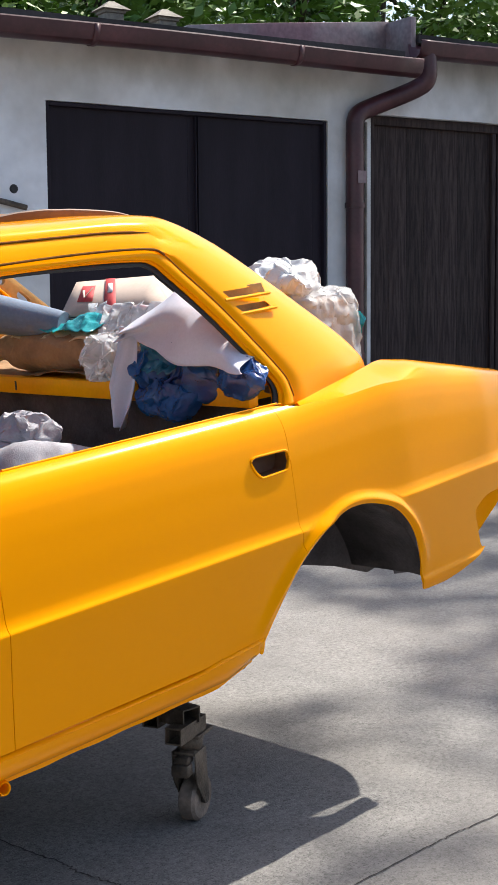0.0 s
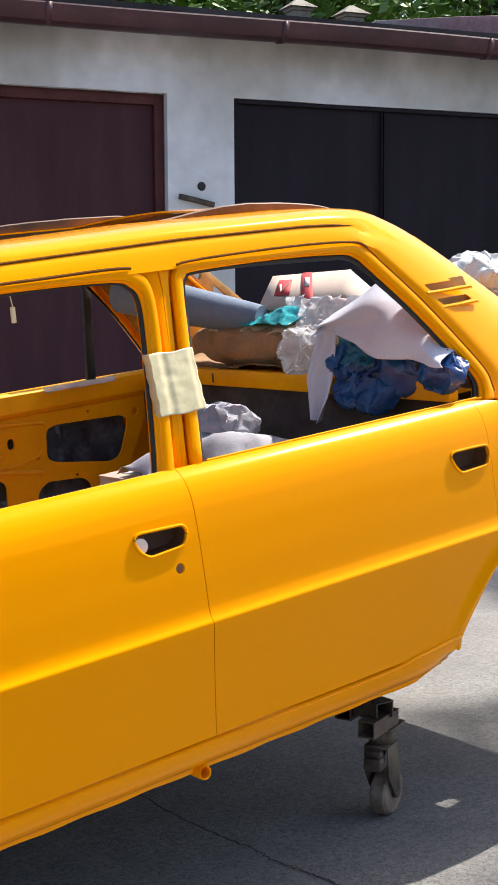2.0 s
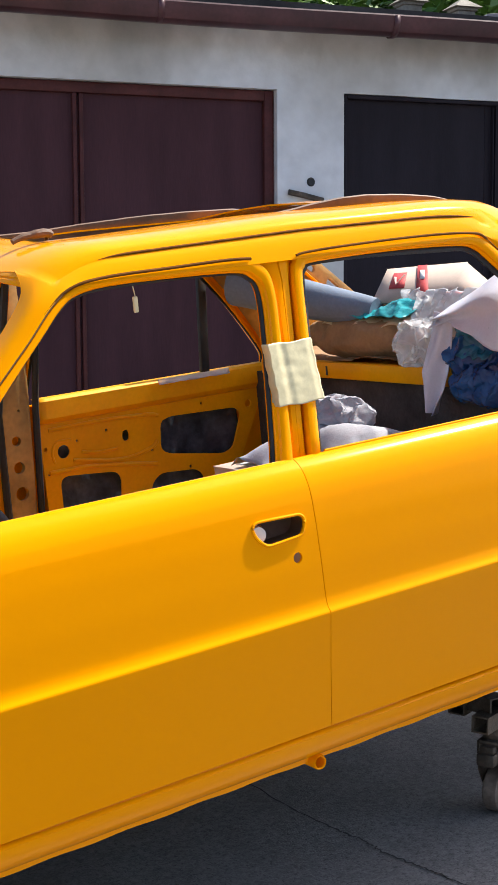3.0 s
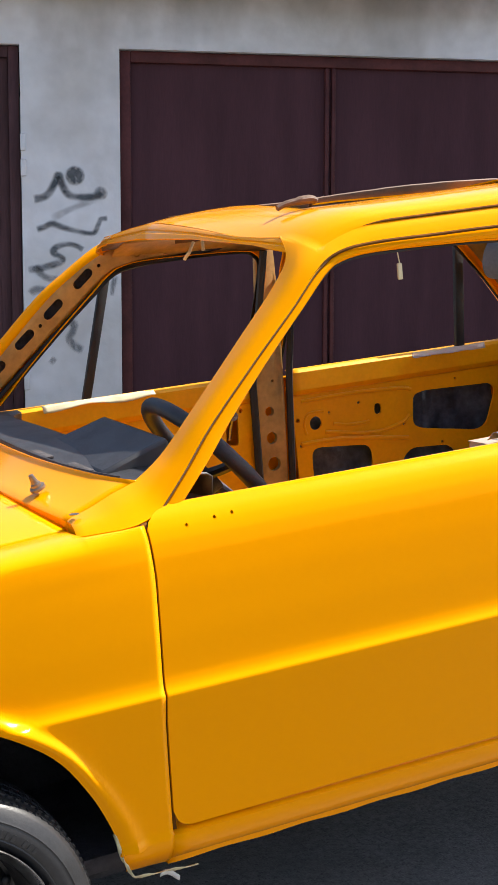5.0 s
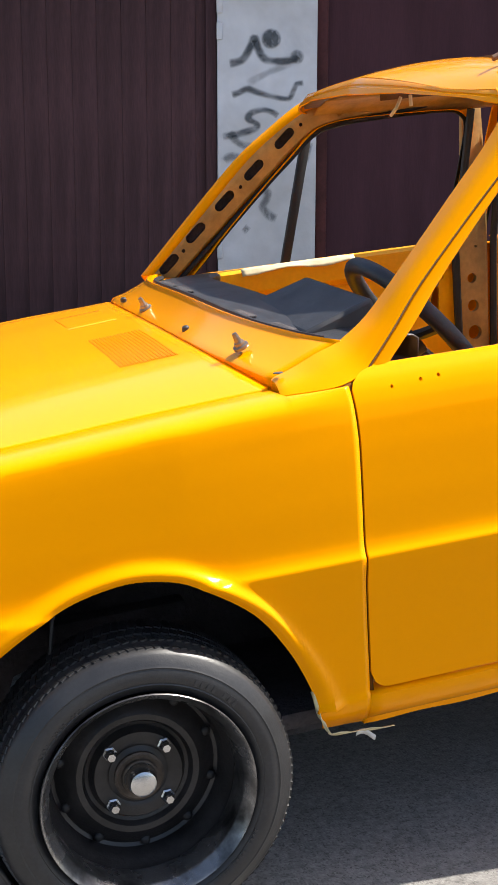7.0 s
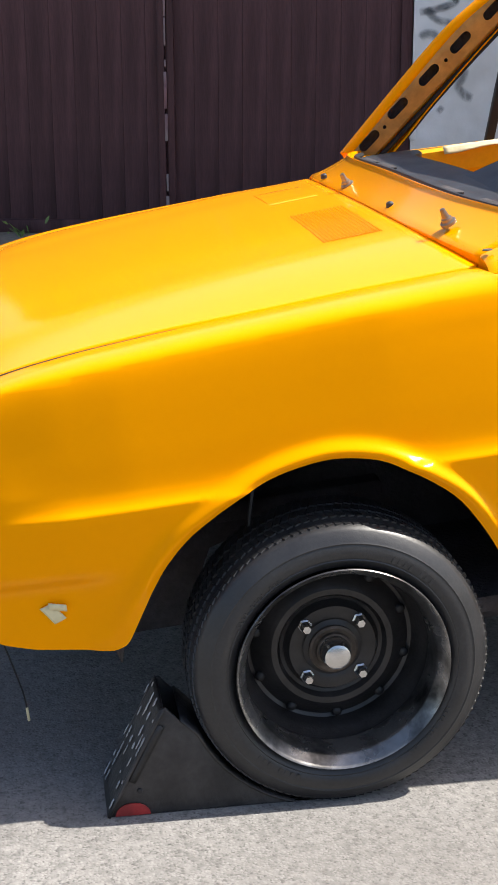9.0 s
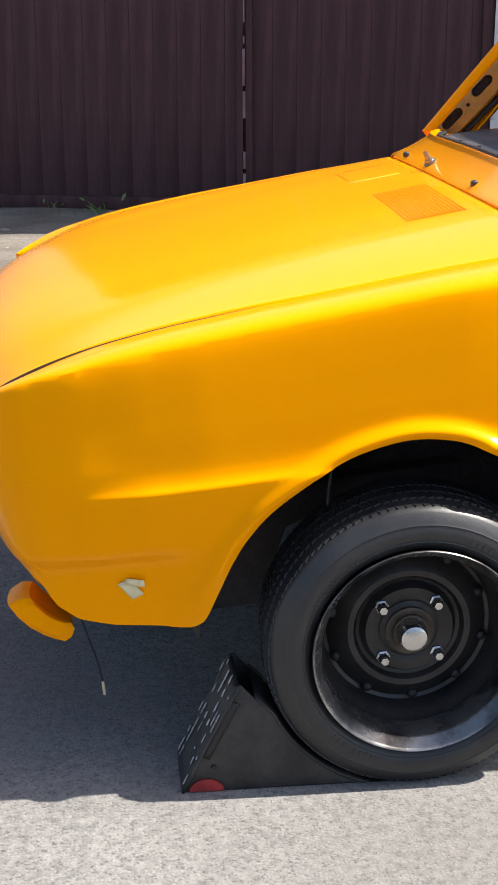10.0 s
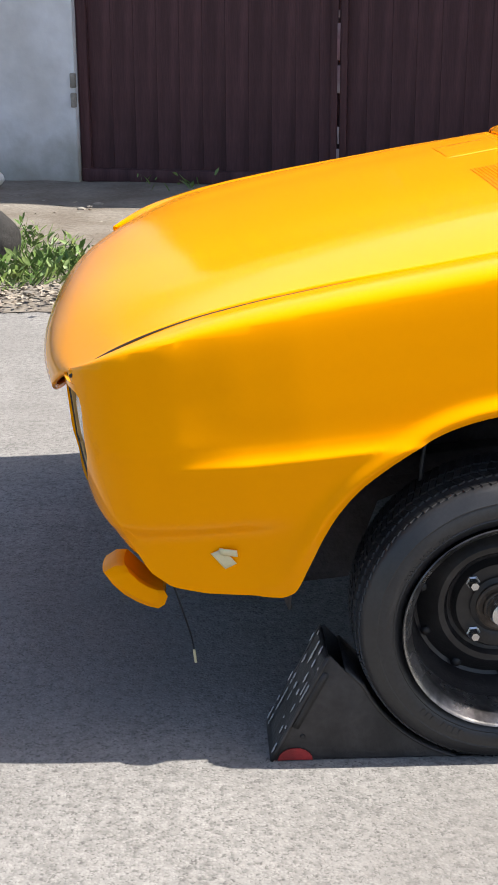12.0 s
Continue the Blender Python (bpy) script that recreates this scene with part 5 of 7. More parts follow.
HEAD_Z = ([0.219, 0.274, 0.357, 0.465, 0.6, 0.72, 0.86, 1.0, 1.15, 1.3, 1.405], [1.246, 1.259, 1.272, 1.283, 1.293, 1.296, 1.300, 1.298, 1.295, 1.283, 1.262])


def header(inner):
    """The roof's front edge folded down to the screen opening, or the brown pressing behind it."""
    ys = RY + [1.6 - y for y in RY[-2::-1]]
    zs = RZ + RZ[-2::-1]
    rows = []
    for y in np.linspace(0.36, 1.33, 40) if inner else np.linspace(0.245, 1.405, 60):
        m = min(y, 1.6 - y)
        x = lerp(m, [0.172, 0.25, 0.29, 0.45, 0.8], [0.885, 0.847, 0.832, 0.802, 0.790])
        top = lerp(y, ys, zs)
        top -= 0.040 * (1 - 0.70 * min(1, max(0, (y - 0.35) / 0.5))) * min(1, max(0, (top - 1.245) / 0.06))
        low = min(lerp(y, *HEAD_Z), top - 0.003)
        if inner:
            rows.append([(x - 0.010, y, low + 0.001), (x + 0.025, y, low + 0.002), (x + 0.06, y, low + 0.014), (x + 0.062, y, low + 0.026)])
        else:
            d = top - low
            rows.append([(x - f * d + a, y, top - g * d + 0.0005) for f, g, a in ((-0.1, 0.0, 0.004), (0.06, 0.08, 0), (0.34, 0.38, 0), (0.40, 0.48, 0.002), (0.50, 0.56, 0.002), (0.58, 0.60, -0.001), (0.84, 0.92, 0), (0.86, 1.0, 0.002), (0.80, 1.0, 0.008))])
    return grid(rows)


part("windscreen_flange", header(False), PAINT, car, "", 0.002)
hd = part("windscreen_header", header(True), PRIMER, car, "dark brown inner windscreen header", 0.003)
part("wire_end", tube([(0.885, 0.845, 1.285), (0.87, 0.84, 1.262), (0.865, 0.86, 1.248)], 0.004, 6), TAPE, hd, "loose pale wire end")
part("wire_end", tube([(0.888, 0.80, 1.288), (0.886, 0.795, 1.265)], 0.004, 6), TAPE, hd, "loose pale wire end")


def cant_rail():
    """The inner edge of the roof over the far doors."""
    return grid([[(x, 1.42, 1.238), (x, 1.405, 1.25), (x, 1.385, 1.266), (x, 1.35, 1.282), (x, 1.29, 1.294), (x, 1.21, 1.300)] for x in np.linspace(0.875, 2.0, 20)])


part("cant_rail", cant_rail(), PILLAR_GREY, car, "", 0.004)

# cowl below the windscreen
def cowl():
    rows = []
    for y in np.linspace(0.139, 1.461, 60):
        a, b = cowl_point(y, 0), cowl_point(y, 1)
        row = [(0.262, y, a.z - 0.035), (0.262, y, a.z - 0.004)]
        row += [cowl_point(y, t) for t in (0, 0.15, 0.35, 0.55, 0.75, 0.9, 1.0)]
        row += [b + Vector((0.004, 0, 0.006)), b + Vector((0.008, 0, 0.005)), b + Vector((0.011, 0, -0.006)), b + Vector((0.035, 0, -0.008)), b + Vector((0.04, 0, -0.05))]
        rows.append(row)
    return grid(rows)


part("corner_fill", box((0.232, 0.112, 0.79), (0.290, 0.150, 0.8325), 0.003), PAINT, car)
lean(part("cowl_gutter", grid([[(0.242, y, cowl_point(y, 0).z - 0.010 - 0.016 * (abs(y - 0.8) / 0.655) ** 6), (0.2625, y, cowl_point(y, 0).z - 0.007 - 0.010 * (abs(y - 0.8) / 0.655) ** 6)] for y in np.linspace(0.145, 1.455, 40)]), PAINT, car, "narrow brown rain gutter behind the lid", 0.002))
lean(part("cowl", cowl(), PAINT, car, "yellow scuttle panel under the empty windscreen", 0.004))


lean(part("cowl_corner", mirrored(scuttle_corner()), PAINT, car, "", 0.004))
for x, y, z in ((0.312, 0.285, 0.890), (0.281, 0.91, 0.893)):
    ws = part("wiper_spindle", lathe([(0, 0.0145), (0.005, 0.0145), (0.007, 0.010), (0.012, 0.0095), (0.0135, 0.007), (0.030, 0.0045), (0.0315, 0.0)], 16, "z", (x, y, z)), DULL_STEEL, car, "bare steel wiper spindle", angle=30)
    ws.data.transform(Matrix.Translation((x, y, z)) @ Matrix.Rotation(radians(-24), 4, "Y") @ Matrix.Rotation(radians(8), 4, "X") @ Matrix.Translation((-x, -y, -z)))
for x, y, z in ((0.281, 0.56, 0.891), (0.276, 1.13, 0.889)):
    part("washer_jet", lathe([(0, 0.0075), (0.008, 0.0075), (0.011, 0.0045), (0.012, 0)], 12, "z", (x, y, z - 0.002)), TRIM_BLACK, car, "small dark washer jet")
part("cowl_plug", lathe([(0, 0.0085), (0.001, 0.008), (0.0005, 0.0)], 14, "z", (0.325, 0.125, 0.8672)), CAVITY, car)

# front lid (bonnet)
PROFILE = [(0.250, 0.8874), (0.15, 0.880), (0.0, 0.868), (-0.15, 0.853), (-0.30, 0.835), (-0.43, 0.816), (-0.54, 0.796), (-0.62, 0.776), (-0.685, 0.748), (-0.730, 0.713), (-0.751, 0.680), (-0.752, 0.650), (-0.734, 0.615), (-0.708, 0.588)]
_prof = smooth_line([(x, 0, z) for x, z in PROFILE], 5)
_len = np.concatenate([[0], np.cumsum([(b - a).length for a, b in zip(_prof, _prof[1:])])])


def along(t):
    d = t * _len[-1]
    return lerp(d, _len, [p.x for p in _prof]), lerp(d, _len, [p.z for p in _prof])


def bonnet():
    rows = []
    ys = np.concatenate([np.linspace(0.0, 0.10, 8), np.linspace(0.13, 1.0, 24)])
    vs = [(1 - v) for v in ys] + [-(1 - v) for v in ys[-2::-1]]
    for v in vs:
        e = abs(v)
        end = 1.0 - 0.155 * e ** 3
        row = []
        for t in np.linspace(0, 1, 76):
            x, z = along(t * end)
            nose = lerp(x, [-0.76, -0.3, 0.2], [1, 0.25, 0])
            x += 0.090 * nose * e ** 2.6
            half = 0.8 - (SEAM_Y(x) + lerp(x, [-0.25, -0.05], [0.0035, -0.004]))
            y = 0.8 - v * half
            if t * end < 0.80:
                z = z + (seam_z(x) + lerp(x, [-0.25, -0.05], [0.002, 0.0008]) - z) * e ** 3.2
            else:
                z = z + (min(z, seam_z(x)) - z) * e ** 3.2
            z -= 0.006 / (1 + math.exp((e - 0.62) / 0.05)) * lerp(x, [-0.6, -0.4, 0.26], [0, 1, 1])
            row.append((x, y, z))
        rows.append(row)
    bm = grid(rows)
    return bm


bn = lean(part("bonnet", bonnet(), PAINT, car, "yellow front lid curving down over the nose", 0.006))


def bonnet_z(x, y):
    e = abs(y - 0.8) / (0.8 - SEAM_Y(x) - 0.004)
    pts = [(p.x, p.z) for p in _prof if p.x > -0.5]
    z = lerp(x, [p[0] for p in pts][::-1], [p[1] for p in pts][::-1])
    z += (seam_z(x) + 0.002 - z) * e ** 3.2
    return z - 0.006 / (1 + math.exp((e - 0.62) / 0.05))


def louvres(y0, y1, n, x0, x1, depth=0.0018):
    bms = []
    for k in range(n):
        x = x0 + (x1 - x0) * k / (n - 1)
        rows = []
        for y in np.linspace(y0, y1, 8):
            z = bonnet_z(x, y) + 0.0002
            rows.append([(x - 0.0022, y, z - 0.003), (x - 0.0016, y, z + depth * 0.5), (x + 0.0, y, z + depth), (x + 0.0018, y, z + depth * 0.4), (x + 0.0024, y, z - 0.003)])
        bms.append(grid(rows))
    return join(*bms)


part("air_grille", louvres(0.405, 0.725, 15, 0.118, 0.222), PAINT, bn, "pressed yellow air louvres")
part("cover_plate", grid([[(x, y, bonnet_z(x, y) + (h if 0.11 < x < 0.22 else -0.004)) for y, h in zip(np.linspace(0.90, 1.17, 9), [-0.003, 0.001, 0.001, 0.001, 0.001, 0.001, 0.001, 0.001, -0.003])] for x in (0.104, 0.1105, 0.14, 0.17, 0.2, 0.217, 0.2235)]), PAINT, bn, "", 0.001)

part("lid_seam", tube([(x, SEAM_Y(x) + lerp(x, [-0.6, -0.45], [-0.003, 0.002]), seam_z(x) + lerp(x, [-0.6, -0.45], [0.0025, -0.0005])) for x in np.linspace(-0.655, -0.14, 60)], [0.0034 - 0.0029 * k / 59 for k in range(60)], 6), SEAL, car, "thin dark joint along the lid")

# nose, lamps and valance
def nose_edge(z):
    """Front edge of the fender at a height."""
    return lerp(z, [0.33, 0.357, 0.375, 0.40, 0.44, 0.485, 0.54, 0.60, 0.66, 0.698], [-0.44, -0.48, -0.537, -0.57, -0.60, -0.612, -0.622, -0.628, -0.637, -0.648])


def nose_surface(u, z, push=0.0):
    """u from 0 at one fender over the middle (1) to the other fender (2)."""
    k = u if u <= 1 else 2 - u
    xf = nose_edge(z)
    a = Vector((xf, side_y(xf, z, False) + 0.002, z))
    xc = lerp(z, [0.33, 0.40, 0.48, 0.56, 0.70], [-0.615, -0.660, -0.692, -0.705, -0.700])
    c = Vector((xc + 0.004, a.y + lerp(z, [0.33, 0.5, 0.7], [0.10, 0.05, 0.055]), z))
    e = Vector((xc - 0.012, 0.8, z))
    p = a * (1 - k) ** 2 + c * 2 * k * (1 - k) + e * k * k
    p.x += push
    if u > 1:
        p.y = 1.6 - p.y
    return p


_us = [k / 40 for k in range(12)] + [0.3 + 0.7 * k / 16 for k in range(17)]
_us = _us + [2 - u for u in _us[-2::-1]]


def lamp_outline(y0, y1, grow=0.0):
    return rounded([(y0 - grow, 0.69 + grow), (y1 + grow, 0.69 + grow), (y1 + grow, 0.520 - grow), (y0 + 0.045, 0.520 - grow), (y0 - grow, 0.575)], 0.025)


def slab_x(outline, x0, x1):
    bm = prism([(a, b) for a, b in outline], x0, x1)
    for v in bm.verts:
        v.co = Vector((v.co.y, v.co.x, v.co.z))
    bmesh.ops.recalc_face_normals(bm, faces=bm.faces)
    return bm


LAMPS = ((0.095, 0.33), (1.27, 1.505))
fa = part("nose_panel", grid([[nose_surface(u, z) for z in np.linspace(0.362, 0.70, 34)] for u in _us]), PAINT, car, "yellow nose panel with two headlamp openings", 0.005,
          cutters=[slab_x(lamp_outline(*LAMPS[0]), -0.9, -0.3), slab_x([(1.6 - a, b) for a, b in lamp_outline(*LAMPS[0])], -0.9, -0.3)])


def on_nose(y, z, push=0.0):
    """The nose surface at a given y."""
    lo, hi = 0.0, 1.0
    yy = min(y, 1.6 - y)
    for _ in range(24):
        m = (lo + hi) / 2
        if nose_surface(m, z).y < yy:
            lo = m
        else:
            hi = m
    p = nose_surface(lo, z, push)
    p.y = y
    return p


for flip in (0, 1):
    o = [((1.6 - a) if flip else a, b) for a, b in lamp_outline(*LAMPS[0], -0.002)]
    mid = sum(a for a, b in o) / len(o)
    part("headlamp", grid([[on_nose(mid + (a - mid) * k, 0.605 + (b - 0.605) * k, 0.024 - 0.012 * (1 - k * k)) for a, b in o + o[:1]] for k in (0.02, 0.3, 0.6, 0.85, 1.0)]), LENS, fa, "bare headlamp glass")
    part("lamp_bucket", grid([[on_nose(a, b, d) for a, b in o + o[:1]] for d in (0.003, 0.07)]), CAVITY, fa)
    ring_pts = [on_nose((1.6 - a) if flip else a, b, 0.012) for a, b in lamp_outline(*LAMPS[0], -0.004)]
    part("lamp_trim", tube(ring_pts + ring_pts[:1], 0.006, 8), PILLAR_GREY, fa, "bare brown lamp surround")


def lower_lip():
    """A folded tongue below the nose, rolled at its lower edge."""
    sec = [(-0.612, 0.372), (-0.630, 0.374), (-0.650, 0.364), (-0.638, 0.340), (-0.622, 0.320), (-0.603, 0.304), (-0.585, 0.293), (-0.568, 0.286), (-0.556, 0.292), (-0.549, 0.306), (-0.553, 0.318), (-0.575, 0.330), (-0.592, 0.345)]
    rows = []
    for y in np.linspace(0.118, 0.205, 12):
        e = abs(y - 0.1615) / 0.0435
        k = 1 - 0.3 * max(0, e - 0.85) / 0.15
        cx, cz = -0.60, 0.335
        rows.append([(cx + (x - cx) * k - 0.006 * (1 - e ** 2.4), y, cz + (z - cz) * k) for x, z in sec + sec[:1]])
    bm = grid(rows)
    bmesh.ops.holes_fill(bm, edges=bm.edges[:], sides=20)
    return bm


part("front_apron", lower_lip(), PAINT, car, "yellow apron lip under the nose")

# inside of the shell: floor, wheel housings, bulkheads
# unseen floor sheet, orange so that it bounces light onto the door liners
part("cabin_floor", box((0.395, 0.10, 0.276), (2.02, 1.50, 0.284), 0.002), PAINT_IN, car, "unseen orange floor sheet added to bounce light into the cabin")
part("floor_pan", join(box((0.20, 0.10, 0.245), (2.02, 1.50, 0.275), 0.004), box((0.372, 0.07, 0.25), (0.392, 1.53, 0.80)), box((-0.50, 0.42, 0.36), (0.19, 1.18, 0.40), 0.01)), CAVITY, car, "dark sealed floor and bulkhead")


def wheelhouse(cx, cz, r, y0, y1, a0=12, a1=172):
    rows = []
    for k in range(33):
        a = radians(a0 + (a1 - a0) * k / 32)
        c, s = math.cos(a), math.sin(a)
        rows.append([(cx + r * c, y0, cz + r * s), (cx + r * 1.02 * c, y0 + 0.05, cz + r * 1.02 * s), (cx + r * c, y1, cz + r * s)])
    return grid(rows)


# added dark block that hides the lit ground seen under the car
part("subframe", box((0.10, 0.36, 0.10), (0.50, 1.24, 0.25), 0.01), CAVITY, car, "dark block added under the floor to darken the view behind the tyre")
part("wheel_housing", wheelhouse(0.0, 0.245, 0.355, 0.045, 0.46), CAVITY, car, "", 0.003)
part("wheel_housing", mirrored(wheelhouse(0.0, 0.245, 0.355, 0.045, 0.46)), CAVITY, car, "", 0.003)
part("wheel_housing", wheelhouse(2.34, 0.24, 0.345, 0.045, 0.30, 12, 150), CAVITY, car, "", 0.003)
part("wheel_housing", mirrored(wheelhouse(2.34, 0.24, 0.345, 0.045, 0.30, 12, 150)), CAVITY, car, "", 0.003)
# the lobe down to 0.15 is added to darken the gap before the tyre
inner_arch = [(-0.50, 0.38), (-0.48, 0.62), (0, 0.66), (0.40, 0.62), (0.40, 0.17), (0.2, 0.20), (0.1, 0.38), (-0.15, 0.30), (-0.22, 0.15), (-0.40, 0.15), (-0.47, 0.30)]
part("inner_wing", prism(inner_arch, 0.46, 0.465), CAVITY, car)
part("inner_wing", prism(inner_arch, 1.135, 1.14), CAVITY, car)
rear_in = [(2.07, 0.42), (2.12, 0.36), (2.30, 0.355), (2.42, 0.352), (2.47, 0.362), (2.60, 0.325), (2.74, 0.27), (2.80, 0.278), (2.86, 0.262), (2.87, 0.232), (3.02, 0.205), (3.06, 0.60), (2.9, 0.84), (2.2, 0.84), (2.07, 0.60)]
part("inner_wing", prism(rear_in, 0.30, 0.304), CAVITY, car)
part("inner_wing", prism(rear_in, 1.296, 1.30), CAVITY, car)
# unseen panel, its lower edge drawn down to shape the tail's cast shadow
part("tail_panel", grid([[(3.16 + 0.045 * (1 - (abs(y - 0.8) / 0.75) ** 3), y, z) for z in np.linspace(0.36 + 0.16 * max(0, (abs(y - 0.8) - 0.42) / 0.26) ** 2, 0.78, 10)] for y in np.linspace(0.12, 1.48, 30)]), PAINT, car, "", 0.005)
# unseen sheet that keeps sun from leaking through onto the ground
part("boot_floor", box((2.10, 0.305, 0.36), (3.05, 1.295, 0.385), 0.004), CAVITY, car, "unseen dark sheet added to stop sun falling through the boot")
part("parcel_shelf", join(box((2.125, 0.12, 0.862), (2.16, 1.37, 0.910), 0.006), box((2.155, 0.20, 0.892), (2.60, 1.40, 0.902), 0.003)), PAINT_IN, car, "orange rear shelf of bare pressed metal")
part("rear_bulkhead", box((2.17, 0.13, 0.46), (2.19, 1.47, 0.86)), CAVITY, car, "dark bulkhead below the shelf")
part("shelf_slot", box((2.1225, 1.035, 0.872), (2.1245, 1.041, 0.899)), CAVITY, car)

# far side doors seen through the windows
fr = part("rear_door", mirrored(rear_door_skin()), PAINT, car, "closed yellow rear door seen from inside", 0.006)
far_holes = [prism(rounded(o, 0.02), 1.3, 1.53) for o in (
    [(1.80, 0.668), (1.807, 0.757), (1.845, 0.766), (2.085, 0.757), (2.105, 0.735), (2.065, 0.632), (2.03, 0.618), (1.83, 0.652)],
    [(1.452, 0.50), (1.452, 0.635), (1.47, 0.648), (1.635, 0.632), (1.655, 0.612), (1.645, 0.50)],
    [(1.75, 0.49), (1.755, 0.57), (1.79, 0.598), (1.92, 0.588), (1.95, 0.56), (1.93, 0.49)],
    [(1.670, 0.718), (1.672, 0.750), (1.696, 0.749), (1.695, 0.716)])] + [mirrored_tube(x, z, r, 1.3, 1.53) for x, z, r in (
        (1.473, 0.720, 0.020), (2.135, 0.762, 0.012), (1.415, 0.735, 0.006), (1.42, 0.66, 0.005), (1.62, 0.76, 0.005), (1.52, 0.745, 0.004), (1.77, 0.675, 0.005), (1.44, 0.862, 0.006), (1.96, 0.788, 0.004), (1.9, 0.60, 0.005))]
pan = part("door_liner", prism([(1.405, 0.33), (1.402, 0.872), (2.235, 0.868), (2.20, 0.80), (2.085, 0.58), (2.02, 0.33)], 1.475, 1.482, 0.0), PAINT_IN, fr, "bare orange inner door pressing with cut-outs", cutters=far_holes)
part("door_top_rail", grid([[(x, 1.500, 0.885), (x, 1.470, 0.884), (x, 1.460, 0.876), (x, 1.459, 0.825), (x, 1.468, 0.812), (x, 1.474, 0.808)] for x in np.linspace(1.400, 2.235, 30)]), PAINT_IN, fr, "", 0.003)
for pts, r in (([(1.50, 0.69), (1.66, 0.665), (1.76, 0.68), (1.79, 0.70)], 0.006), ([(1.43, 0.79), (1.6, 0.792), (1.76, 0.785), (1.80, 0.775)], 0.006), ([(1.42, 0.665), (1.55, 0.663), (1.69, 0.645), (1.78, 0.63)], 0.007), ([(1.53, 0.71), (1.58, 0.70), (1.65, 0.70)], 0.005), ([(1.44, 0.69), (1.435, 0.72), (1.45, 0.75), (1.50, 0.752)], 0.004)):
    part("pressed_rib", tube(smooth_line([(x, 1.474, z) for x, z in pts], 5), r, 8), PAINT_IN, pan)
part("foil_behind", crumple(grid([[(x, 1.515, z) for z in np.linspace(0.45, 0.80, 16)] for x in np.linspace(1.43, 2.12, 34)]), 0.012, 14, 6), FOIL, fr, "crumpled dusty foil inside the door")
ff = part("front_door", mirrored(front_door_skin()), PAINT, car, "closed yellow front door seen from inside", 0.006)
part("door_liner", prism([(0.47, 0.33), (0.47, 0.872), (1.275, 0.872), (1.262, 0.33)], 1.475, 1.482), PAINT_IN, ff, "bare orange inner door pressing",
     cutters=[prism(rounded([(1.185, 0.70), (1.19, 0.78), (1.22, 0.79), (1.228, 0.76), (1.222, 0.69)], 0.012), 1.3, 1.53), mirrored_tube(1.238, 0.79, 0.006, 1.3, 1.53)])
part("door_top_rail", grid([[(x, 1.500, 0.885), (x, 1.470, 0.884), (x, 1.460, 0.876), (x, 1.459, 0.825), (x, 1.468, 0.812), (x, 1.474, 0.808)] for x in np.linspace(0.46, 1.278, 30)]), PAINT_IN, ff, "", 0.003)
part("window_lock", join(tube([(1.20, 1.49, 0.71), (1.205, 1.485, 0.745), (1.212, 1.48, 0.772)], 0.006, 8), lathe([(0, 0.0), (0, 0.014), (0.006, 0.014), (0.006, 0)], 14, "y", (1.214, 1.474, 0.778))), CHROME, ff, "bright steel latch piece")
part("quarter_strut", prism([(0.775, 0.88), (0.80, 0.88), (0.895, 1.215), (0.868, 1.215)], 1.47, 1.485, 0.003), SEAL, ff, "black quarter-light strut")
part("window_frame", mirrored(ring(FW_OUT, FW_IN)), PAINT, ff, "", 0.002)
part("window_seal", mirrored(seal_ring(FW_IN, 0.03, 0.012)), SEAL, ff, "", 0.003)
part("window_frame", mirrored(ring(RW_OUT, RW_IN)), PAINT, fr, "", 0.002)
part("window_seal", mirrored(seal_ring(RW_IN, 0.03, 0.012)), SEAL, fr, "", 0.003)
part("window_strut", prism([(1.965, 0.875), (1.995, 0.875), (2.015, 1.20), (1.985, 1.20)], 1.462, 1.478, 0.003), SEAL, fr, "black rear window strut")
part("b_pillar", prism([(1.268, 0.30), (1.280, 0.865), (1.305, 1.06), (1.318, 1.25), (1.375, 1.25), (1.378, 1.06), (1.372, 0.865), (1.345, 0.30)], 1.452, 1.470, 0.004), PILLAR_GREY, car, "dusty bare inner centre pillar with round holes",
     cutters=[mirrored_tube(1.318, z, r, 1.3, 1.6) for z, r in ((0.779, 0.014), (0.702, 0.017), (0.627, 0.020))] + [mirrored_tube(1.335, 0.865, 0.004, 1.3, 1.6)])
part("pillar_seal", join(tube([(1.262, 1.45, 0.32), (1.272, 1.45, 0.86), (1.296, 1.42, 1.06), (1.31, 1.38, 1.235)], 0.011, 8), tube([(1.355, 1.45, 0.32), (1.388, 1.45, 0.87), (1.398, 1.42, 1.06), (1.40, 1.38, 1.235)], 0.010, 8)), SEAL, car, "black rubber door seals")
part("c_pillar_brace", prism([(2.26, 1.26), (2.36, 1.225), (2.60, 1.03), (2.64, 0.93), (2.54, 0.99)], 1.405, 1.42, 0.003), PILLAR_GREY, car, "inner rear pillar pressing with oval holes",
     cutters=[pill(x, z, radians(-42), 0.03, 0.012, 1.3, 1.6) for x, z in ((2.37, 1.175), (2.46, 1.10), (2.55, 1.03))])

# steering wheel, column and dashboard
sc_, sn = Vector((0.712, 0.44, 0.850)), Vector((0.78, 0, 0.62)).normalized()
su, sv = Vector((0, 1, 0)), sn.cross(Vector((0, 1, 0))).normalized()
wheel_pts = [sc_ + (su * math.cos(a) + sv * math.sin(a)) * 0.170 for a in np.linspace(0, 2 * math.pi, 41)]
st = part("steering_wheel", tube(wheel_pts, 0.0165, 12), TRIM_BLACK, car, "black steering wheel")
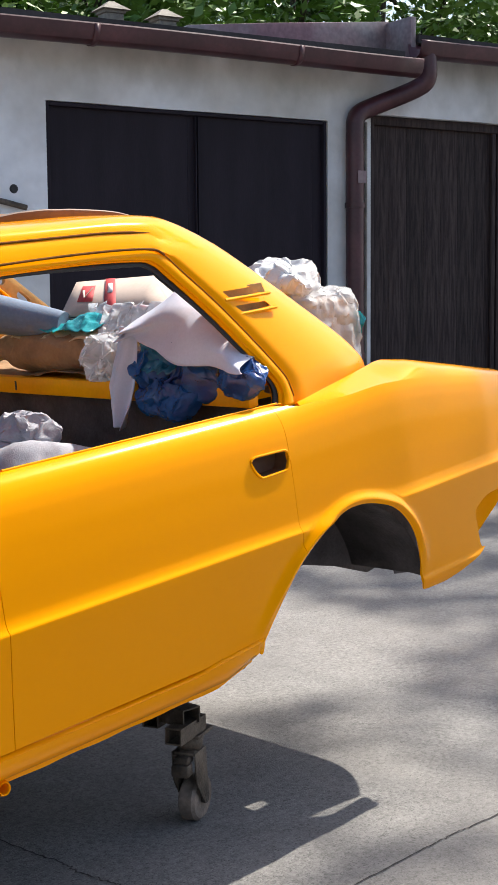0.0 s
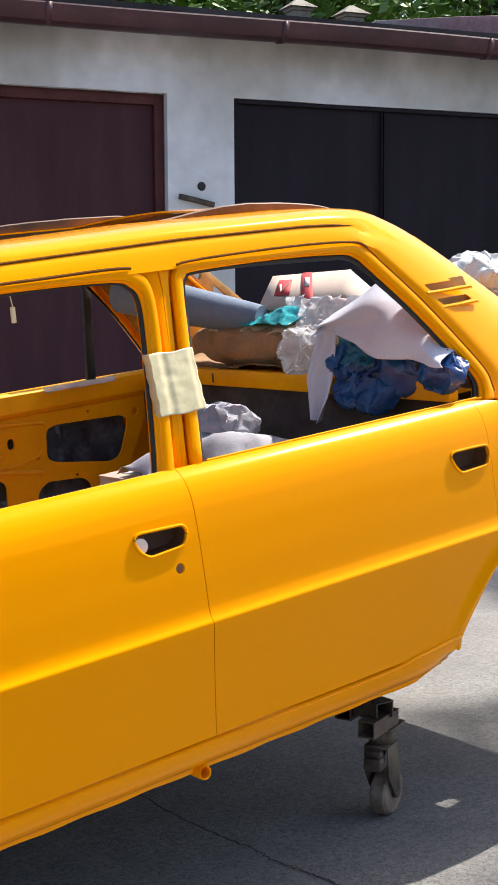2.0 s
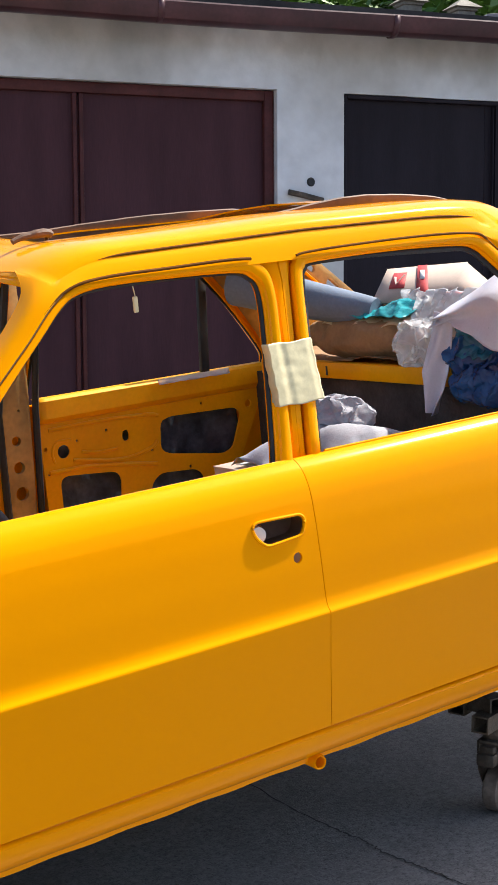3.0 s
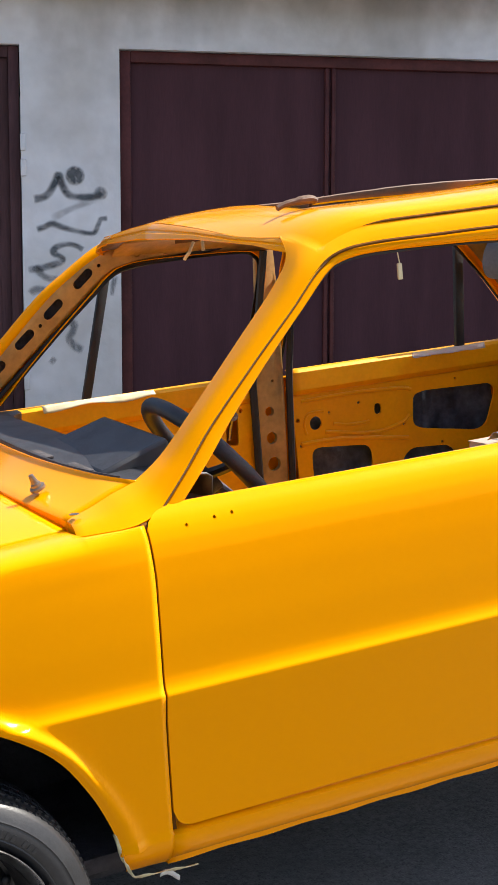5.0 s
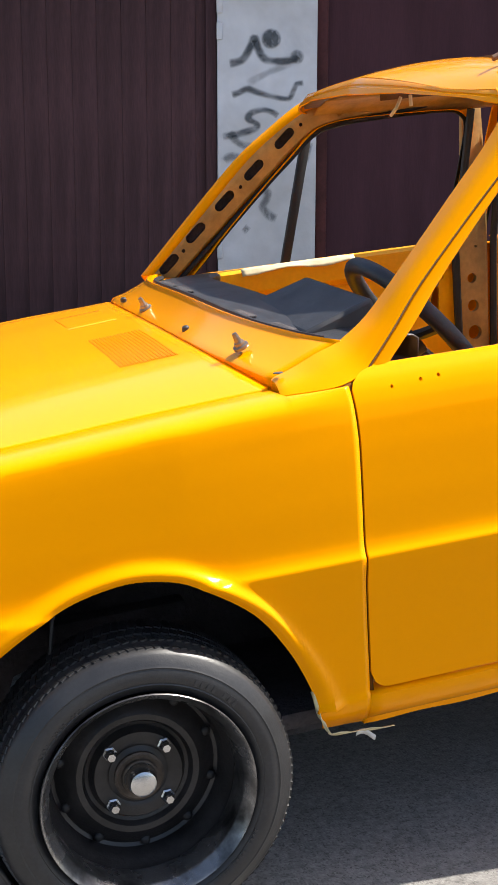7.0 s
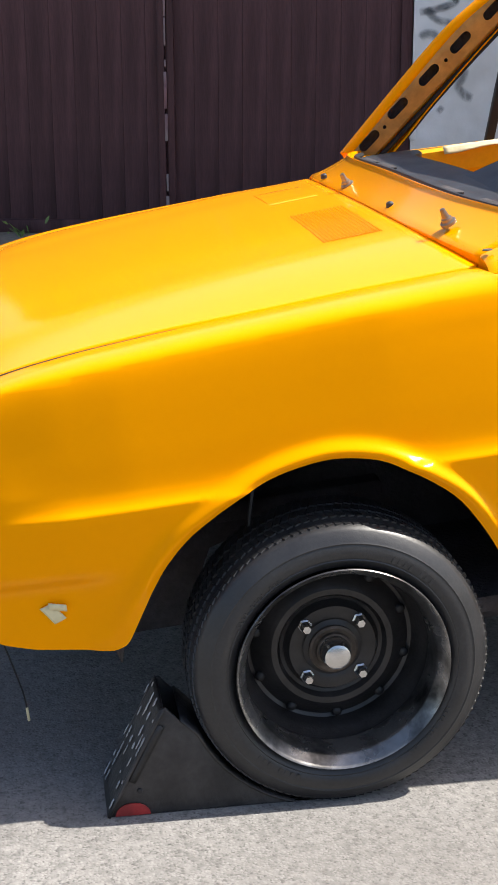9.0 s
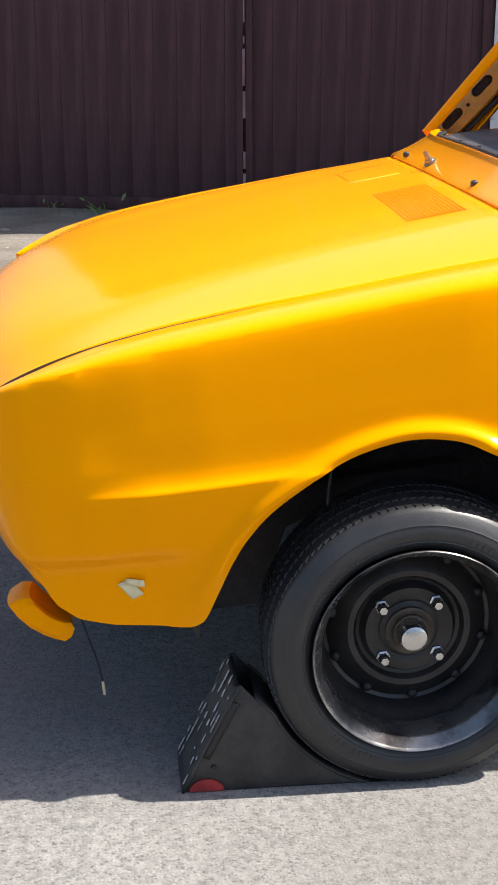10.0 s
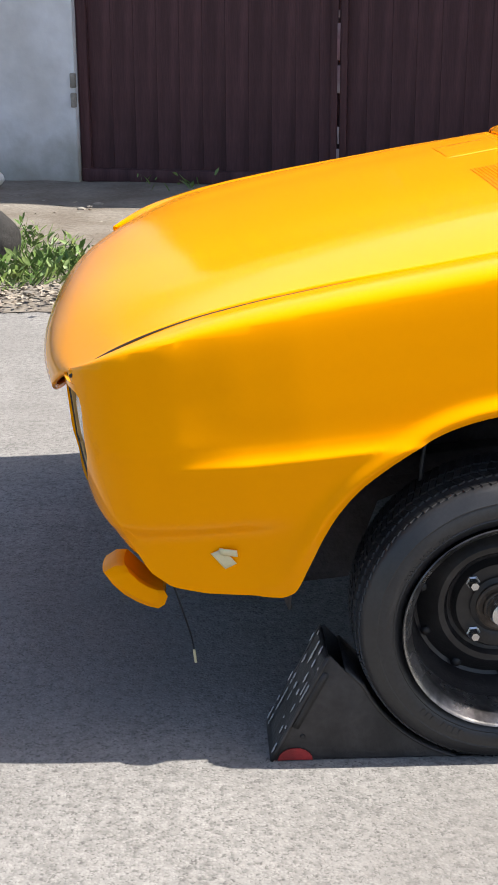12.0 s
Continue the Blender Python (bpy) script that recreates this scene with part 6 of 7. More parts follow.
for a in (0.2, math.pi - 0.2, -math.pi / 2):
    part("spoke", tube([sc_ - sn * 0.03, sc_ + (su * math.cos(a) + sv * math.sin(a)) * 0.10 - sn * 0.015, sc_ + (su * math.cos(a) + sv * math.sin(a)) * 0.165], 0.011, 8), TRIM_BLACK, st)
part("steering_boss", tube([sc_ - sn * 0.02, sc_ - sn * 0.07, sc_ - sn * 0.20], [0.045, 0.036, 0.03], 16), TRIM_BLACK, st)
part("stalk", join(tube([sc_ - sn * 0.1, sc_ - sn * 0.10 + Vector((0.01, -0.09, 0.0))], 0.007, 8), tube([sc_ - sn * 0.12, sc_ - sn * 0.12 + Vector((0.0, -0.075, -0.03))], 0.009, 8)), CHROME, st, "bare metal column stalk")


def dash():
    rows = []
    for y in np.linspace(0.165, 1.435, 60):
        xb = WS_BASE(y) + 0.014
        dz = cowl_point(y, 1).z - 0.926
        row = [(xb, y, 0.90 + dz), (xb + 0.004, y, 0.915 + dz), (xb + 0.04, y, 0.917 + dz)]
        for t in (0.1, 0.25, 0.4, 0.55, 0.7, 0.85, 0.97):
            row.append((xb + 0.04 + 0.115 * t, y, 0.915 + dz + 0.003 * math.sin(3 * t)))
        row += [(xb + 0.162, y, 0.908 + dz), (xb + 0.158, y, 0.872 + dz)]
        rows.append(row)
    return grid(rows)


ds = part("dashboard", dash(), TRIM_BLACK, car, "matt black dashboard top with raised instrument hood", 0.004)
hood = bmesh.new()
_low = [hood.verts.new(p) for p in ((0.422, 0.262, 0.86), (0.432, 0.695, 0.86), (0.575, 0.65, 0.84), (0.585, 0.262, 0.84))]
_top = [hood.verts.new(p) for p in ((0.424, 0.270, 0.903), (0.436, 0.690, 0.904), (0.553, 0.605, 0.958), (0.560, 0.275, 0.946))]
hood.faces.new(_low)
hood.faces.new(_top)
for k in range(4):
    hood.faces.new((_low[k], _low[(k + 1) % 4], _top[(k + 1) % 4], _top[k]))
bmesh.ops.subdivide_edges(hood, edges=hood.edges[:], cuts=2, use_grid_fill=True)
part("instrument_hood", hood, TRIM_BLACK, ds, "wedge-shaped instrument hood of matt black vinyl", bevel=0.007)
part("demister_strip", tube([(WS_BASE(y) + 0.03, y, cowl_point(y, 1).z - 0.005) for y in np.linspace(0.2, 1.4, 24)], 0.007, 6), SEAL, ds)
for y in (0.33, 0.50, 0.95, 1.12):
    part("demister_slot", box((WS_BASE(y) + 0.040, y - 0.055, cowl_point(y, 1).z - 0.009), (WS_BASE(y) + 0.058, y + 0.055, cowl_point(y, 1).z - 0.003), 0.002), CAVITY, ds)

# wheels
R_TYRE = 0.2475


def tyre():
    sw_ = [(0.190, 0.172), (0.200, 0.178), (0.208, 0.200), (0.208, 0.220), (0.200, 0.236), (0.188, 0.244), (0.165, R_TYRE), (0.115, R_TYRE + 0.001), (0.070, R_TYRE), (0.050, 0.2435), (0.040, 0.2365), (0.0335, 0.222), (0.0310, 0.2185), (0.0318, 0.216), (0.029, 0.208), (0.030, 0.196), (0.0325, 0.192), (0.0315, 0.190), (0.036, 0.182), (0.044, 0.1745)]
    return lathe([(h - 0.056, r) for h, r in sw_], 96, "y")


def tread():
    bms = bmesh.new()
    for k in range(108):
        a = 2 * math.pi * k / 108
        for y, w, h, da in ((0.0035, 0.018, 0.2430, 0.0), (0.029, 0.022, 0.2475, 0.018), (0.059, 0.024, 0.2480, 0.0), (0.090, 0.022, 0.2475, 0.018), (0.118, 0.020, 0.2440, 0.0)):
            m = Matrix.Rotation(-(a + da), 4, "Y") @ Matrix.Translation((h, y, 0)) @ Matrix.Rotation(0.35 if y < 0.059 else -0.35, 4, "X") @ Matrix.Diagonal((0.006, w, 0.0110, 1))
            bmesh.ops.create_cube(bms, size=1, matrix=m)
    return bms


def side_letters(a0, n, r, hh):
    """Raised bars, one by one, where worn lettering stands on the sidewall."""
    for k in range(n):
        if k % 5 == 3:
            continue
        a = radians(a0 + k * (3.1 if hh > 0.01 else 2.4))
        b = bmesh.new()
        bmesh.ops.create_cube(b, size=1, matrix=Matrix.Rotation(-a, 4, "Y") @ Matrix.Translation((r, -0.0265, 0)) @ Matrix.Diagonal((hh, 0.0016, 0.0055 if hh > 0.01 else 0.003, 1)))
        yield b


def rim_dish():
    p = [(-0.0205, 0.1735), (-0.0255, 0.1765), (-0.0275, 0.1775), (-0.0285, 0.1765), (-0.0265, 0.1735), (-0.016, 0.168), (-0.010, 0.1625), (-0.004, 0.1600), (0.040, 0.1585), (0.050, 0.156), (0.058, 0.150), (0.074, 0.146), (0.088, 0.142), (0.091, 0.136),
         (0.083, 0.126), (0.072, 0.114), (0.066, 0.104), (0.067, 0.094), (0.076, 0.088), (0.078, 0.082), (0.070, 0.078), (0.064, 0.074), (0.063, 0.056), (0.066, 0.050), (0.064, 0.044), (0.061, 0.038), (0.060, 0.020)]
    return lathe(p, 96, "y")


def lip():
    return lathe([(-0.0288, 0.1768), (-0.0300, 0.1760), (-0.0275, 0.1728), (-0.0165, 0.1668), (-0.0105, 0.1612), (-0.0045, 0.1588), (0.0390, 0.1573)], 96, "y")


def front_wheel(y_flip=False):
    at = Matrix.Translation((0.0, 1.6 if y_flip else 0.0, 0.2475)) @ (Matrix.Diagonal((1, -1, 1, 1)) if y_flip else Matrix.Identity(4))
    def put(name, bm, m, parent, label="", **k):
        ob = part(name, bm, m, parent, label, **k)
        ob.data.transform(at)
        if y_flip:
            ob.data.flip_normals()
        return ob
    w = put("wheel", rim_dish(), RIM, car, "deep-dish black steel wheel with low tyre", thick=0.003, offset=-1)
    put("rim_lip", lip(), RIM_LIP, w, "scuffed bare metal rim edge")
    put("tyre", tyre(), RUBBER, w, "worn black tyre")
    put("tread", tread(), RUBBER, w)
    for mark in ((40, 9, 0.2015, 0.012), (118, 13, 0.1945, 0.006), (220, 9, 0.2015, 0.012), (300, 13, 0.1945, 0.006)):
        for bar in side_letters(*mark):
            put("sidewall_mark", bar, RUBBER, w)
    for k in range(10):
        a = 2 * math.pi * (k + 0.5) / 10
        c = Vector((math.cos(a) * 0.131, 0.084, math.sin(a) * 0.131))
        put("vent_slot", blob(c, (0.009, 0.006, 0.009), 0, 1, 1, None, 2), SEAL, w)
    put("bearing_ring", lathe([(0.062, 0.042), (0.056, 0.042), (0.054, 0.038), (0.056, 0.031), (0.050, 0.030), (0.048, 0.024)], 40, "y"), STEEL_DARK, w, "grey steel bearing flange")
    put("hub_cap", lathe([(0.062, 0.0285), (0.050, 0.0280), (0.046, 0.0255), (0.043, 0.0262), (0.030, 0.0240), (0.024, 0.0215), (0.021, 0.016), (0.020, 0.0)], 40, "y"), CHROME, w, "bright domed grease cap")
    for k in range(4):
        a = radians(45 + 90 * k - 3)
        c = (math.cos(a) * 0.065, 0, math.sin(a) * 0.065)
        put("bolt", join(lathe([(0.066, 0.0125), (0.060, 0.0125), (0.058, 0.0095)], 6, "y", c), lathe([(0.059, 0.0095), (0.046, 0.0088), (0.043, 0.0070), (0.0425, 0)], 6, "y", c)), CHROME, w, angle=20)
    put("brake_drum", lathe([(0.105, 0.0), (0.105, 0.115), (0.16, 0.115), (0.16, 0.0)], 40, "y"), CAVITY, w)
    return w


front_wheel()
front_wheel(True)
part("suspension_arm", tube([(0.0, 0.19, 0.23), (0.03, 0.47, 0.30)], 0.025, 8), CAVITY, car)
part("suspension_arm", tube([(0.0, 1.41, 0.23), (0.03, 1.13, 0.30)], 0.025, 8), CAVITY, car)
part("brake_hose", tube(smooth_line([(-0.12, 0.10, 0.40), (-0.10, 0.12, 0.52), (-0.06, 0.13, 0.59)], 4), 0.004, 6), SEAL, car, "thin dark brake hose")

# peeling masking film on the fender's lower rear edge
film = grid([[(lerp(t, [0, 0.3, 0.6, 1], [0.300, 0.312, 0.325, 0.440]) + 0.002 * math.sin(k * 9 + t * 13), 0.020 + 0.004 * k, lerp(t, [0, 0.3, 0.6, 1], [0.345, 0.296, 0.262, 0.252]) - 0.0025 * k + 0.002 * math.sin(t * 31 + k)) for k in range(4)] for t in np.linspace(0, 1, 30)])
tagged(part("masking_film", film, TAPE, None, "", 0.0006), "torn pale masking film peeling off the fender edge", "masking tape").matrix_world = CAR
flag = grid([[(0.375 + 0.034 * t, 0.03 + 0.01 * s, 0.252 - 0.016 * s - 0.012 * t + 0.006 * math.sin(t * 4)) for s in (0, 0.4, 0.8)] for t in np.linspace(0, 1, 6)])
tagged(part("tape_scrap", flag, WHITE_PAPER, None, "", 0.0006), "loose white tape scrap hanging from the sill", "masking tape").matrix_world = CAR

# ---- things in and round the car ----


def lay(name, bm, material, label, category, thick=0.0, angle=35, group=""):
    ob = part(name, bm, material, None, "", thick, angle)
    ob.matrix_world = CAR
    return tagged(ob, label, category, group)


def wrapped(a, b, seed):
    """A box shape under loose crinkled film."""
    bm = box(a, b)
    bmesh.ops.subdivide_edges(bm, edges=bm.edges[:], cuts=28, use_grid_fill=True)
    c = (Vector(a) + Vector(b)) / 2
    half = (Vector(b) - Vector(a)) / 2
    for v in bm.verts:
        d = v.co - c
        r = (abs(d.x / half.x) ** 6 + abs(d.y / half.y) ** 6 + abs(d.z / half.z) ** 6) ** (1 / 6)
        v.co = c + d / r
    return crumple(bm, 0.015, 17, seed, 4)


def tape_wrap():
    """A strip of masking tape round the centre pillar."""
    rows = []
    for i, z in enumerate(np.linspace(0.968, 1.092, 40)):
        row = []
        for k, u in enumerate(np.linspace(0, 1, 40)):
            x = lerp(z, [0.968, 1.092], [1.278, 1.283]) + u * lerp(z, [0.968, 1.092], [0.116, 0.111]) + 0.0022 * math.sin(i * 0.55) * (u - 0.5)
            y = glass_y(z) - 0.0035 + 0.0025 * max(0.0, math.sin(u * 9.5 - 1.3)) ** 3 + 0.0012 * noise.noise((x * 30, z * 55, 0)) + (0.02 if k == 0 else 0)
            row.append((x, y, z + 0.0015 * math.sin(u * 9)))
        rows.append(row)
    return grid(rows)


lay("masking_tape", tape_wrap(), TAPE, "wrinkled beige masking tape round the centre pillar", "tape", 0.0008)
patch = grid([[(-0.447 + 0.020 * u - 0.020 * v, side_y(-0.447 + 0.020 * u - 0.020 * v, 0.378 + 0.030 * v + 0.008 * u) - 0.004 - 0.001 * math.sin(u * 5), 0.378 + 0.030 * v + 0.008 * u) for v in np.linspace(0, 1, 6)] for u in np.linspace(0, 1, 6)])
lay("tape_patch", join(patch, grid([[(-0.452 + 0.028 * u, side_y(-0.452 + 0.028 * u, 0.406 + 0.012 * v) - 0.006, 0.406 - 0.006 * u + 0.012 * v) for v in (0, 0.5, 1)] for u in np.linspace(0, 1, 5)])), TAPE, "two crossed scraps of masking tape on the fender", "tape", 0.0008)
lay("film_strip", crumple(grid([[(x, 1.462 - 0.012 * s, 0.888 - 0.016 * s * (1 + 0.3 * math.sin(x * 30))) for s in np.linspace(0, 1, 4)] for x in np.linspace(0.66, 0.98, 26)]), 0.002, 30, 2), TAPE, "strip of pale film along the far front door top", "tape", 0.001)
lay("film_strip", crumple(grid([[(x, 1.456 - 0.008 * s, 0.886 - 0.016 * s) for s in np.linspace(0, 1, 4)] for x in np.linspace(1.80, 2.06, 20)]), 0.003, 30, 5), CLEAR, "strip of clear film along the far rear door top", "tape", 0.001)
lay("hanging_tag", join(tube([(1.028, 0.20, 1.262), (1.030, 0.20, 1.235), (1.033, 0.20, 1.215)], 0.0012, 6), box((1.027, 0.197, 1.185), (1.037, 0.203, 1.216), 0.002)), TAPE, "small pale wire connector hanging from the roof rail", "wire")
lay("roof_latch", tube(smooth_line([(0.885, 0.40, 1.339), (0.905, 0.40, 1.346), (0.935, 0.40, 1.350), (0.962, 0.40, 1.351), (0.972, 0.40, 1.345)], 4), [0.006] * 4 + [0.007] * 4 + [0.009] * 4 + [0.008] * 4 + [0.006], 10), PRIMER, "small brown latch lying at the sunroof's front edge", "latch")
lay("wire", tube(smooth_line([(-0.545, 0.18, 0.31), (-0.535, 0.18, 0.26), (-0.525, 0.185, 0.20), (-0.523, 0.185, 0.17)], 4), 0.0015, 6), SEAL, "thin black wire hanging under the nose", "wire")
lay("wire_end", box((-0.5255, 0.182, 0.145), (-0.5205, 0.188, 0.172), 0.002), TAPE, "yellowish bare end of the hanging wire", "wire")


def carton(name, cx, cy, z0, w, d, h, rz, label):
    m = CAR @ pose(cx, cy, z0, 0, 0, rz)
    b = thing(name, label, "box", m)
    part("carton", box((-d / 2, -w / 2, 0), (d / 2, w / 2, h), 0.004), CARD, b)
    part("flap", join(box((-d / 2 - 0.002, -w / 2, h), (-0.002, w / 2, h + 0.004), 0.001), box((0.002, -w / 2, h), (d / 2 + 0.002, w / 2, h + 0.004), 0.001)), CARD, b)
    return b


BOX_FACE = [Vector(p) for p in ((2.26, 0.972, 1.064), (2.26, 0.50, 1.072), (2.42, 0.735, 1.160), (2.42, 1.080, 1.147))]


def on_box(u, v, off=0.0):
    """A point on the box's leaning lid: u along it, v up it."""
    a, b, c, d = BOX_FACE
    return a.lerp(b, u).lerp(d.lerp(c, u), v) + Vector((-0.45, 0, 0.89)) * off


def leaning_box():
    """A half-open carton whose printed lid leans back towards the rear window."""
    b = thing("cardboard_box", "cardboard box with red print and leaning lid on the shelf", "box", CAR)
    part("lid", grid([[on_box(u, v) for v in (0, 0.5, 1)] for u in np.linspace(0, 1, 6)]), CARD, b, "printed cardboard lid", 0.005)
    part("carton", box((2.27, 0.53, 0.91), (2.52, 0.95, 1.06), 0.004), CARD, b)
    part("flap", grid([[on_box(1, v) + Vector((0.10 * w, -0.02 * w, -0.09 * w)) for w in (0, 0.5, 1)] for v in (0, 0.5, 1)]), CARD, b, "", 0.004)

    def patch(u0, u1, v0, v1, off):
        return grid([[on_box(u, v, off) for v in np.linspace(v0, v1, 3)] for u in np.linspace(u0, u1, 3)])
    part("print", patch(0.40, 0.52, 0.02, 0.995, 0.0075), BOXRED, b, "red printed stripe", 0.0005)
    part("print", patch(0.12, 0.28, 0.36, 0.82, 0.0075), BOXRED, b, "red printed emblem", 0.0005)
    part("print", tube([on_box(0.155, 0.68, 0.009), on_box(0.19, 0.46, 0.009), on_box(0.255, 0.74, 0.009)], 0.0045, 6, 0.4), CARD, b, "pale tick on the emblem")
    part("print", patch(0.435, 0.49, 0.58, 0.84, 0.0090), WHITE_PAPER, b, "white mark on the stripe", 0.0005)
    part("print", patch(0.66, 0.82, 0.12, 0.20, 0.0075), BOXRED, b, "faint red printed line", 0.0005)


leaning_box()
lay("paper_bag", blob((2.23, 0.96, 0.972), (0.085, 0.285, 0.064), 0.016, 7, 11, 0.904), PAPER, "crumpled brown paper sack on the rear shelf", "paper bag")
lay("paper_sheet", crumple(grid([[(2.14 + 0.2 * u, 0.70 + 0.62 * v, 0.917 + 0.012 * math.sin(v * 7)) for v in np.linspace(0, 1, 26)] for u in np.linspace(0, 1, 10)]), 0.008, 10, 8), PAPER, "brown paper sheet under the sack", "paper", 0.001)
lay("paper_sheet", crumple(grid([[(2.165 + 0.11 * u, 0.74 + 0.36 * v, 1.010 + 0.030 * math.sin(u * 2.6) + 0.006 * math.sin(v * 15)) for v in np.linspace(0, 1, 30)] for u in np.linspace(0, 1, 12)]), 0.007, 14, 9), KRAFT_PALE, "pale glossy wrapping paper on the sack's top", "paper", 0.001)
lay("plastic_bag", blob((2.15, 0.655, 0.962), (0.06, 0.085, 0.062), 0.026, 18, 21, 0.91), CLEAR, "small crumpled clear plastic bag on the shelf edge", "plastic bag")
lay("plastic_sheet", crumple(grid([[(2.17 + 0.10 * v + 0.010 * math.sin(u * 55 + 6 * v), 0.56 + 0.17 * u + 0.16 * v * (u - 0.3), 0.985 + 0.115 * v + 0.006 * math.sin(u * 40)) for v in np.linspace(0, 1, 40)] for u in np.linspace(0, 1, 44)]), 0.008, 22, 15), CLEAR, "crinkled clear plastic sheet stretched before the box", "plastic sheet", 0.001)
lay("plastic_film", crumple(grid([[(2.17 + 0.12 * u, 0.74 + 0.23 * v, 1.035 + 0.040 * math.sin(u * 2.4) * (0.6 + 0.4 * math.sin(v * 5))) for v in np.linspace(0, 1, 40)] for u in np.linspace(0, 1, 24)]), 0.012, 15, 31), TEAL, "teal plastic film on the paper sack", "plastic film", 0.001)
roll = smooth_line([(2.06, 1.36, 1.150), (2.13, 1.18, 1.100), (2.20, 1.02, 1.062), (2.235, 0.93, 1.045)], 6)
roll_ob = part("foam_roll", tube(roll, [0.070 - 0.032 * k / 18 for k in range(19)], 28), ROLL, None)
roll_ob.matrix_world = CAR
tagged(roll_ob, "grey-blue foam sheet rolled to a cone across the shelf", "roll")
lay("plastic_bag", blob((2.135, 0.37, 0.945), (0.045, 0.155, 0.105), 0.034, 10, 41, None, 5, 4), BLUE_BAG, "dark blue crumpled plastic bag hanging over the shelf edge", "plastic bag")
lay("plastic_bag", blob((2.13, 0.145, 0.935), (0.045, 0.065, 0.052), 0.020, 14, 44, None, 5, 4), BLUE_BAG, "small blue plastic bag at the shelf end", "plastic bag")
lay("plastic_bag", blob((2.11, 0.385, 0.875), (0.04, 0.11, 0.052), 0.026, 12, 47, None, 5, 4), BLUE_BAG, "blue plastic bag sagging below the shelf", "plastic bag")
lay("plastic_film", crumple(grid([[(2.085 + 0.02 * math.sin(v * 3), 0.45 - 0.13 * u + 0.02 * v, 1.02 - 0.075 * v) for v in np.linspace(0, 1, 26)] for u in np.linspace(0, 1, 26)]), 0.012, 20, 49), TEAL_DARK, "blue-green film showing under the cloth", "plastic film", 0.001)


def drape():
    """A cloth thrown over the bags: a rounded sheet over the top and one corner hanging down."""
    top = [(0.0, 0.575, 1.050), (0.12, 0.53, 1.085), (0.28, 0.47, 1.112), (0.42, 0.405, 1.148), (0.52, 0.375, 1.146), (0.66, 0.30, 1.112), (0.82, 0.215, 1.056), (1.0, 0.12, 0.985)]
    low = [(0.0, 0.525, 1.030), (0.12, 0.480, 1.036), (0.28, 0.400, 1.012), (0.42, 0.335, 0.990), (0.52, 0.290, 0.978), (0.66, 0.225, 0.968), (0.82, 0.155, 0.962), (1.0, 0.085, 0.958)]
    us = [q[0] for q in top]
    rows = []
    for u in np.linspace(0, 1, 80):
        yt, zt = soft(u, us, [q[1] for q in top]), soft(u, us, [q[2] for q in top])
        yl, zl = soft(u, us, [q[1] for q in low]), soft(u, us, [q[2] for q in low])
        row = []
        for v in np.linspace(-0.5, 1, 46):
            if v < 0:
                x, y, z = 2.20 - 0.22 * v, yt, zt - 0.35 * v * v * 0.4
            else:
                x = 2.20 - 0.115 * math.sin(min(1, v * 1.3) * math.pi / 2)
                y, z = yt + (yl - yt) * v, zt + (zl - zt) * v ** 1.25
            # folds fan out from the knot at the hanging corner
            fan = math.atan2(z - 1.035, 0.56 - y)
            f = 0.022 * math.sin(fan * 12 + 0.6) * math.exp(-max(0, u - 0.1) * 2.2) * max(0.0, v + 0.2) + 0.010 * math.sin(u * 14 + v * 4) * max(0.0, v) ** 1.5
            row.append((x + f, y, z + 0.3 * f))
        rows.append(row)
    tail = []
    left = [(0, 0.535, 1.065), (0.25, 0.560, 0.990), (0.55, 0.605, 0.902), (0.72, 0.605, 0.864), (1.0, 0.575, 0.800)]
    right = [(0, 0.470, 1.050), (0.25, 0.480, 0.990), (0.55, 0.495, 0.902), (0.72, 0.508, 0.864), (1.0, 0.548, 0.792)]
    ts = [q[0] for q in left]
    for t in np.linspace(0, 1, 50):
        a = (soft(t, ts, [q[1] for q in left]), soft(t, ts, [q[2] for q in left]))
        b = (soft(t, ts, [q[1] for q in right]), soft(t, ts, [q[2] for q in right]))
        tail.append([(2.098 + 0.012 * math.sin(w * 8 + t * 2.5) * (0.4 + t) - 0.006 * t, a[0] + (b[0] - a[0]) * w, a[1] + (b[1] - a[1]) * w) for w in np.linspace(0, 1, 22)])
    return crumple(join(grid(rows), grid(tail)), 0.003, 9, 51, 2)


lay("cloth", drape(), CLOTH, "pale lavender cloth thrown over the bags on the shelf", "cloth", 0.002, 60)
lay("cloth", crumple(grid([[(1.60 + 0.36 * u, 0.38 + 0.42 * v, 0.735 + 0.085 * math.sin(u * 3.1) * math.sin(v * 2.8 + 0.3) + 0.012 * math.sin(v * 17 + u * 6)) for v in np.linspace(0, 1, 40)] for u in np.linspace(0, 1, 34)]), 0.016, 8, 61, 2), CLOTH_GREY, "grey-white sheet heaped behind the front seats", "cloth", 0.002, 60)
lay("plastic_bag", blob((1.83, 0.62, 0.815), (0.07, 0.10, 0.055), 0.028, 12, 65), CLOTH_GREY, "pale knotted plastic bag on the heaped sheet", "plastic bag")
carton("cardboard_box", 1.82, 0.66, 0.28, 0.50, 0.38, 0.425, 3, "plain cardboard box on the car floor")
lay("paper_sheet", grid([[(1.635 + 0.12 * u, 0.48 + 0.34 * v, 0.717 + 0.004 * u + 0.006 * math.sin(v * 3)) for v in np.linspace(0, 1, 6)] for u in np.linspace(0, 1, 6)]), WHITE_PAPER, "white paper sheet lying on the floor box", "paper", 0.001)
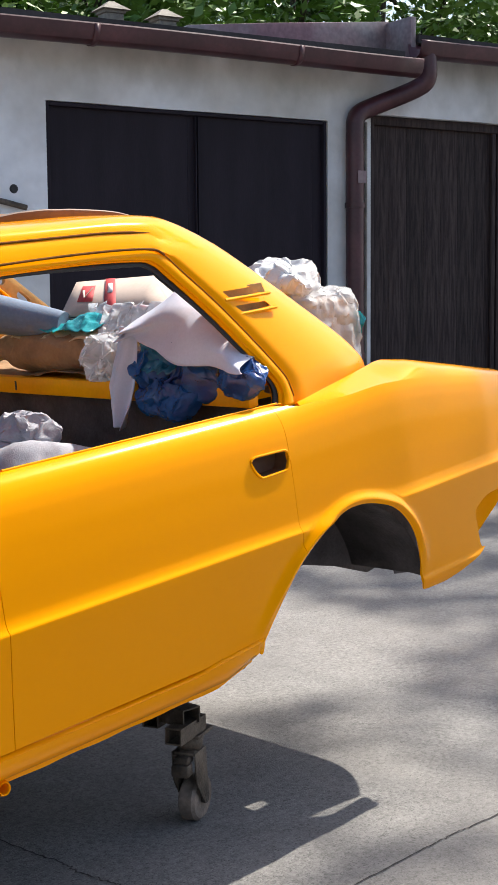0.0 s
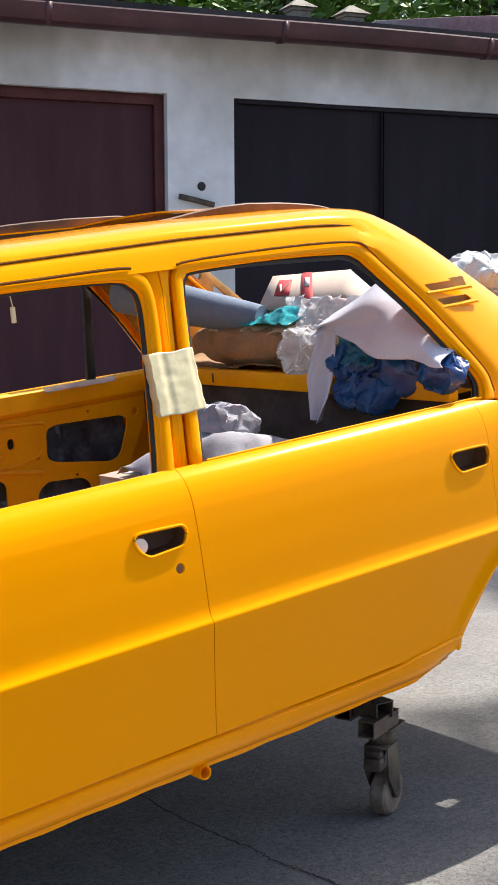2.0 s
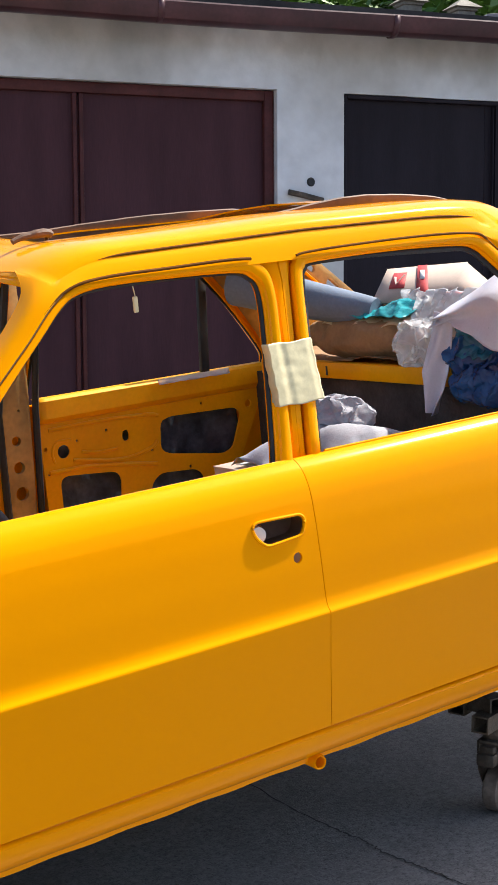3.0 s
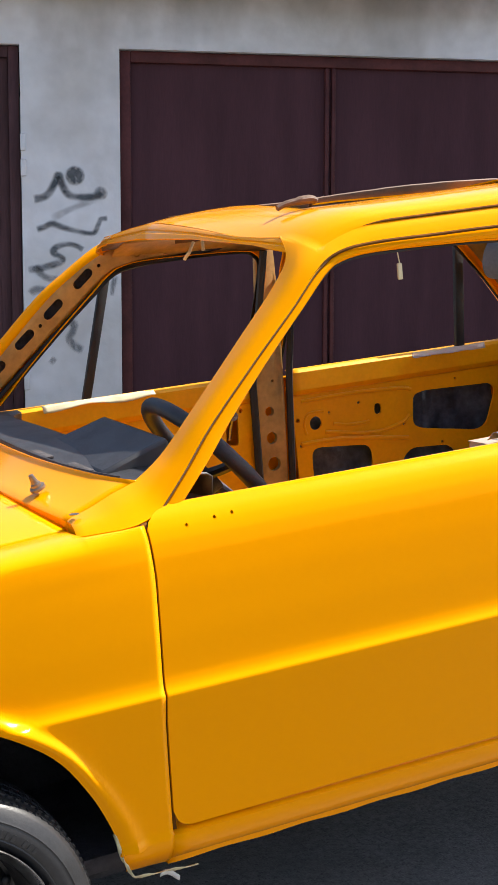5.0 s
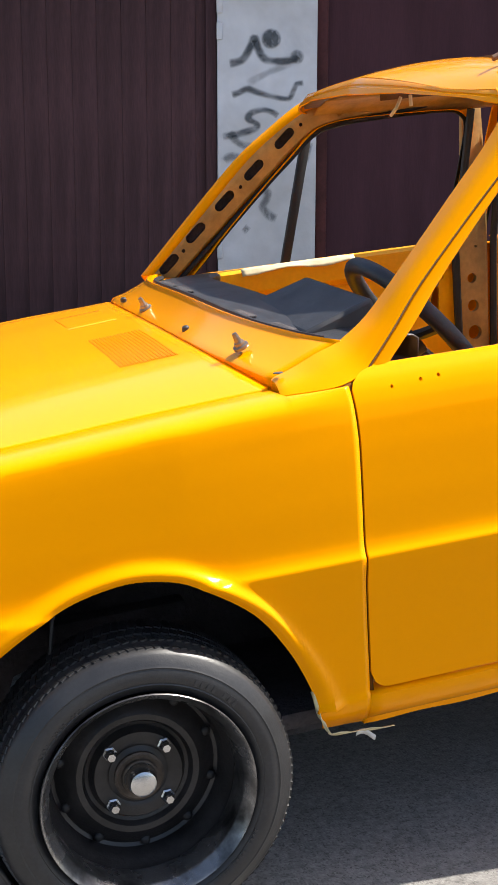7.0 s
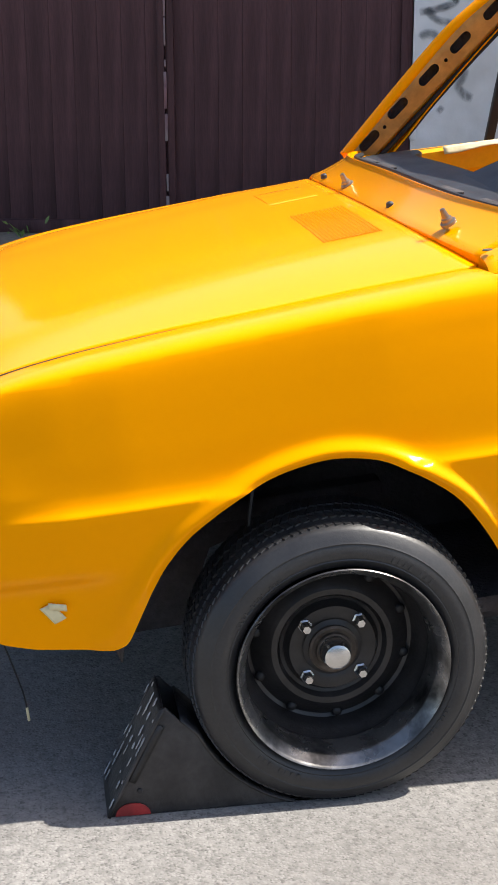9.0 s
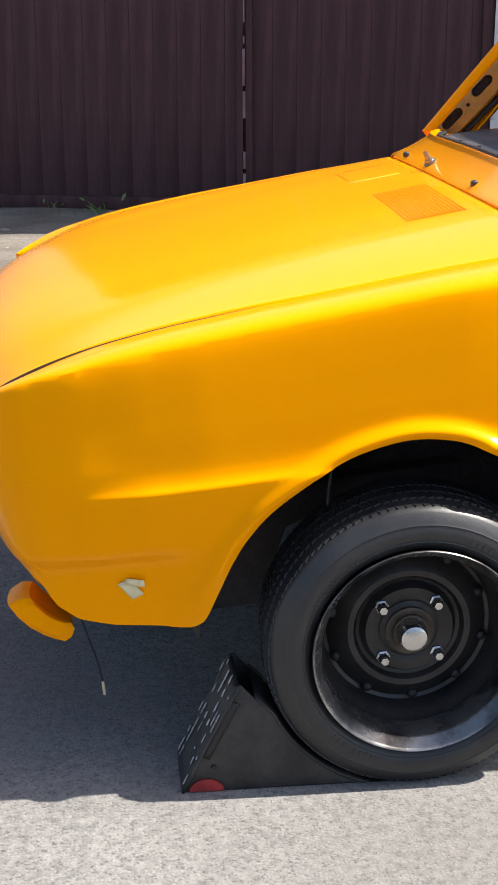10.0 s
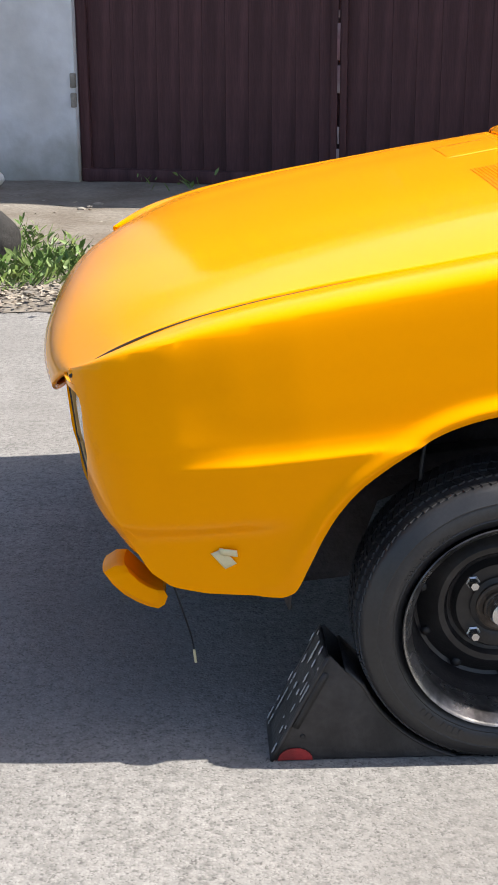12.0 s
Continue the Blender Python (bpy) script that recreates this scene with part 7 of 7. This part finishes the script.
lay("plastic_bag", wrapped((2.605, 0.33, 0.80), (2.845, 0.57, 1.085), 70), CLEAR_BAG, "box-shaped parcel in wrinkled clear plastic behind the pillar", "plastic bag")
lay("paper_bag", box((2.625, 0.35, 0.80), (2.825, 0.55, 1.055), 0.012), PAPER, "brown paper parcel inside clear plastic", "paper bag")
lay("plastic_bag", blob((2.66, 0.47, 1.115), (0.085, 0.12, 0.055), 0.034, 11, 75, None, 5, 4), WHITE_PAPER, "white crumpled paper bag piled behind the rear pillar", "plastic bag")
lay("plastic_film", blob((2.840, 0.37, 0.975), (0.022, 0.04, 0.035), 0.02, 16, 79, None, 4), TEAL, "teal plastic film sticking out of the bags", "plastic film")

# steel wheel ramp against the front wheel
ramp = thing("wheel_ramp", "black chipped steel wheel wedge on the ground before the tyre", "wheel chock", pose(0, 0, 0))
arc = []
for k in range(11):
    a = radians(205 + 61 * k / 10)
    arc.append((-0.026 + 0.262 * math.cos(a), 0.2475 + 0.262 * math.sin(a)))
outline = [(-0.412, 0.0), (-0.405, 0.02), (-0.325, 0.188), (-0.315, 0.191), (-0.291, 0.164)] + arc + [(-0.02, 0.0)]
part("side_plate", prism(outline, 0.0, 0.006, 0.001), CHOCK, ramp)
part("side_plate", prism(outline, 0.114, 0.120, 0.001), CHOCK, ramp)
part("back_plate", grid([[(-0.414 + 0.092 * t, y, 0.002 + 0.187 * t) for y in np.linspace(-0.004, 0.124, 8)] for t in np.linspace(0, 1, 12)]), CHOCK, ramp, "chipped sloping steel plate", 0.005)
part("saddle_plate", grid([[(x, y, z) for y in np.linspace(-0.002, 0.122, 6)] for x, z in [(-0.292, 0.166)] + arc]), CHOCK, ramp, "curved steel saddle for the tyre", 0.004)
part("slot_bar", grid([[(-0.379 + 0.050 * t, y, 0.066 + 0.098 * t) for y in (-0.004, -0.001)] for t in np.linspace(0, 1, 8)]), SEAL, ramp, "long dark slot", 0.013)
half = [(-0.372 + 0.029 * math.cos(a), 0.002 + 0.022 * math.sin(a)) for a in np.linspace(0, math.pi, 14)]
part("red_mark", prism(half, -0.003, -0.001), RED, ramp, "worn red half-round mark")
for x, z in ((-0.36, 0.045), (-0.17, 0.07), (-0.10, 0.03)):
    part("rivet", lathe([(-0.004, 0.0), (-0.003, 0.004), (0, 0.005)], 10, "y", (x, 0, z)), SEAL, ramp)
rng = random.Random(3)
for _ in range(46):
    t, y = rng.random(), rng.choice([0.004, 0.02, 0.04, 0.07, 0.10, 0.12])
    chip = bmesh.new()
    bmesh.ops.create_icosphere(chip, subdivisions=1, radius=1.0, matrix=Matrix.Translation((-0.4165 + 0.092 * t, y, 0.003 + 0.187 * t)) @ Matrix.Rotation(radians(-64), 4, "Y") @ Matrix.Diagonal((rng.uniform(0.003, 0.013), rng.uniform(0.002, 0.005), 0.0012, 1)))
    part("paint_chip", chip, BARE, ramp, "bare metal chip")

# castered dolly under the tail
dolly = thing("caster_dolly", "greasy steel castered dolly beam under the rear of the car", "dolly", pose(0, 0, 0))


def hollow(a, b, w, h, wall=0.004):
    """A square tube along x or y."""
    a, b = Vector(a), Vector(b)
    d = (b - a).normalized()
    s = Vector((-d.y, d.x, 0))
    u = Vector((0, 0, 1))
    rows = []
    for p in (a, b):
        o = [p + s * x * w / 2 + u * z * h / 2 for x, z in ((-1, -1), (1, -1), (1, 1), (-1, 1), (-1, -1))]
        rows.append(o)
    inner = [[q + (p - q).normalized() * wall * 1.4 for q in r] for p, r in zip((a, b), rows)]
    return grid([rows[0], rows[1], inner[1], inner[0], rows[0]])


part("beam", hollow((1.97, 0.28, 0.302), (1.97, 1.44, 0.302), 0.06, 0.045), STEEL_DARK, dolly, "long hollow steel beam")
part("beam", hollow((1.90, 0.275, 0.268), (2.035, 0.325, 0.268), 0.045, 0.042), STEEL_DARK, dolly, "short hollow cross tube")
part("beam", hollow((1.92, 0.38, 0.286), (2.085, 0.44, 0.286), 0.045, 0.042), STEEL_DARK, dolly, "short hollow cross tube")
part("beam", hollow((1.90, 1.30, 0.268), (2.06, 1.30, 0.268), 0.045, 0.042), STEEL_DARK, dolly, "short hollow cross tube")


def caster(x, y, turn):
    m = Matrix.Translation((x, y, 0)) @ Matrix.Rotation(radians(turn), 4, "Z") @ Matrix.Diagonal((1.0, 1.0, 0.86, 1))

    def put(name, bm, material, parent, label="", thick=0.0):
        ob = part(name, bm, material, parent, label, thick)
        ob.data.transform(m)
        return ob
    c = put("caster_plate", box((-0.05, -0.045, 0.278), (0.05, 0.045, 0.290), 0.003), STEEL_DARK, dolly)
    put("swivel", lathe([(0.225, 0.026), (0.278, 0.034)], 20, "z"), STEEL_DARK, c, "", 0.004)
    for d in (-0.031, 0.031):
        put("fork", prism([(-0.045, 0.232), (0.03, 0.232), (0.035, 0.17), (0.05, 0.07), (0.015, 0.062), (-0.035, 0.14)], d - 0.002, d + 0.002, 0.001), STEEL_DARK, c)
    put("fork_crown", box((-0.045, -0.028, 0.222), (0.03, 0.028, 0.234), 0.003), STEEL_DARK, c)
    put("caster_wheel", lathe([(-0.023, 0.016), (-0.023, 0.060), (-0.016, 0.069), (0.016, 0.069), (0.023, 0.060), (0.023, 0.016)], 40, "y", (0.03, 0, 0.070)), CASTER, c, "worn brown caster wheel")
    put("wheel_hub", tube([(0.03, -0.034, 0.070), (0.03, 0.034, 0.070)], 0.016, 12), STEEL_DARK, c)
    put("brake_pedal", join(box((-0.075, -0.024, 0.165), (-0.035, 0.024, 0.205), 0.008), box((-0.065, -0.020, 0.200), (-0.02, 0.020, 0.224), 0.007)), STEEL_DARK, c, "stamped steel brake pedal")


caster(2.015, 0.335, 24)
caster(1.97, 1.36, 20)
